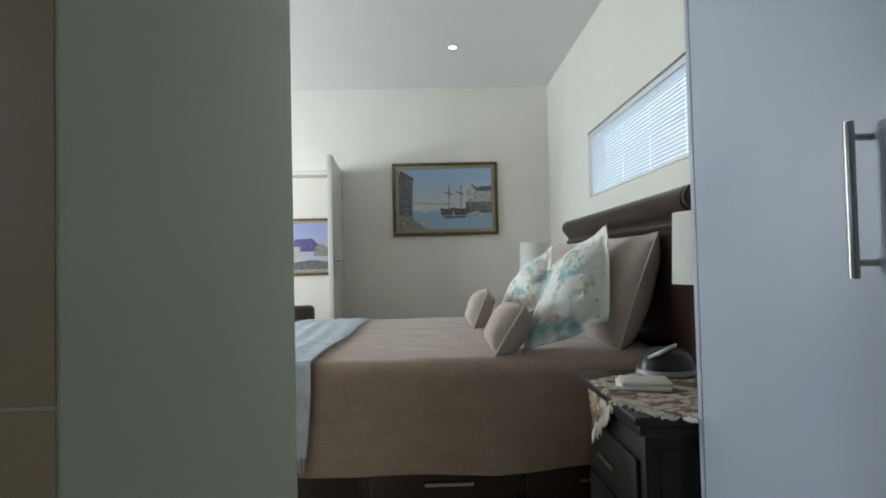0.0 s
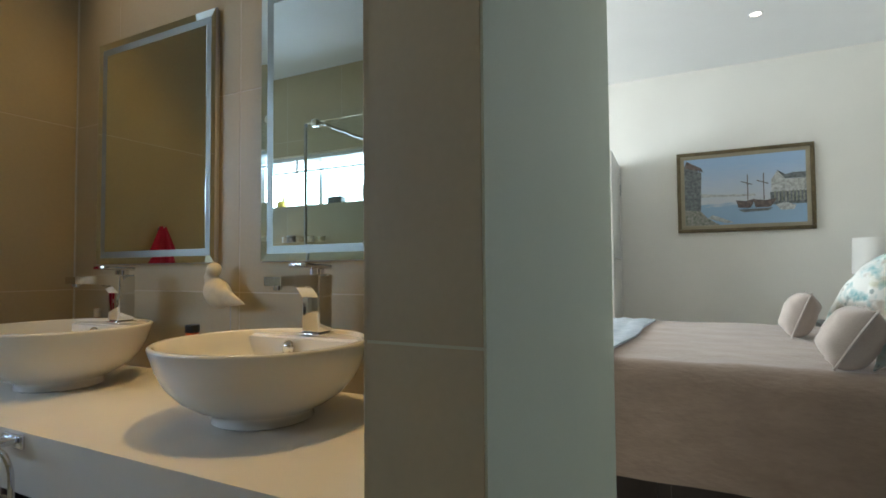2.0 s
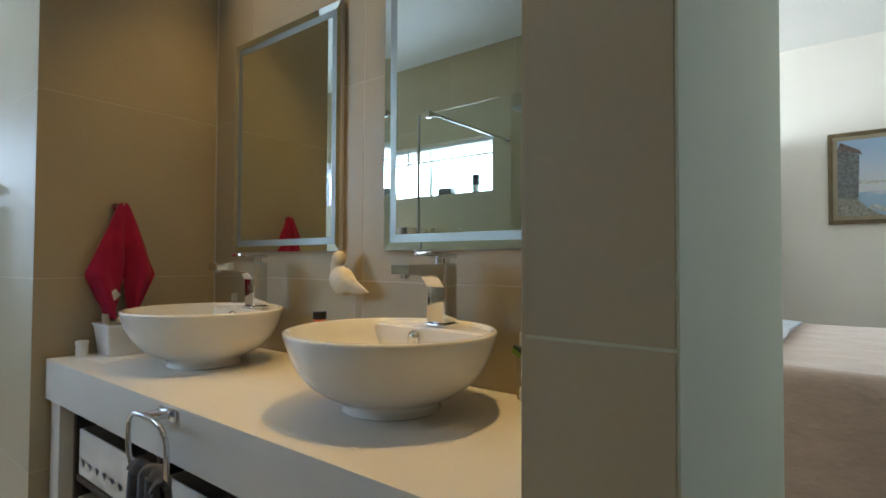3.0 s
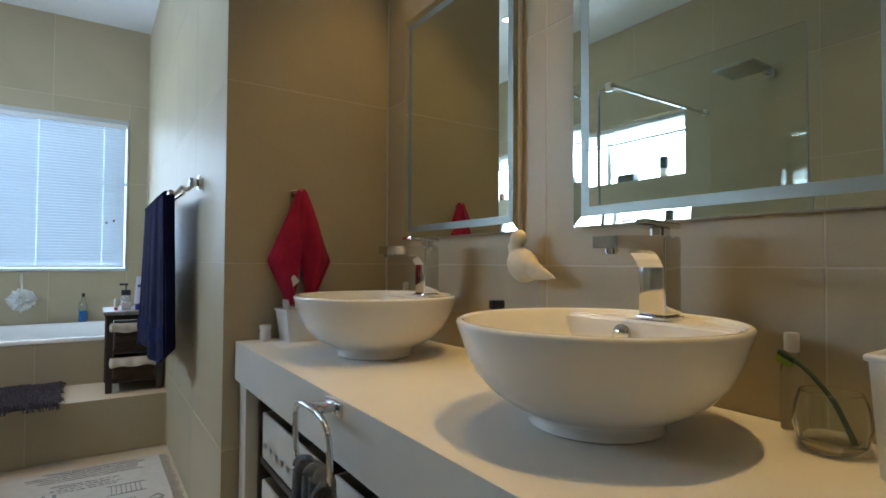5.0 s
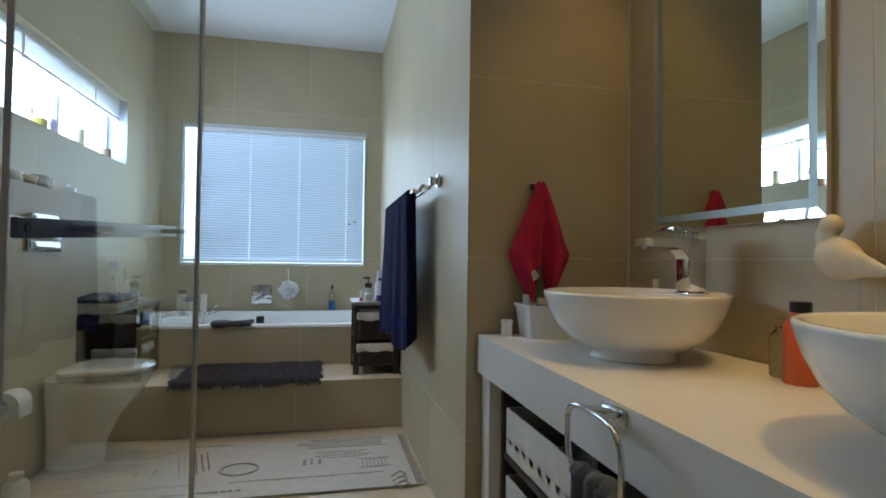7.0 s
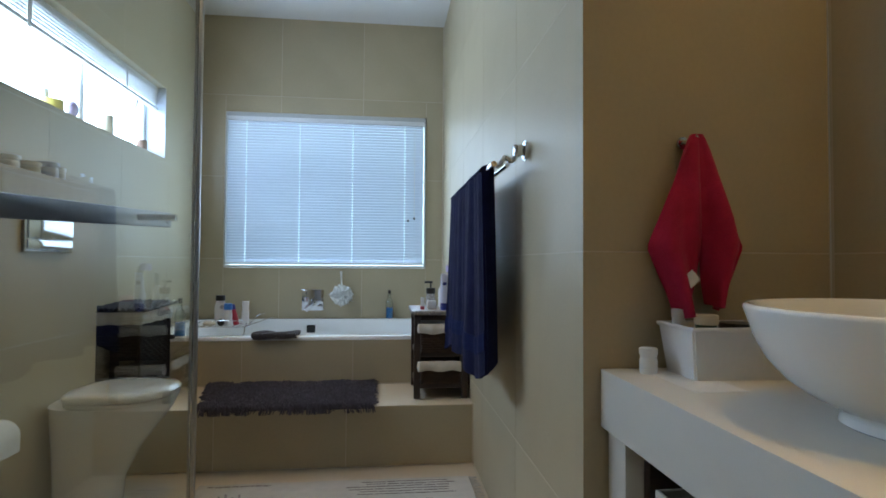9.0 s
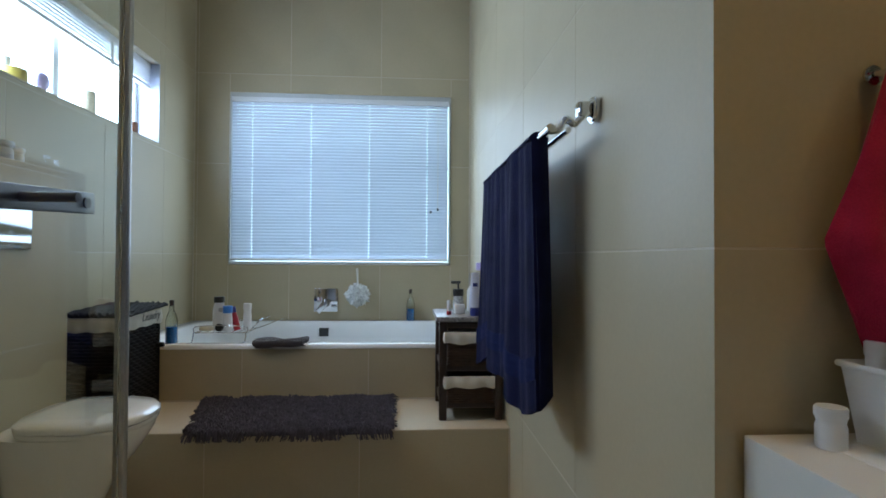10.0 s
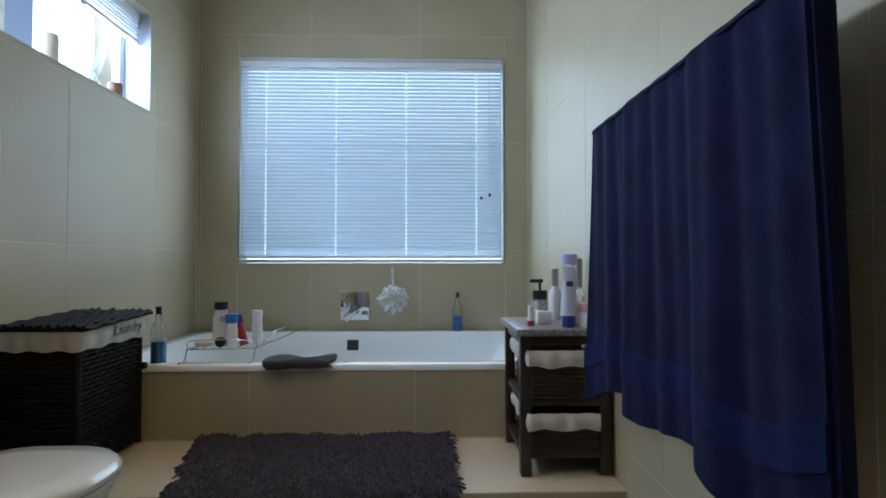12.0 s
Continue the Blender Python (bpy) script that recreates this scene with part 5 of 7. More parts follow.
def squeeze_tube(x, y, z, w, h, label):
    t = thing("squeeze_tube", (x, y, z), label, "tube")

    def f(side):
        def g(u, v):
            a = math.pi * (u - 0.5)
            d = (1 - v) ** 0.8
            half = w * (0.98 - 0.34 * v)
            return (x + side * w * 0.75 * d * math.cos(a) + 0.008 * v, y + half * math.sin(a), z + 0.036 + (h - 0.036) * v)
        return g
    own = bmesh.new()
    bm_sheet(f(1), 14, 14, bm=own)
    bm_sheet(f(-1), 14, 14, bm=own)
    bmesh.ops.remove_doubles(own, verts=own.verts, dist=0.0005)
    part("tube", own, M_TUBE, t, smooth=60)
    part("cap", bm_cyl((x, y, z), (x, y, z + 0.0365), w * 0.80, bevel=0.003), M_NAVYPL, t, "navy flip cap")
    part("printed_mark", bm_box(x + w * 0.52, x + w * 0.56, y - 0.010, y + 0.010, z + 0.125, z + 0.140, 0.0), M_NAVYPL, t, smooth=0)


M_TUBE = mat("pale_tube", (0.66, 0.68, 0.82), 0.35, vary=0.04, bump=0.0)
squeeze_tube(-3.655, 0.352, top, 0.026, 0.185, "pale lilac body lotion tube standing on its navy cap")
lip = bottle("lipstick", -3.70, 0.245, top, 0.010, 0.062, M_WHITEPLASTIC, "small white and red lip balm on the rack", M_WHITEPLASTIC, 0.02, 0.85)
part("base_ring", bm_cyl((-3.70, 0.245, top), (-3.70, 0.245, top + 0.016), 0.0106), M_REDPL, lip, "red base ring")
bottle("pink_jar", -3.66, 0.415, top, 0.030, 0.072, M_WHITEPLASTIC, "white cream jar with a pink lid on the rack", M_PINK, 0.026, 0.95)
bottle("tall_lilac_bottle", -3.84, 0.405, top, 0.024, 0.225, M_CLEARPLASTIC, "tall clear bottle with a lilac cap on the rack", M_LILAC, 0.035, 0.95)
bottle("spray_bottle", -3.88, 0.365, top, 0.022, 0.175, M_WHITEPLASTIC, "white spray bottle at the back of the rack", M_STEEL, 0.06, 0.5)
bottle("steel_bottle", -3.86, 0.445, top, 0.018, 0.21, M_CLEARPLASTIC, "slim clear bottle at the back of the rack", M_STEEL, 0.10, 0.5)
bottle("white_bottle", -3.74, 0.385, top, 0.024, 0.125, M_WHITEPLASTIC, "white lotion bottle with a dark cap on the rack", M_BLACK, 0.03, 0.5)


# ---- toilet corner ----
def toilet():
    cx, yb = -3.250, -1.2190
    t = thing("toilet", (cx, -1.05, 0.0), "white ceramic toilet with a closed lid against the cistern box", "toilet")

    def oval(w, yf, yk, z, n=40):
        pts = []
        for k in range(n):
            a = 2 * math.pi * k / n
            c, s = math.cos(a), math.sin(a)
            half = w * (abs(c) ** 0.85) * (1 if c >= 0 else -1)
            y = (yf + yk) / 2 + (yf - yk) / 2 * (abs(s) ** (0.9 if s > 0 else 0.45)) * (1 if s >= 0 else -1)
            pts.append((cx + half, y, z))
        return pts

    def loft(rows):
        own = bmesh.new()
        rs = [[own.verts.new(p) for p in oval(*r)] for r in rows]
        for a, b in zip(rs, rs[1:]):
            for k in range(len(a)):
                j = (k + 1) % len(a)
                own.faces.new((a[k], a[j], b[j], b[k]))
        own.faces.new(rs[0][::-1])
        own.faces.new(rs[-1])
        return own
    part("pan", loft([(0.100, -0.99, yb, 0.0), (0.105, -0.98, yb, 0.10), (0.130, -0.92, yb, 0.22), (0.165, -0.835, yb, 0.33), (0.178, -0.798, yb, 0.39), (0.180, -0.793, yb, 0.412)]), M_CERAMIC, t, smooth=50)
    part("seat", loft([(0.181, -0.790, -1.165, 0.4145), (0.184, -0.787, -1.165, 0.420), (0.182, -0.789, -1.165, 0.4285)]), M_CERAMIC, t, smooth=50)
    part("lid", loft([(0.181, -0.788, -1.170, 0.4300), (0.186, -0.782, -1.170, 0.436), (0.186, -0.782, -1.170, 0.448), (0.176, -0.794, -1.155, 0.458), (0.12, -0.86, -1.105, 0.463)]), M_CERAMIC, t, smooth=50)
    f = thing("flush_plate", (-3.14, -1.219, 1.06), "chrome dual flush plate on the cistern box", "flush plate")
    part("plate", bm_box(-3.285, -3.000, -1.2185, -1.209, 0.990, 1.157, 0.004), M_CHROME, f)
    part("button", bm_box(-3.275, -3.010, -1.2085, -1.202, 1.038, 1.149, 0.003), M_CHROME, f)
    part("button", bm_box(-3.275, -3.010, -1.2085, -1.204, 0.998, 1.034, 0.003), M_CHROME, f)


toilet()


def toilet_roll():
    h = thing("toilet_roll_holder", (-2.755, -1.219, 0.44), "chrome toilet roll holder on the cistern box", "holder")
    part("wall_plate", bm_box(-2.720, -2.670, -1.2185, -1.211, 0.385, 0.435, 0.003), M_CHROME, h)
    part("arm", bm_tube(smooth_line([(-2.695, -1.211, 0.412), (-2.695, -1.16, 0.415), (-2.720, -1.145, 0.415), (-2.835, -1.145, 0.415)]), 0.006), M_CHROME, h)
    r = thing("toilet_roll", (-2.775, -1.145, 0.36), "white toilet roll on its chrome holder", "toilet roll")
    own = bmesh.new()
    seg = 32
    for rad in (0.052, 0.020):
        for x in (-2.727, -2.823):
            for k in range(seg):
                a = 2 * math.pi * k / seg
                own.verts.new((x, -1.145 + rad * math.cos(a), 0.402 + rad * math.sin(a)))
    own.verts.ensure_lookup_table()
    v = own.verts
    for k in range(seg):
        j = (k + 1) % seg
        own.faces.new((v[k], v[j], v[seg + j], v[seg + k]))
        own.faces.new((v[2 * seg + k], v[3 * seg + k], v[3 * seg + j], v[2 * seg + j]))
        own.faces.new((v[k], v[2 * seg + k], v[2 * seg + j], v[j]))
        own.faces.new((v[seg + k], v[seg + j], v[3 * seg + j], v[3 * seg + k]))
    part("paper", own, M_PAPER, r, smooth=40)
    part("loose_sheet", bm_box(-2.820, -2.730, -1.0935, -1.0925, 0.355, 0.402), M_PAPER, r, smooth=0)


toilet_roll()
bottle("toilet_brush_pot", -2.80, -1.13, 0.0, 0.045, 0.13, M_WHITEPLASTIC, "white toilet brush pot on the floor", M_WHITEPLASTIC, 0.02, 0.5, category="pot")


def print_mat():
    x0, x1, y0, y1 = -3.36, -2.70, -0.72, 0.43
    m = thing("floor_mat", ((x0 + x1) / 2, (y0 + y1) / 2, 0.0), "cream cotton mat printed with faded lettering, on the floor", "mat")

    def f(u, v):
        return (x0 + (x1 - x0) * u, y0 + (y1 - y0) * v, 0.006 + 0.002 * noise.noise(Vector((u * 4, v * 6, 2))))
    part("weave", bm_sheet(f, 20, 30, 0.006), M_MAT, m, smooth=60)
    rnd = random.Random(5)
    own = bmesh.new()

    def bar(xa, xb, ya, yb):
        bm_box(min(xa, xb), max(xa, xb), min(ya, yb), max(ya, yb), 0.0098, 0.0113, bm=own)
    # writing too faint to read: rows of short strokes, a ringed stamp and a slanted block
    def words(x, ya, yb, high, lo=0.008, hi=0.030, gap=0.010):
        y = ya
        while y < yb:
            w = rnd.uniform(lo, hi)
            q = rnd.uniform(-0.2, 0.2) * high
            bar(x + q, x + q + high * rnd.uniform(0.5, 1.0), y, min(y + w, yb))
            y += w + rnd.uniform(0.3, 1.0) * gap
    for k in range(6):
        words(-3.33 + k * 0.024, -0.10 + rnd.uniform(0, 0.10), 0.37 - rnd.uniform(0, 0.05), 0.006, 0.03, 0.12, 0.008)
    for k in range(4):
        words(-3.15 + k * 0.026, 0.00 + 0.03 * (k % 2), 0.27 - rnd.uniform(0, 0.06), 0.008, 0.008, 0.022)
    words(-3.335, -0.68, -0.42, 0.010)
    words(-2.86, -0.36, 0.30, 0.012, 0.006, 0.016, 0.008)
    words(-2.775, -0.62, -0.30, 0.018, 0.010, 0.030, 0.012)
    for k in range(3):
        words(-3.06 + k * 0.001, -0.06 + 0.035 * k, -0.045 + 0.035 * k, 0.07)
    for k in range(7):
        bar(-3.02, -2.93, 0.215 + 0.018 * k, 0.219 + 0.018 * k)
    for xa in (-3.03, -2.925):
        bar(xa, xa + 0.004, 0.20, 0.345)
    tagged(part("print", own, M_PRINT, m, "faded grey print"), kind="stuff")
    sl = bmesh.new()
    for k in range(6):
        x = -0.16 + rnd.uniform(0, 0.05)
        while x < 0.13 - 0.02 * (k % 3):
            w = rnd.uniform(0.010, 0.035)
            bm_box(x, x + w, -0.066 + k * 0.026, -0.058 + k * 0.026, 0, 0.0015, bm=sl)
            x += w + 0.006
    sl.transform(Matrix.Translation((-3.10, -0.56, 0.0098)) @ pose(0, 0, 0, 0, 0, 14))
    part("print_block", sl, M_PRINT, m)
    for rr in (0.085, 0.076):
        part("print_ring", bm_tube([(-3.00 + rr * 0.85 * math.cos(radians(a)), -0.34 + rr * math.sin(radians(a)), 0.0095) for a in range(0, 360, 10)], 0.0020, 6, closed=True), M_PRINT, m)
    # looping signature near the fringe
    for k in range(3):
        part("print_flourish", bm_tube(smooth_line([(-2.79 + 0.05 * k, 0.33, 0.0098), (-2.84 + 0.05 * k, 0.375, 0.0098), (-2.80 + 0.05 * k, 0.395, 0.0098), (-2.77 + 0.05 * k, 0.36, 0.0098), (-2.81 + 0.05 * k, 0.40, 0.0098)]), 0.0030, 6), M_PRINT, m)
    own = bmesh.new()
    for k in range(70):
        x = x0 + (x1 - x0) * (k + 0.5) / 70
        L = rnd.uniform(0.03, 0.05)
        bm_tube([(x, y1 - 0.004, 0.007), (x + rnd.uniform(-0.006, 0.006), y1 + L * 0.5, 0.006), (x + rnd.uniform(-0.010, 0.010), y1 + L * 0.9, 0.004)], 0.0022, 5, bm=own)
    tagged(part("fringe", own, M_MAT, m, "short cotton fringe"), kind="stuff")


print_mat()


# ---- shower ----
M_DARKSTEEL = mat("dull_dark_steel", (0.20, 0.185, 0.17), 0.42, metal=0.7, vary=0.12, scale=8, grain=180, bump=0.06)


def shower():
    s = thing("shower_screen", (-1.75, -0.38, 0.0), "frameless clear glass shower screen with chrome edge profiles", "shower screen")
    part("glass_panel", bm_box(-2.262, -1.232, -0.385, -0.377, 0.012, 1.970), M_SHOWERGLASS, s, "clear glass panel", smooth=0).visible_shadow = False
    part("edge_profile", bm_box(-2.276, -2.2625, -0.392, -0.370, 0.0, 1.972, 0.002), M_STEEL, s)
    part("polished_edge", bm_box(-1.2315, -1.2285, -0.385, -0.377, 0.012, 1.970), M_GREYPL, s)
    part("floor_channel", bm_box(-2.262, -1.232, -0.390, -0.372, 0.0, 0.011), M_STEEL, s)
    part("clamp", bm_box(-2.212, -2.172, -0.400, -0.362, 1.945, 1.990, 0.003), M_CHROME, s)
    part("stay_bar", bm_cyl((-2.192, -0.40, 1.980), (-2.192, -1.338, 1.980), 0.009), M_CHROME, s)
    part("stay_flange", bm_cyl((-2.192, -1.326, 1.980), (-2.192, -1.339, 1.980), 0.022), M_CHROME, s)
    b = thing("glass_towel_bar", (-1.95, -0.45, 1.05), "flat steel bar fixed to the shower glass on two arms", "towel bar")
    slab = bm_box(-0.46, 0.46, -0.006, 0.006, -0.0175, 0.0175, 0.003)
    slab.transform(pose(-1.870, -0.466, 1.036, 0, 2.6, 0))
    part("bar", slab, M_DARKSTEEL, b)
    for x in (-2.16, -1.60):
        zz = 1.036 + (-1.870 - x) * math.tan(radians(2.6))
        part("standoff", bm_cyl((x, -0.460, zz), (x, -0.3855, zz), 0.007), M_DARKSTEEL, b)
    for x in (-2.303, -1.437):
        zz = 1.036 + (-1.870 - x) * math.tan(radians(2.6))
        part("screw_cap", bm_cyl((x, -0.4615, zz), (x, -0.457, zz), 0.009), M_BLACK, b)
    h = thing("overhead_shower", (-1.79, -1.335, 2.12), "square chrome overhead shower on a wall arm", "shower")
    part("wall_flange", bm_box(-1.815, -1.765, -1.3385, -1.330, 2.095, 2.145, 0.003), M_CHROME, h)
    part("arm", bm_box(-1.802, -1.778, -1.330, -0.99, 2.108, 2.132, 0.003), M_CHROME, h)
    part("joint", bm_cyl((-1.79, -1.00, 2.108), (-1.79, -1.00, 2.082), 0.014), M_CHROME, h)
    part("head", bm_box(-1.90, -1.68, -1.11, -0.89, 2.066, 2.082, 0.003), M_STEEL, h)


shower()


def candle(x, y, z, r, h, material, label):
    c = thing("candle", (x, y, z), label, "candle", "candles on the window sill")
    rnd = random.Random(int(x * 1000))
    prof = [(0, 0), (r, 0), (r * 1.01, h * 0.3), (r, h * 0.85), (r * 0.97, h), (r * 0.85, h * 1.0), (r * 0.6, h * 0.93), (0, h * 0.91)]
    part("wax", bm_lathe(prof, (x, y, z), 28), material, c, smooth=50)
    part("wick", bm_cyl((x, y, z + h * 0.91), (x + 0.002, y, z + h * 0.91 + 0.012), 0.0012, seg=6), M_BLACK, c)


SILL = 1.611
candle(-4.33, -1.415, SILL, 0.028, 0.075, M_BROWNWAX, "short brown pillar candle on the window sill")
candle(-3.95, -1.425, SILL, 0.030, 0.120, M_IVORYWAX, "tall ivory pillar candle on the window sill")
candle(-3.48, -1.42, SILL, 0.044, 0.058, M_YELLOW, "wide yellow candle on the window sill")
bottle("duck_bottle", -3.49, -1.46, SILL, 0.028, 0.11, M_WHITEPLASTIC, "white plastic bottle behind the yellow candle", M_WHITEPLASTIC, 0.03, 0.6)


def perfume():
    p = thing("purple_ornament", (-3.635, -1.42, SILL), "small translucent purple glass ornament on the sill", "ornament")
    part("foot", bm_lathe([(0, 0), (0.018, 0), (0.016, 0.006), (0.006, 0.016), (0.008, 0.022), (0, 0.022)], (-3.635, -1.42, SILL), 20), M_LILAC, p)
    part("bowl", bm_lathe([(0, 0.0225), (0.012, 0.024), (0.030, 0.045), (0.034, 0.065), (0.026, 0.088), (0.012, 0.098), (0, 0.099)], (-3.635, -1.42, SILL), 20, sy=0.6), M_LILAC, p, smooth=60)


perfume()
solid("black_box", bm_box(-2.93, -2.78, -1.46, -1.39, SILL, SILL + 0.065, 0.008), M_BLACK, (-2.855, -1.425, SILL), "low black box on the window sill", "box")
bottle("shaving_bottle", -2.545, -1.42, SILL, 0.030, 0.15, M_WHITEPLASTIC, "white bottle with a large black cap on the sill", M_BLACK, 0.085, 0.95)
for k, (x, r, h, m_) in enumerate(((-3.02, 0.034, 0.045, M_WHITEPLASTIC), (-3.13, 0.036, 0.042, M_IVORYWAX), (-3.24, 0.036, 0.060, M_GREYPL), (-3.31, 0.024, 0.050, M_WHITEPLASTIC), (-2.90, 0.030, 0.042, M_IVORYWAX))):
    bottle("cosmetic_jar", x, -1.285, 1.2868, r, h, m_, ("round pale cosmetic jar on the cistern ledge", "round cream cosmetic jar on the cistern ledge", "wide grey jar on the cistern ledge", "small white jar on the cistern ledge", "small cream jar on the cistern ledge")[k], m_, 0.014, 0.97, category="jar", group="jars on the ledge")


# ---- passage ----
def wardrobe():
    w = thing("wardrobe", (1.0, 0.3, 0.0), "tall white built-in wardrobe with steel bar handles", "wardrobe")
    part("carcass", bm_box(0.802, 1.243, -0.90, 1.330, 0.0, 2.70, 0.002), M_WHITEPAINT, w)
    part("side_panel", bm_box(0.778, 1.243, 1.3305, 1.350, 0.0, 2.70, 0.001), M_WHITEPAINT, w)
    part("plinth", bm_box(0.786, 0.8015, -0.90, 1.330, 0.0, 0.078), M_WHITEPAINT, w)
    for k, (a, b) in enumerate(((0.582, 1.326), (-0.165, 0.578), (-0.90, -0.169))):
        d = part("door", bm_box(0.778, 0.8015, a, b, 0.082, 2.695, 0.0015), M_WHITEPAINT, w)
        y = a + 0.204 if k == 0 else b - 0.06
        for z in (1.068, 1.260):
            part("handle_post", bm_cyl((0.7775, y, z), (0.746, y, z), 0.0055), M_STEEL, d)
        part("handle", bm_cyl((0.744, y, 1.044), (0.744, y, 1.284), 0.0075, bevel=0.001), M_STEEL, d, "brushed steel bar handle")


wardrobe()
pl = thing("wall_plaque", (-0.205, 0.62, 1.485), "small white picture frame on the passage wall", "picture")
part("frame", bm_boxes((-0.2095, -0.190, 0.50, 0.755, 1.487, 1.507), (-0.2095, -0.190, 0.50, 0.755, 1.787, 1.807), (-0.2095, -0.190, 0.50, 0.520, 1.507, 1.787), (-0.2095, -0.190, 0.735, 0.755, 1.507, 1.787)), M_WHITEPAINT, pl)
part("print", bm_box(-0.2095, -0.200, 0.520, 0.735, 1.507, 1.787), M_PAPER, pl, smooth=0)


# ---- bedroom ----
def bed():
    x0, x1, y0, y1, zt = -0.98, 1.09, 2.15, 3.87, 0.680
    b = thing("bed", (0.1, 3.3, 0.0), "king-size bed with a dark sleigh headboard and taupe quilt", "bed")
    part("base", bm_box(x0 + 0.03, x1, y0 + 0.045, y1 - 0.045, 0.0, 0.30, 0.004), M_DARKWOOD, b)
    for xa, xb in ((-0.90, -0.22), (-0.17, 0.42), (0.47, 1.06)):
        d = part("drawer_front", bm_box(xa, xb, y0 + 0.030, y0 + 0.0445, 0.05, 0.275, 0.003), M_DARKWOOD, b)
        part("drawer_pull", bm_boxes((xa + 0.05 if xa < -0.5 else xa + 0.22, (xa + 0.30 if xa < -0.5 else xa + 0.42), y0 + 0.012, y0 + 0.018, 0.172, 0.184)), M_STEEL, d)
    part("mattress", bm_box(x0 + 0.02, x1, y0 + 0.03, y1 - 0.03, 0.3005, 0.650, 0.03), M_PAPER, b)

    def quilt(u, v):
        # v runs across the bed, down the near and the far side
        s = v * 2.62 - 0.46
        x = x0 - 0.012 + (x1 - x0 - 0.004) * u
        hem = 0.008 * math.sin(u * 17) + 0.010 * math.sin(u * 7 + 1)
        puff = 0.005 * noise.noise(Vector((x * 7, s * 7, 0)))
        r = 0.05
        w = y1 - y0
        if s < 0:
            d = -s
            if d < r:
                a = d / r * math.pi / 2
                return (x, y0 + r - r * math.sin(a) - 0.0, zt - r + r * math.cos(a))
            return (x, y0 - 0.004 - 0.02 * (d - r) + 0.008 * math.sin(u * 23 + d * 3) * (d - r) * 2 + puff, zt - r - (d - r) * 0.955 + hem * (d / 0.46))
        if s > w - 2 * r:
            d = s - (w - 2 * r)
            if d < r:
                a = d / r * math.pi / 2
                return (x, y1 - r + r * math.sin(a), zt - r + r * math.cos(a))
            return (x, y1 + 0.004, zt - r - (d - r))
        return (x, y0 + r + s, zt + puff + 0.003 * math.sin(x * 9))
    part("quilt", bm_sheet(quilt, 120, 150, 0.012), M_COVER, b, "taupe quilted bedspread", smooth=60)
    hb = bmesh.new()
    prof = [(1.125, 0.25), (1.125, 0.80), (1.128, 1.05), (1.120, 1.14), (1.118, 1.20), (1.132, 1.24), (1.115, 1.265), (1.095, 1.30), (1.098, 1.345), (1.128, 1.372), (1.170, 1.372), (1.205, 1.345), (1.215, 1.28), (1.195, 1.10), (1.185, 0.80), (1.185, 0.25)]
    prof = [(p.x, p.z) for p in smooth_line([(a, 0, c) for a, c in prof], 3)]
    ya, yb = 2.07, 3.95
    near = [hb.verts.new((a, ya, c)) for a, c in prof]
    far = [hb.verts.new((a, yb, c)) for a, c in prof]
    for k in range(len(prof) - 1):
        hb.faces.new((near[k], near[k + 1], far[k + 1], far[k]))
    hb.faces.new((near[-1], near[0], far[0], far[-1]))
    hb.faces.new(near[::-1])
    hb.faces.new(far)
    part("headboard", hb, M_DARKWOOD, b, "dark scrolled sleigh headboard", smooth=40)
    part("moulding", bm_tube([(1.118, ya + 0.05, 1.215), (1.118, yb - 0.05, 1.215)], 0.014), M_DARKWOOD, b)
    for y in (ya - 0.022, yb + 0.022):
        part("post", bm_box(1.118, 1.205, y - 0.020, y + 0.020, 0.0, 1.10, 0.006), M_DARKWOOD, b)
        part("scroll", bm_cyl((1.150, y - 0.021, 1.322), (1.150, y + 0.021, 1.322), 0.056, bevel=0.006), M_DARKWOOD, b)


bed()


def throw():
    t = thing("bed_throw", (-0.6, 3.0, 0.695), "pale blue-grey knitted throw across the foot of the bed", "throw")

    def f(u, v):
        s = v * 2.02 - 0.36
        x = -0.84 + 0.475 * u + 0.010 * math.sin(v * 14) - (0.05 * (1 - v) ** 2)
        z = 0.6975 + 0.003 * math.sin(u * 26 + v * 5)
        if s < 0.03:
            d = 0.03 - s
            return (x - 0.10 * d * (1 - u), 2.128 - 0.020 * math.sin(min(1, d / 0.05) * math.pi / 2) + 0.014 * math.sin(u * 22) * d * 2, z - max(0, d - 0.015))
        return (x, 2.098 + s, z)
    part("cloth", bm_sheet(f, 50, 80, 0.010), M_THROW, t, smooth=60)
    own = bmesh.new()
    rnd = random.Random(2)
    for k in range(26):
        u = (k + 0.5) / 26
        p = Vector(f(u, 0))
        L = rnd.uniform(0.05, 0.08)
        bm_tube([p, p + Vector((rnd.uniform(-0.006, 0.006), -0.003, -L * 0.5)), p + Vector((rnd.uniform(-0.01, 0.01), -0.002, -L))], [0.006, 0.005, 0.003], 6, bm=own)
    part("tassels", own, M_THROW, t)


throw()


def cushion(name, label, w, h, d, m, material, piping=None, group="", ears=0.06, plump=3.4):
    c = thing(name, tuple(m.translation), label, "cushion", group)
    part("cover", bm_pillow(w, h, d, m, n=24, ears=ears, power=plump), material, c, smooth=70)
    if piping:
        part("piping", bm_tube(pillow_edge(w, h, m, ears), 0.005, 8, closed=True), piping, c)


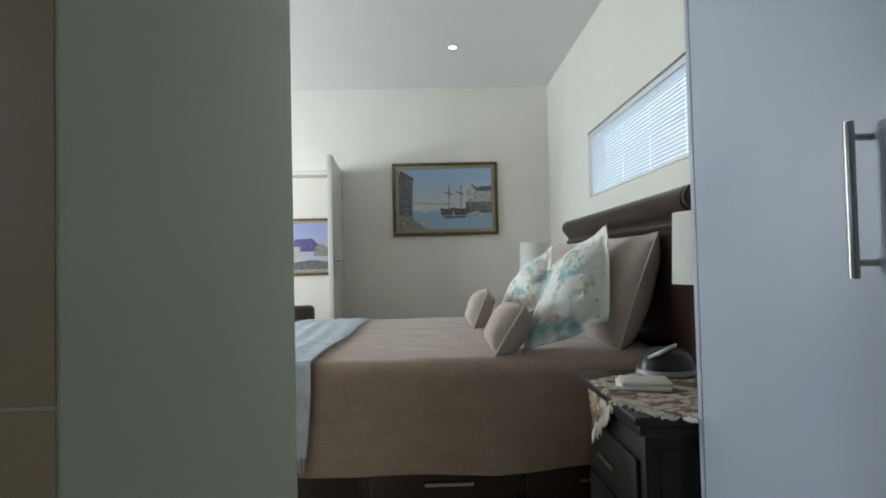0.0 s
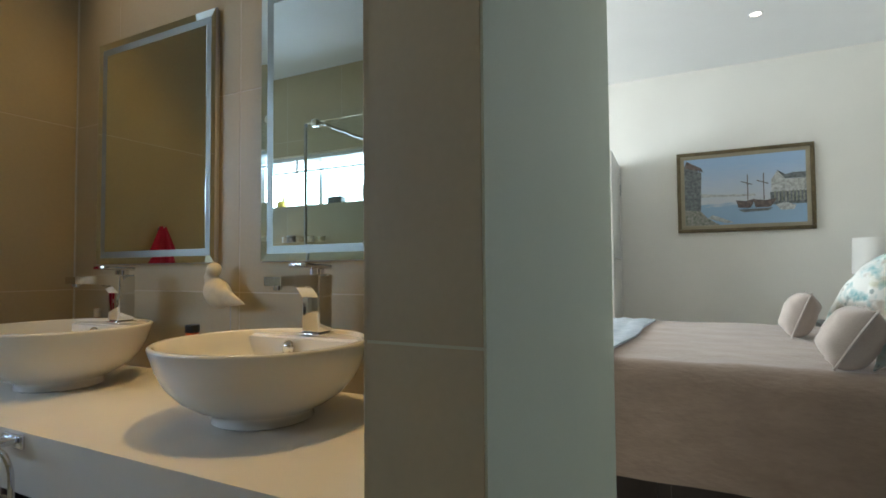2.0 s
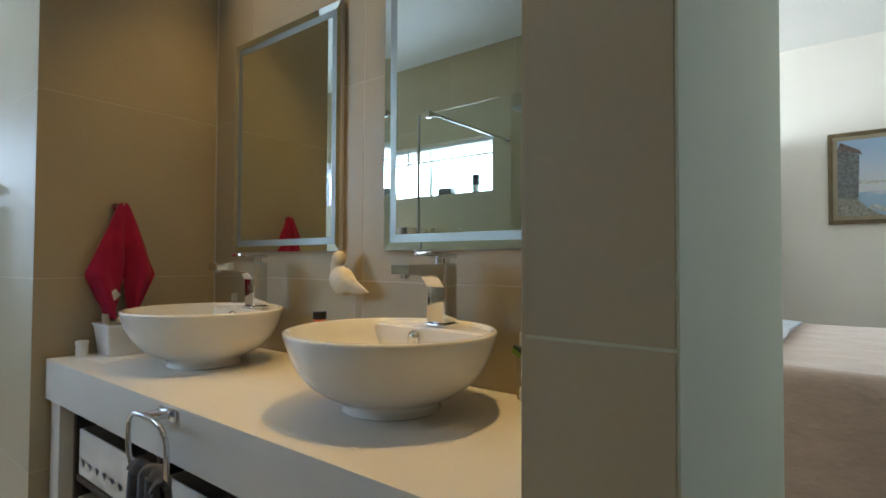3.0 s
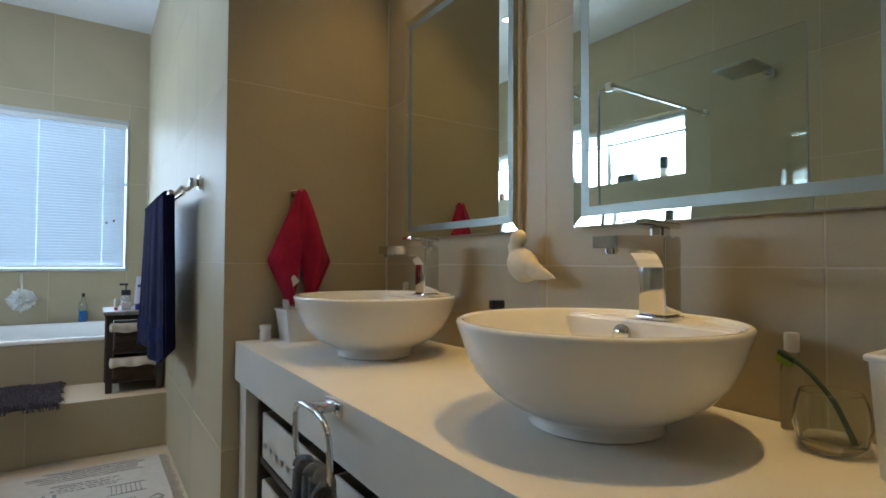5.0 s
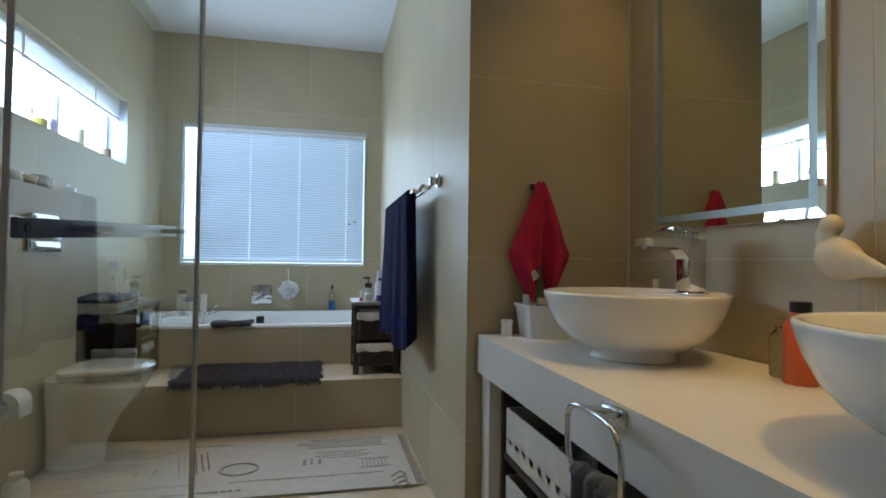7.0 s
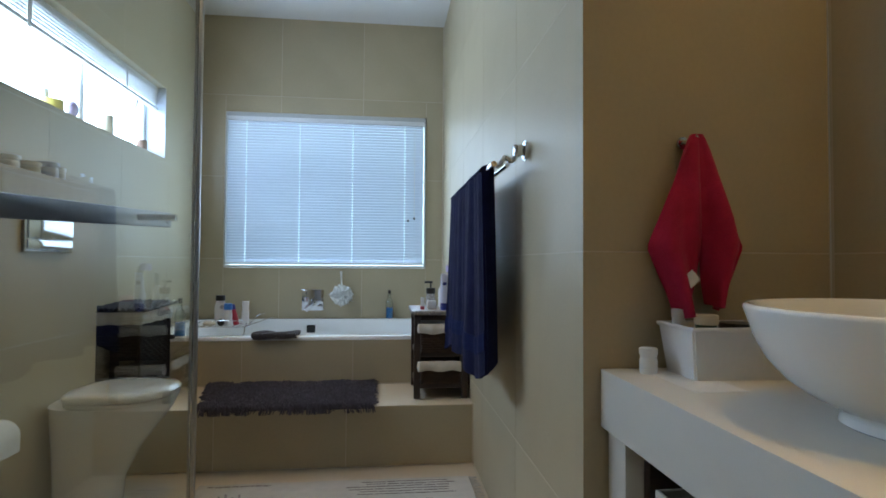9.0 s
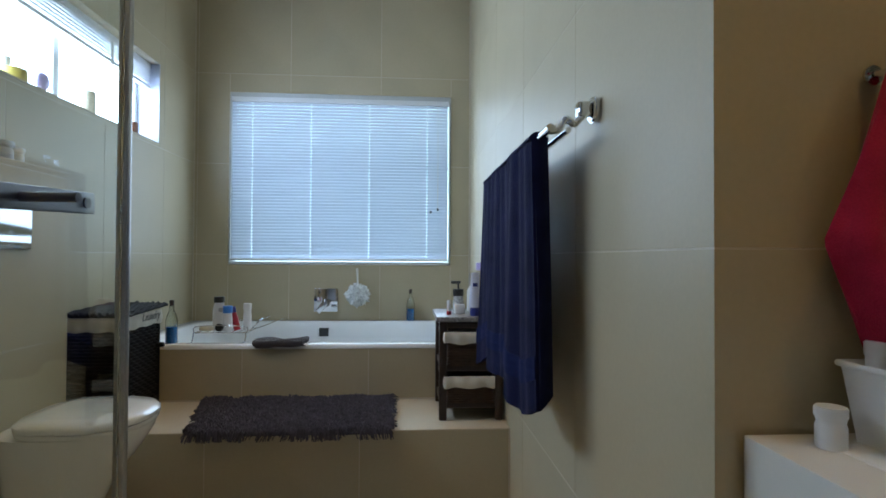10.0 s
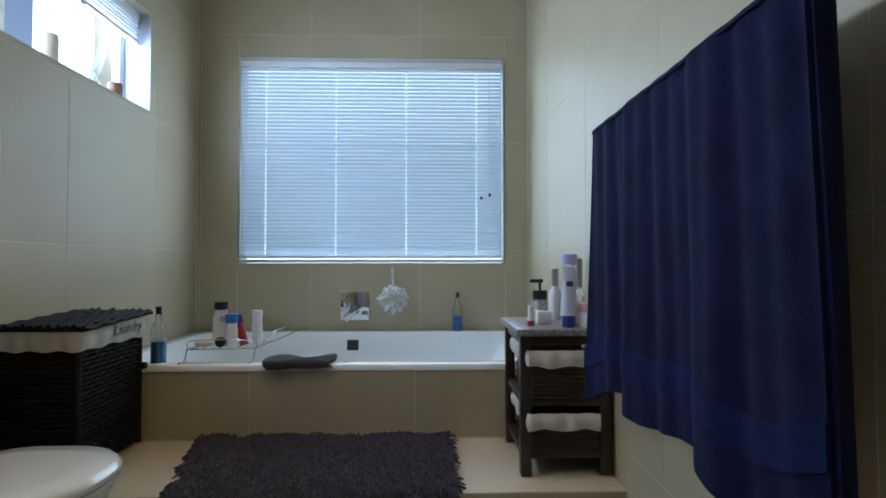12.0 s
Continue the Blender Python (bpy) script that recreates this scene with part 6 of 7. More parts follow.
def slumped_cushion(label, a, b, c, e, d, group):
    """A flanged cushion slumped between four corners: a and b below, c and e above, with thickness d."""
    a, b, c, e = (Vector(p) for p in (a, b, c, e))
    nor = ((b - a).cross(c - b) + (c - e).cross(e - a)).normalized()
    t = thing("floral_cushion", tuple((a + b) / 2), label, "cushion", group)

    def at(u, v):
        return (a * (1 - u) + b * u) * (1 - v) + (e * (1 - u) + c * u) * v

    def side(sign):
        def f(u, v):
            p, q = abs(2 * u - 1), abs(2 * v - 1)
            edge = max(p, q)
            fill = max(0.0, (1 - (p / 0.88) ** 2.2) * (1 - (q / 0.88) ** 2.2)) ** 0.6 if edge < 0.88 else 0.0
            sag = 0.010 * math.sin(u * 9 + v * 4) * (edge > 0.5) + 0.008 * noise.noise(Vector((u * 4, v * 4, d * 30)))
            return at(u, v) + nor * (sign * (d / 2 * fill + 0.002) + sag)
        return f
    own = bmesh.new()
    bm_sheet(side(1), 34, 34, bm=own)
    bm_sheet(side(-1), 34, 34, bm=own)
    part("cover", own, M_FLORAL, t, smooth=70)
    part("flange_hem", bm_tube([Vector(side(0)(u, v)) for u, v in [(k / 12, 0) for k in range(12)] + [(1, k / 12) for k in range(12)] + [(1 - k / 12, 1) for k in range(12)] + [(0, 1 - k / 12) for k in range(12)]], 0.004, 8, closed=True), M_FLORAL, t)


def prop(x, y, z, yaw, lean, roll=0.0):
    """A pillow standing on its edge: it faces along yaw and leans back by lean degrees; roll turns it in its own plane."""
    return pose(x, y, z, 0, 0, yaw) @ pose(0, 0, 0, 90 - lean, 0, 0) @ pose(0, 0, 0, 0, 0, roll)


cushion("bed_pillow", "taupe linen pillow leaning on the headboard", 0.62, 0.56, 0.25, prop(0.975, 2.55, 0.930, -89, 20), M_TAUPE, M_PIPING, "taupe pillows")
cushion("bed_pillow", "taupe linen pillow leaning on the headboard", 0.62, 0.56, 0.24, prop(0.955, 3.40, 0.930, -84, 16), M_TAUPE, M_PIPING, "taupe pillows")
slumped_cushion("white cushion with teal flowers slumped against a pillow", (0.480, 2.26, 0.688), (0.842, 2.22, 0.820), (0.885, 2.33, 1.232), (0.700, 2.62, 1.060), 0.17, "floral cushions")
slumped_cushion("white cushion with teal flowers slumped against a pillow", (0.490, 3.36, 0.690), (0.735, 3.08, 0.800), (0.810, 3.08, 1.172), (0.650, 3.42, 1.000), 0.15, "floral cushions")
cushion("scatter_cushion", "small taupe piped cushion lying against the others", 0.24, 0.24, 0.17, prop(0.425, 2.30, 0.795, -93, 32, 0), M_TAUPE, M_PIPING, "scatter cushions", 0.12)
cushion("scatter_cushion", "small taupe piped cushion lying against the others", 0.23, 0.24, 0.15, prop(0.385, 3.22, 0.800, -92, 22, 0), M_TAUPE, M_PIPING, "scatter cushions", 0.12)


def nightstand(y0, y1, group):
    x0, x1, zt = 0.630, 1.085, 0.660
    n = thing("nightstand", ((x0 + x1) / 2, (y0 + y1) / 2, 0.0), "black-stained wooden nightstand with drawers beside the bed", "nightstand", group)
    part("tabletop", bm_box(x0, x1, y0, y1, zt - 0.024, zt, 0.005), M_EBONY, n)
    part("cornice", bm_box(x0 + 0.018, x1, y0 + 0.018, y1 - 0.018, zt - 0.060, zt - 0.0245, 0.008), M_EBONY, n)
    part("body", bm_box(x0 + 0.040, x1, y0 + 0.040, y1 - 0.040, 0.06, zt - 0.0605, 0.004), M_EBONY, n)
    part("plinth", bm_box(x0 + 0.030, x1, y0 + 0.030, y1 - 0.030, 0.0, 0.0595, 0.004), M_EBONY, n)
    for za, zb in ((0.345, 0.520), (0.085, 0.330)):
        d = part("drawer", bm_box(x0 + 0.026, x0 + 0.0395, y0 + 0.075, y1 - 0.075, za, zb, 0.004), M_EBONY, n)
        part("drawer_pull", bm_box(x0 + 0.008, x0 + 0.016, (y0 + y1) / 2 - 0.07, (y0 + y1) / 2 + 0.07, (za + zb) / 2 - 0.005, (za + zb) / 2 + 0.005, 0.002), M_STEEL, d)
        for s in (-0.065, 0.065):
            part("pull_post", bm_cyl((x0 + 0.0258, (y0 + y1) / 2 + s, (za + zb) / 2), (x0 + 0.012, (y0 + y1) / 2 + s, (za + zb) / 2), 0.004), M_STEEL, d)
    part("side_panel", bm_box(x0 + 0.08, x1 - 0.05, y0 + 0.036, y0 + 0.0395, 0.10, zt - 0.10, 0.001), M_EBONY, n)


nightstand(1.395, 1.995, "nightstands")
nightstand(4.02, 4.62, "nightstands")


def table_lamp(x, y, group):
    z = 0.665
    l = thing("table_lamp", (x, y, z), "table lamp with a white drum shade and dark stem", "lamp", group)
    part("foot", bm_lathe([(0, 0), (0.075, 0), (0.075, 0.012), (0.03, 0.022), (0, 0.022)], (x, y, z), 32), M_BLACK, l)
    part("stem", bm_lathe([(0, 0.0225), (0.018, 0.0225), (0.026, 0.10), (0.032, 0.20), (0.022, 0.26), (0.012, 0.31), (0.010, 0.36), (0, 0.36)], (x, y, z), 24), M_BLACK, l, smooth=60)
    own = bm_lathe([(0.135, 0.330), (0.128, 0.565), (0.125, 0.565), (0.132, 0.330), (0.135, 0.330)], (x, y, z), 40)
    part("shade", own, M_THROUGHSHADE, l, "white drum shade", smooth=60)
    for k in range(3):
        a = 2 * math.pi * k / 3
        part("shade_spoke", bm_cyl((x, y, z + 0.35), (x + 0.131 * math.cos(a), y + 0.131 * math.sin(a), z + 0.35), 0.002, seg=6), M_STEEL, l)


table_lamp(1.03, 1.70, "table lamps")
table_lamp(0.950, 4.30, "table lamps")


def runner():
    z = 0.6615
    r = thing("table_runner", (0.88, 1.66, z), "brown and cream woven table cloth with a cream fringe", "cloth")
    c, s = math.cos(radians(27)), math.sin(radians(27))

    def f(u, v):
        a, b = (u - 0.5) * 0.58, (v - 0.5) * 0.46
        x, y = 0.90 + a * c - b * s, 1.70 + a * s + b * c
        over = max(0, 0.640 - x)
        zz = z + 0.002 + 0.001 * math.sin(u * 20)
        if over > 0:
            return (0.636 - 0.004, y, zz - over * 1.5)
        return (x, y, zz)
    part("cloth", bm_sheet(f, 40, 40, 0.003), M_TAPESTRY, r, smooth=60)
    own = bmesh.new()
    rnd = random.Random(9)
    edge = [(k / 30, 0.0) for k in range(31)] + [(0.0, k / 30) for k in range(31)]
    for u, v in edge:
        p = Vector(f(u, v))
        out = (Vector((-c, -s, 0)) if u == 0.0 and v > 0 else Vector((s, -c, 0)))
        hang = p.x < 0.642
        L = rnd.uniform(0.035, 0.05)
        d = Vector((-0.003, -0.004, -L)) if hang else out * L
        q = p + d + Vector((rnd.uniform(-0.006, 0.006), rnd.uniform(-0.006, 0.006), 0.002))
        bm_tube([p, (p + q) / 2 + Vector((rnd.uniform(-0.003, 0.003),) * 3), q], [0.004, 0.005, 0.0035], 6, bm=own)
    part("fringe", own, M_LINER, r, "cream knotted fringe")
    for k, (dx, w, h, m_) in enumerate(((0.0, 0.165, 0.125, M_PAPER), (0.008, 0.15, 0.115, M_LINER))):
        bk = bm_box(-w / 2, w / 2, -h / 2, h / 2, 0, 0.011, 0.001)
        bk.transform(Matrix.Translation((0.775 + dx, 1.705, 0.6665 + 0.0115 * k)) @ pose(0, 0, 0, 0, 0, -18 + 6 * k))
        b = solid("small_book", bk, m_, (0.775 + dx, 1.705, 0.6665 + 0.0115 * k), ("slim pale booklet lying on the table cloth", "cream greeting card lying on the booklet")[k], "book")
    cl = thing("clock_radio", (0.930, 1.875, 0.666), "black clock radio with a silver rim on the nightstand", "radio")
    part("rim", bm_lathe([(0, 0), (0.098, 0), (0.106, 0.008), (0.104, 0.022), (0, 0.022)], (0.930, 1.875, 0.666), 40, sy=0.75), M_GREYPL, cl)
    part("case", bm_lathe([(0, 0.0225), (0.100, 0.0225), (0.094, 0.050), (0.078, 0.078), (0.05, 0.094), (0, 0.098)], (0.930, 1.875, 0.666), 40, sy=0.75), M_BLACK, cl, smooth=60)
    pn = bm_box(-0.028, 0.028, -0.055, 0.055, 0, 0.010, 0.003)
    pn.transform(Matrix.Translation((0.905, 1.840, 0.750)) @ pose(0, 0, 0, 12, -22, -60))
    part("keypad", pn, M_GREYPL, cl)


runner()


def framed_painting(name, label, x0, x1, z0, z1, y, band, frame_m, canvas):
    p = thing(name, ((x0 + x1) / 2, y, z0), label, "painting")
    d = 0.035
    for a in ((x0, x1, z0, z0 + band), (x0, x1, z1 - band, z1)):
        part("frame_side", bm_box(a[0], a[1], y - d, y, a[2], a[3], 0.006), frame_m, p)
    for a in ((x0, x0 + band), (x1 - band, x1)):
        part("frame_side", bm_box(a[0], a[1], y - d, y, z0 + band, z1 - band, 0.006), frame_m, p)
    i, s = band, 0.030
    for a in ((x0 + i, x1 - i, z0 + i, z0 + i + s), (x0 + i, x1 - i, z1 - i - s, z1 - i), (x0 + i, x0 + i + s, z0 + i + s, z1 - i - s), (x1 - i - s, x1 - i, z0 + i + s, z1 - i - s)):
        part("slip", bm_box(a[0], a[1], y - d + 0.010, y - 0.004, a[2], a[3], 0.002), M_LINENSLIP, p)
    j = i + s
    part("canvas", bm_box(x0 + j, x1 - j, y - d + 0.016, y - 0.004, z0 + j, z1 - j), canvas, p, smooth=0)
    return p, (x0 + j, x1 - j, z0 + j, z1 - j, y - d + 0.016)


def paint_mat(name, low, mid, high, split, contrast=0.5):
    """A painted canvas: colours run from low to high up the picture, broken up by brush marks."""
    m = mat(name, mid, 0.5, vary=0.1, scale=18, grain=160, bump=0.3)
    n, l = m.node_tree.nodes, m.node_tree.links
    b = n["Principled BSDF"]
    co = n.new("ShaderNodeTexCoord")
    sep = n.new("ShaderNodeSeparateXYZ")
    l.new(co.outputs["Generated"], sep.inputs[0])
    no = n.new("ShaderNodeTexNoise")
    no.inputs["Scale"].default_value, no.inputs["Detail"].default_value = 9, 5
    mp = n.new("ShaderNodeMapping")
    mp.inputs["Scale"].default_value = (1.0, 1.0, 3.5)
    l.new(co.outputs["Generated"], mp.inputs[0])
    l.new(mp.outputs[0], no.inputs["Vector"])
    ma = n.new("ShaderNodeMath")
    ma.operation = "MULTIPLY_ADD"
    l.new(no.outputs[0], ma.inputs[0])
    ma.inputs[1].default_value = 0.22
    l.new(sep.outputs["Z"], ma.inputs[2])
    cr = n.new("ShaderNodeValToRGB")
    e = cr.color_ramp.elements
    e[0].position, e[0].color = 0.10, (*low, 1)
    e[1].position, e[1].color = 1.05, (*high, 1)
    for pos, c in ((split, low), (split + 0.06, mid)):
        q = e.new(pos)
        q.color = (*c, 1)
    l.new(ma.outputs[0], cr.inputs[0])
    l.new(cr.outputs[0], b.inputs["Base Color"])
    return m


def flat(parent, name, pts, y, material, t=0.0015):
    own = bmesh.new()
    own.faces.new([own.verts.new((x, y, z)) for x, z in pts])
    ex = bmesh.ops.extrude_face_region(own, geom=own.faces[:])
    bmesh.ops.translate(own, verts=[v for v in ex["geom"] if isinstance(v, bmesh.types.BMVert)], vec=(0, t, 0))
    return part(name, own, material, parent, smooth=0)


P_DARK = mat("paint_dark", (0.045, 0.05, 0.055), 0.5, vary=0.4, scale=40, bump=0.3, two=(0.20, 0.22, 0.22))
P_BROWN = mat("paint_brown", (0.055, 0.042, 0.038), 0.5, vary=0.4, scale=40, bump=0.3, two=(0.20, 0.15, 0.13))
P_PALE = mat("paint_pale", (0.60, 0.60, 0.58), 0.5, vary=0.4, scale=40, bump=0.3, two=(0.24, 0.24, 0.22))
P_MOSS = mat("paint_moss", (0.10, 0.12, 0.08), 0.5, vary=0.5, scale=45, bump=0.3, two=(0.38, 0.36, 0.32))
P_PURPLE = mat("paint_purple", (0.14, 0.11, 0.30), 0.5, vary=0.3, scale=30, bump=0.3)
P_CREAM = mat("paint_cream", (0.58, 0.54, 0.42), 0.5, vary=0.3, scale=40, bump=0.3)
P_RED = mat("paint_red", (0.42, 0.06, 0.06), 0.5, vary=0.3, scale=40, bump=0.3)


def harbour():
    p, (x0, x1, z0, z1, y) = framed_painting("harbour_painting", "oil painting of a harbour with boats in a dull gilt frame", -0.267, 0.739, 1.344, 2.041, 5.033, 0.030, M_GILT, paint_mat("canvas_harbour", (0.27, 0.40, 0.54), (0.56, 0.57, 0.58), (0.33, 0.47, 0.66), 0.38))
    w, h = x1 - x0, z1 - z0

    def q(*pts):
        return [(x0 + w * a, z0 + h * b) for a, b in pts]
    yy = y - 0.0018
    flat(p, "painted_house", q((0.0, 0.12), (0.14, 0.22), (0.15, 0.80), (0.0, 0.90)), yy, P_DARK)
    flat(p, "painted_roof", q((0.0, 0.88), (0.17, 0.80), (0.15, 0.86), (0.02, 0.98)), yy - 0.0017, P_BROWN)
    flat(p, "painted_bank", q((0.0, 0.0), (0.30, 0.0), (0.20, 0.10), (0.14, 0.21), (0.0, 0.24)), yy - 0.0017, P_MOSS)
    flat(p, "painted_path", q((0.20, 0.10), (0.36, 0.02), (0.42, 0.03), (0.24, 0.15)), yy, P_PALE)
    flat(p, "painted_far_shore", q((0.14, 0.42), (0.34, 0.41), (0.60, 0.40), (0.60, 0.43), (0.34, 0.44), (0.14, 0.47)), yy, P_PALE)
    flat(p, "painted_cottage", q((0.73, 0.44), (0.73, 0.62), (0.78, 0.74), (0.84, 0.62), (0.84, 0.44)), yy, P_PALE)
    flat(p, "painted_cottage_roof", q((0.77, 0.76), (0.84, 0.62), (1.0, 0.62), (1.0, 0.70), (0.90, 0.70), (0.84, 0.68)), yy - 0.0017, P_DARK)
    flat(p, "painted_cottage_wall", q((0.841, 0.44), (0.841, 0.618), (1.0, 0.618), (1.0, 0.44)), yy, P_PALE)
    flat(p, "painted_quay", q((0.72, 0.26), (0.72, 0.44), (1.0, 0.44), (1.0, 0.26)), yy - 0.0002, P_DARK)
    for k in range(9):
        a = 0.75 + k * 0.028
        flat(p, "painted_fence_post", q((a, 0.30), (a, 0.45), (a + 0.014, 0.45), (a + 0.014, 0.30)), yy - 0.0019, P_MOSS)
    flat(p, "painted_boat", q((0.44, 0.35), (0.46, 0.24), (0.56, 0.23), (0.60, 0.36), (0.52, 0.33)), yy - 0.0036, P_BROWN)
    flat(p, "painted_boat", q((0.58, 0.35), (0.60, 0.23), (0.72, 0.23), (0.77, 0.35), (0.68, 0.33)), yy - 0.0036, P_BROWN)
    flat(p, "painted_dinghy", q((0.76, 0.26), (0.80, 0.18), (0.90, 0.18), (0.92, 0.24), (0.84, 0.29)), yy - 0.0036, P_PALE)
    for a, top in ((0.535, 0.72), (0.665, 0.72)):
        flat(p, "painted_mast", q((a, 0.34), (a, top), (a + 0.008, top), (a + 0.008, 0.34)), yy - 0.0017, P_BROWN)
        flat(p, "painted_spar", q((a - 0.05, 0.61), (a - 0.05, 0.625), (a + 0.04, 0.575), (a + 0.04, 0.56)), yy - 0.0034, P_BROWN)
    flat(p, "painted_reflection", q((0.46, 0.21), (0.50, 0.17), (0.70, 0.18), (0.74, 0.22)), yy, P_DARK)


harbour()


def town():
    p, (x0, x1, z0, z1, y) = framed_painting("town_painting", "bright painting of a street under a mountain in a gilt frame", -1.90, -0.95, 0.955, 1.735, 7.298, 0.035, M_GILT, paint_mat("canvas_town", (0.34, 0.32, 0.36), (0.46, 0.46, 0.52), (0.30, 0.34, 0.58), 0.22))
    w, h = x1 - x0, z1 - z0

    def q(*pts):
        return [(x0 + w * a, z0 + h * b) for a, b in pts]
    yy = y - 0.0018
    flat(p, "painted_mountain", q((0.0, 0.40), (0.05, 0.66), (0.34, 0.68), (0.48, 0.50), (0.70, 0.40)), yy, P_PURPLE)
    flat(p, "painted_trees", q((0.36, 0.30), (0.40, 0.52), (0.52, 0.56), (0.60, 0.46), (0.60, 0.30)), yy - 0.0017, P_MOSS)
    flat(p, "painted_building", q((0.60, 0.18), (0.60, 0.54), (0.74, 0.54), (0.74, 0.18)), yy - 0.0034, P_CREAM)
    flat(p, "painted_building", q((0.741, 0.15), (0.741, 0.70), (0.98, 0.72), (0.98, 0.15)), yy - 0.0034, P_CREAM)
    flat(p, "painted_building", q((0.02, 0.15), (0.02, 0.50), (0.14, 0.50), (0.14, 0.15)), yy - 0.0034, P_PALE)
    flat(p, "painted_awning", q((0.72, 0.34), (0.76, 0.42), (0.98, 0.42), (0.98, 0.34)), yy - 0.0051, P_RED)
    flat(p, "painted_crowd", q((0.0, 0.02), (0.0, 0.16), (0.30, 0.22), (0.60, 0.19), (0.98, 0.18), (0.98, 0.02)), yy - 0.0051, P_DARK)
    for a in (0.64, 0.69, 0.79, 0.86, 0.93):
        flat(p, "painted_window", q((a, 0.46), (a, 0.51), (a + 0.03, 0.51), (a + 0.03, 0.46)), yy - 0.0051, P_DARK)


town()


def bedroom_window():
    w = thing("window_3", (1.33, 2.9, 1.525), "", "", kind="structure")
    for a in ((2.002, 2.04, 1.527, 1.995), (3.728, 3.766, 1.527, 1.995), (2.04, 3.728, 1.965, 1.995), (2.04, 3.728, 1.527, 1.557)):
        part("window_frame", bm_box(1.315, 1.355, *a, bevel=0.003), M_ALU, w)
    pane = part("pane", bm_box(1.333, 1.337, 2.038, 3.730, 1.555, 1.967), M_GLASS, w, smooth=0)
    pane.visible_shadow = False


bedroom_window()
venetian_blind("bedroom_blind", "closed white venetian blind in the bedroom window", "y", 2.012, 3.756, 1.532, 1.990, 1.272, -70, (2.35, 2.75, 3.15, 3.55, 3.70), 0.0206, -1.0, cloth=M_SLATDIM)


def door():
    f = thing("door_frame", (-1.17, 5.03, 0.0), "white painted door frame", "door frame", kind="structure")
    part("jamb", bm_box(-0.7925, -0.740, 5.022, 5.19, 0.0, 1.995, 0.004), M_DOORPAINT, f)
    part("jamb", bm_box(-1.602, -1.560, 5.022, 5.19, 0.0, 1.995, 0.004), M_DOORPAINT, f)
    part("head", bm_box(-1.5595, -0.793, 5.022, 5.19, 1.950, 1.995, 0.004), M_DOORPAINT, f)
    d = thing("door_1", (-0.795, 5.02, 0.0), "white panel door standing open into the bedroom", "door")
    m = Matrix.Translation((-0.772, 5.015, 0)) @ pose(0, 0, 0, 0, 0, 4.0)

    def at(bm):
        bm.transform(m)
        return bm
    leaf = part("leaf", at(bm_box(-0.020, 0.020, -0.762, 0.0, 0.010, 1.985, 0.003)), M_DOORPAINT, d)
    for s in (-1, 1):
        part("lock_plate", at(bm_box(min(s * 0.0205, s * 0.024), max(s * 0.0205, s * 0.024), -0.735, -0.695, 0.96, 1.16, 0.001)), M_STEEL, d)
        part("door_handle", at(bm_tube(smooth_line([(s * 0.024, -0.715, 1.12), (s * 0.065, -0.715, 1.12), (s * 0.072, -0.70, 1.12), (s * 0.072, -0.60, 1.12)]), 0.008)), M_STEEL, d)
    for z in (0.25, 1.76):
        part("hinge", at(bm_box(0.0205, 0.030, -0.020, 0.010, z - 0.05, z + 0.05, 0.002)), M_STEEL, d)


door()


def armchair():
    a = thing("armchair", (-1.75, 6.3, 0.0), "brown leather armchair with a terracotta cushion", "armchair")
    part("seat", bm_box(-2.30, -1.50, 5.95, 6.65, 0.08, 0.42, 0.05), M_BROWNLEATHER, a)
    part("backrest", bm_box(-2.30, -2.08, 5.95, 6.65, 0.421, 0.88, 0.05), M_BROWNLEATHER, a)
    part("arm", bm_box(-2.07, -1.42, 5.80, 5.945, 0.08, 0.58, 0.05), M_BROWNLEATHER, a)
    part("arm", bm_box(-2.07, -1.42, 6.655, 6.80, 0.08, 0.58, 0.05), M_BROWNLEATHER, a)
    for x in (-2.22, -1.55):
        for y in (6.02, 6.58):
            part("foot", bm_cyl((x, y, 0), (x, y, 0.0805), 0.03), M_DARKWOOD, a)
    cushion("chair_cushion", "terracotta cushion on the armchair", 0.42, 0.42, 0.14, prop(-1.90, 6.3, 0.63, -90, 15), M_TERRA)


armchair()


def downlight(x, y, group="ceiling downlights"):
    d = thing("downlight", (x, y, H), "round white recessed ceiling downlight, lit", "downlight", group)
    part("trim_ring", bm_lathe([(0.030, -0.001), (0.046, -0.001), (0.046, -0.006), (0.040, -0.010), (0.032, -0.006), (0.030, -0.001)], (x, y, H), 32), M_WHITEPLASTIC, d)
    part("lens", bm_cyl((x, y, H - 0.004), (x, y, H - 0.0015), 0.030, seg=32), M_LAMPGLOW, d)


for dx, dy in ((0.297, 4.07), (-0.76, 0.92), (-1.66, 0.91), (-3.20, -0.50), (-0.85, -0.62), (-0.9, 2.2)):
    downlight(dx, dy)


# ---- tiles ----
TILE_MESH = {}


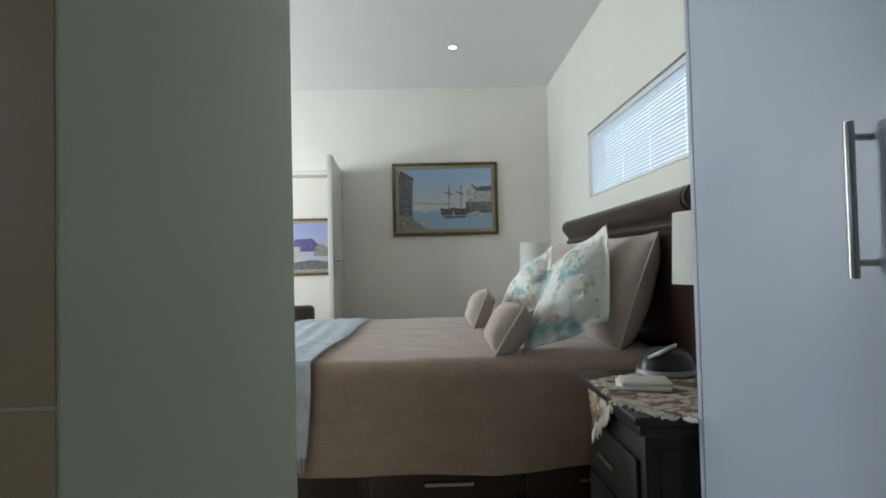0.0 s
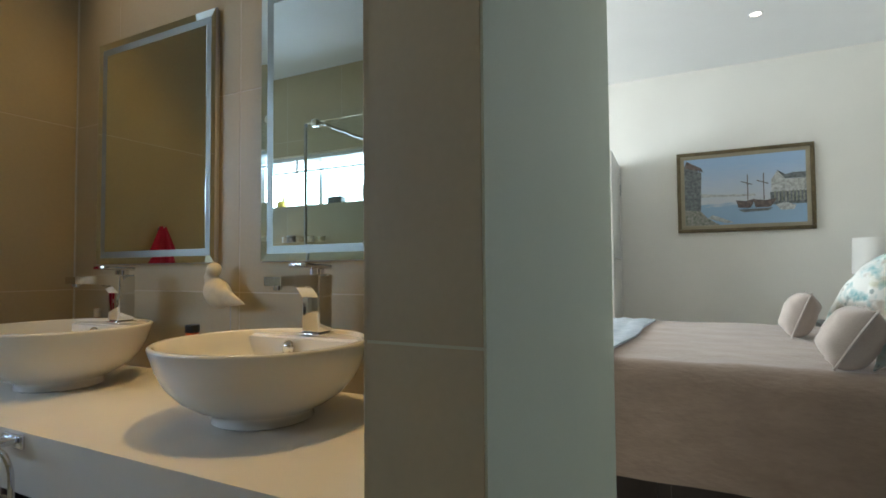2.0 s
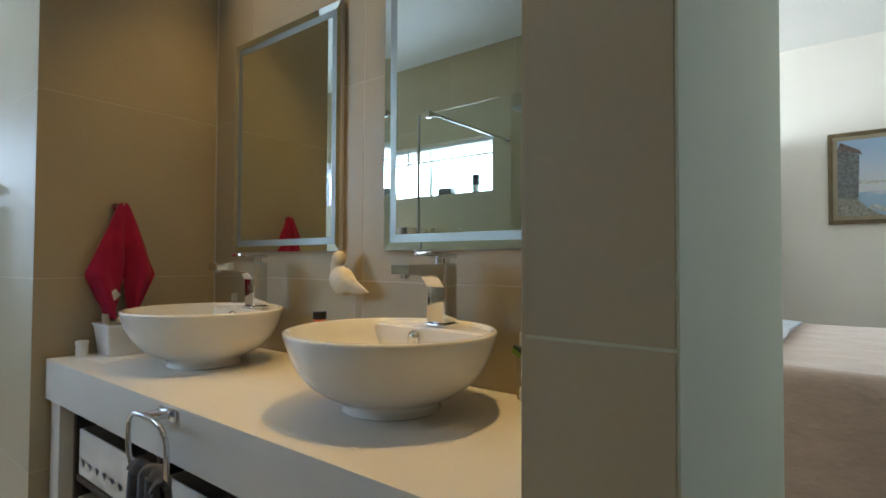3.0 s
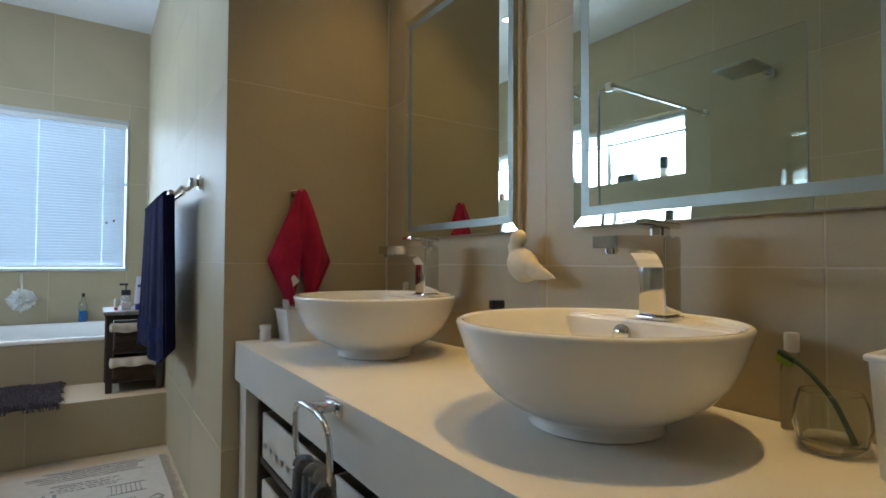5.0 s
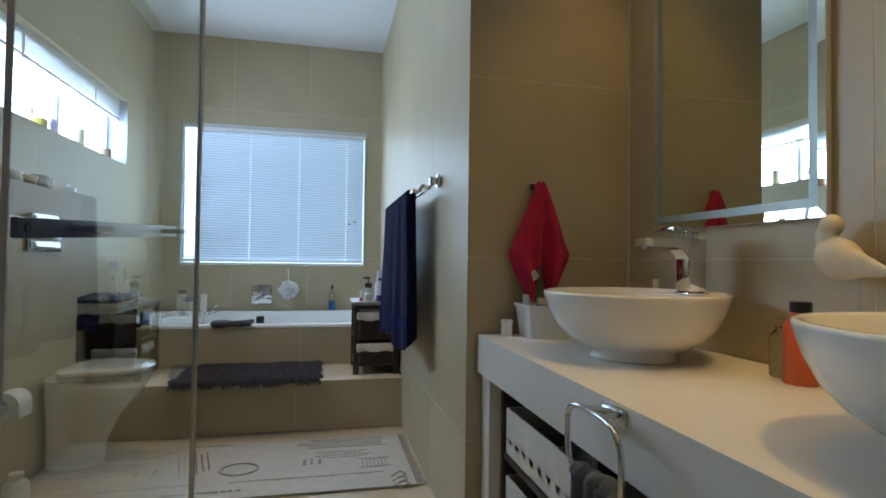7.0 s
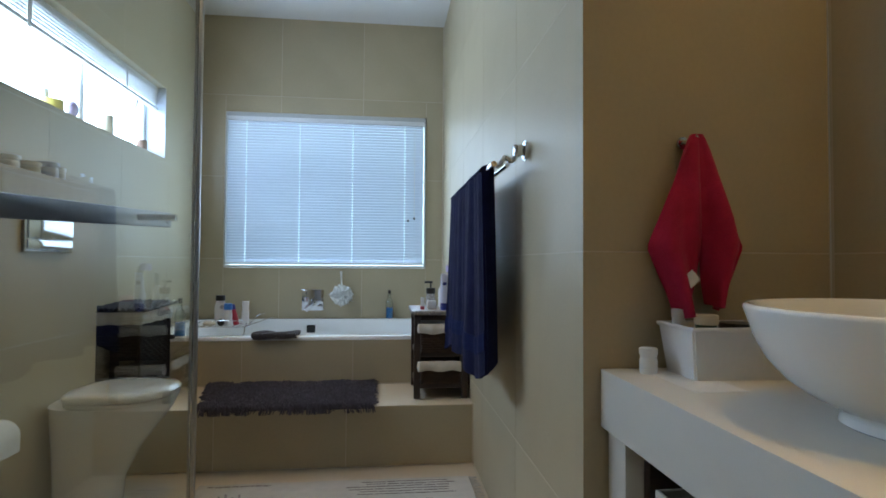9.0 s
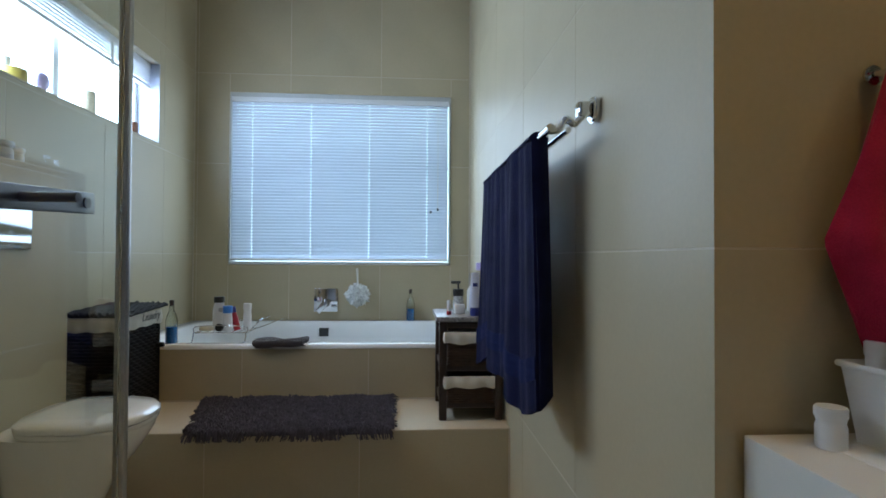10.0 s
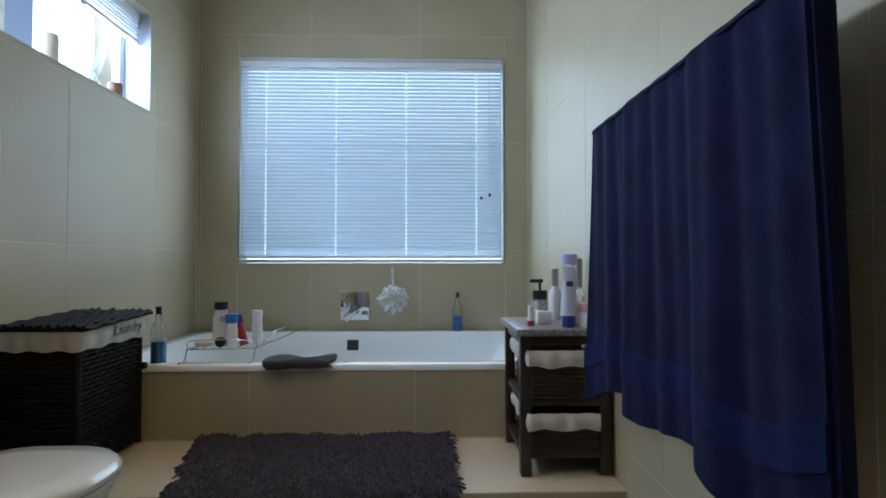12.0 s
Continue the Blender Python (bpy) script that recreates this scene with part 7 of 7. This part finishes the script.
def tile_piece(parent, material, axis, plane, out, a0, a1, z0, z1, t=0.0008):
    """One tile on an upright plane (axis x or y) or, with axis z, on a level one."""
    g = 0.0016
    w, h = round(a1 - a0 - 2 * g, 4), round(z1 - z0 - 2 * g, 4)
    if w < 0.008 or h < 0.008:
        return
    key = (axis, out, w, h, material.name)
    if key not in TILE_MESH:
        own = bmesh.new()
        b = 0.0005
        lo = [(-w / 2, -h / 2), (w / 2, -h / 2), (w / 2, h / 2), (-w / 2, h / 2)]
        hi = [(-w / 2 + b, -h / 2 + b), (w / 2 - b, -h / 2 + b), (w / 2 - b, h / 2 - b), (-w / 2 + b, h / 2 - b)]

        def place(p, q, d):
            return (out * d, p, q) if axis == "x" else (p, out * d, q) if axis == "y" else (p, q, d)
        r = [[own.verts.new(place(p, q, d)) for p, q in ring] for ring, d in ((lo, -0.004), (lo, t - b), (hi, t))]
        for m, n in zip(r, r[1:]):
            for k in range(4):
                own.faces.new((m[k], m[(k + 1) % 4], n[(k + 1) % 4], n[k]))
        own.faces.new(r[2])
        TILE_MESH[key] = mesh_of("tile", own, material, 0)
    ob = new("tile", TILE_MESH[key])
    ob.parent = parent
    mid = ((plane, (a0 + a1) / 2, (z0 + z1) / 2) if axis == "x" else ((a0 + a1) / 2, plane, (z0 + z1) / 2) if axis == "y" else ((a0 + a1) / 2, (z0 + z1) / 2, plane))
    ob.location = Vector(mid) - ORIGIN[parent]


def tiled(parent, material, axis, plane, out, a0, a1, z0, z1, start, zstart, size=0.6, hole=None):
    """A grid of tiles over a rectangle, cut at its edges and round a hole."""
    def cuts(lo, hi, s, extra):
        c = {lo, hi}
        k = math.ceil((lo - s) / size)
        while s + k * size < hi - 1e-6:
            if s + k * size > lo + 1e-6:
                c.add(s + k * size)
            k += 1
        return sorted(c)
    ac, zc = cuts(a0, a1, start, None), cuts(z0, z1, zstart, None)
    for p, q in zip(ac, ac[1:]):
        for r, s in zip(zc, zc[1:]):
            pieces = [(p, q, r, s)]
            if hole:
                h0, h1, k0, k1 = hole
                if p < h1 and q > h0 and r < k1 and s > k0:
                    pieces = [(p, min(q, h0), r, s), (max(p, h1), q, r, s), (max(p, h0), min(q, h1), r, min(s, k0)), (max(p, h0), min(q, h1), max(r, k1), s)]
            for a, b, c, d in pieces:
                if b - a > 0.01 and d - c > 0.01:
                    tile_piece(parent, material, axis, plane, out, a, b, c, d)


J = 0.985
tiled(wall_west, M_TILE, "x", -4.972, 1, -1.340, 0.480, 0.0, H, -0.122, J, hole=(-1.118, 0.352, 0.918, 2.062))
tiled(wall_south, M_TILE, "y", -1.344, 1, -4.966, 0.82, 0.0, H, -3.94, J, hole=(-4.48, -2.33, 1.600, 2.055))
tiled(wall_towel, M_TILE, "y", 0.484, -1, -4.966, -2.107, 0.0, H, -2.106, J)
tiled(wall_towel, M_TILE, "x", -2.109, 1, 0.481, 1.068, 0.0, H, 0.481, J)
tiled(wall_vanity, M_TILE, "y", 1.073, -1, -2.103, -0.362, 0.0, H, -1.255, J)
tiled(wall_part, M_TILE, "y", 0.448, -1, -0.3600, -0.2115, 0.0, H, -1.0, J - 0.016)
tiled(wall_part, M_TILE, "x", -0.357, -1, 0.445, 1.068, 0.0, H, 0.445, J)
tiled(wall_box, M_TILE, "y", -1.224, 1, -3.499, -2.452, 0.0, 1.281, -3.499, 0.66)
tiled(wall_box, M_TILE, "z", 1.282, 1, -3.499, -2.452, -1.339, -1.223, -3.499, -1.34)
tiled(wall_box, M_TILE, "x", -3.50, -1, -1.338, -1.223, 0.29, 1.281, -1.338, 0.66)
tiled(wall_box, M_TILE, "x", -2.45, 1, -1.338, -1.223, 0.0, 1.281, -1.338, 0.66)
tiled(platform, M_TILE, "x", -3.534, 1, -1.340, 0.480, 0.0, 0.2795, -0.122, 0.0)
tiled(platform, M_FLOORTILE, "z", 0.281, 1, -3.990, -3.531, -1.339, 0.479, -3.990, -0.722)
tiled(surround, M_TILE, "x", -3.994, 1, -1.340, 0.480, 0.286, 0.528, -0.122, 0.286)
tiled(floor, M_FLOORTILE, "z", -0.004, 1, -3.528, 0.82, -1.339, 0.479, -3.528, -0.722)
tiled(floor, M_FLOORTILE, "z", -0.004, 1, -2.104, -0.354, 0.479, 1.068, -3.528, 0.479)
tiled(floor, M_FLOORTILE, "z", -0.004, 1, -0.21, 0.82, 0.479, 1.069, -3.528, 0.479)
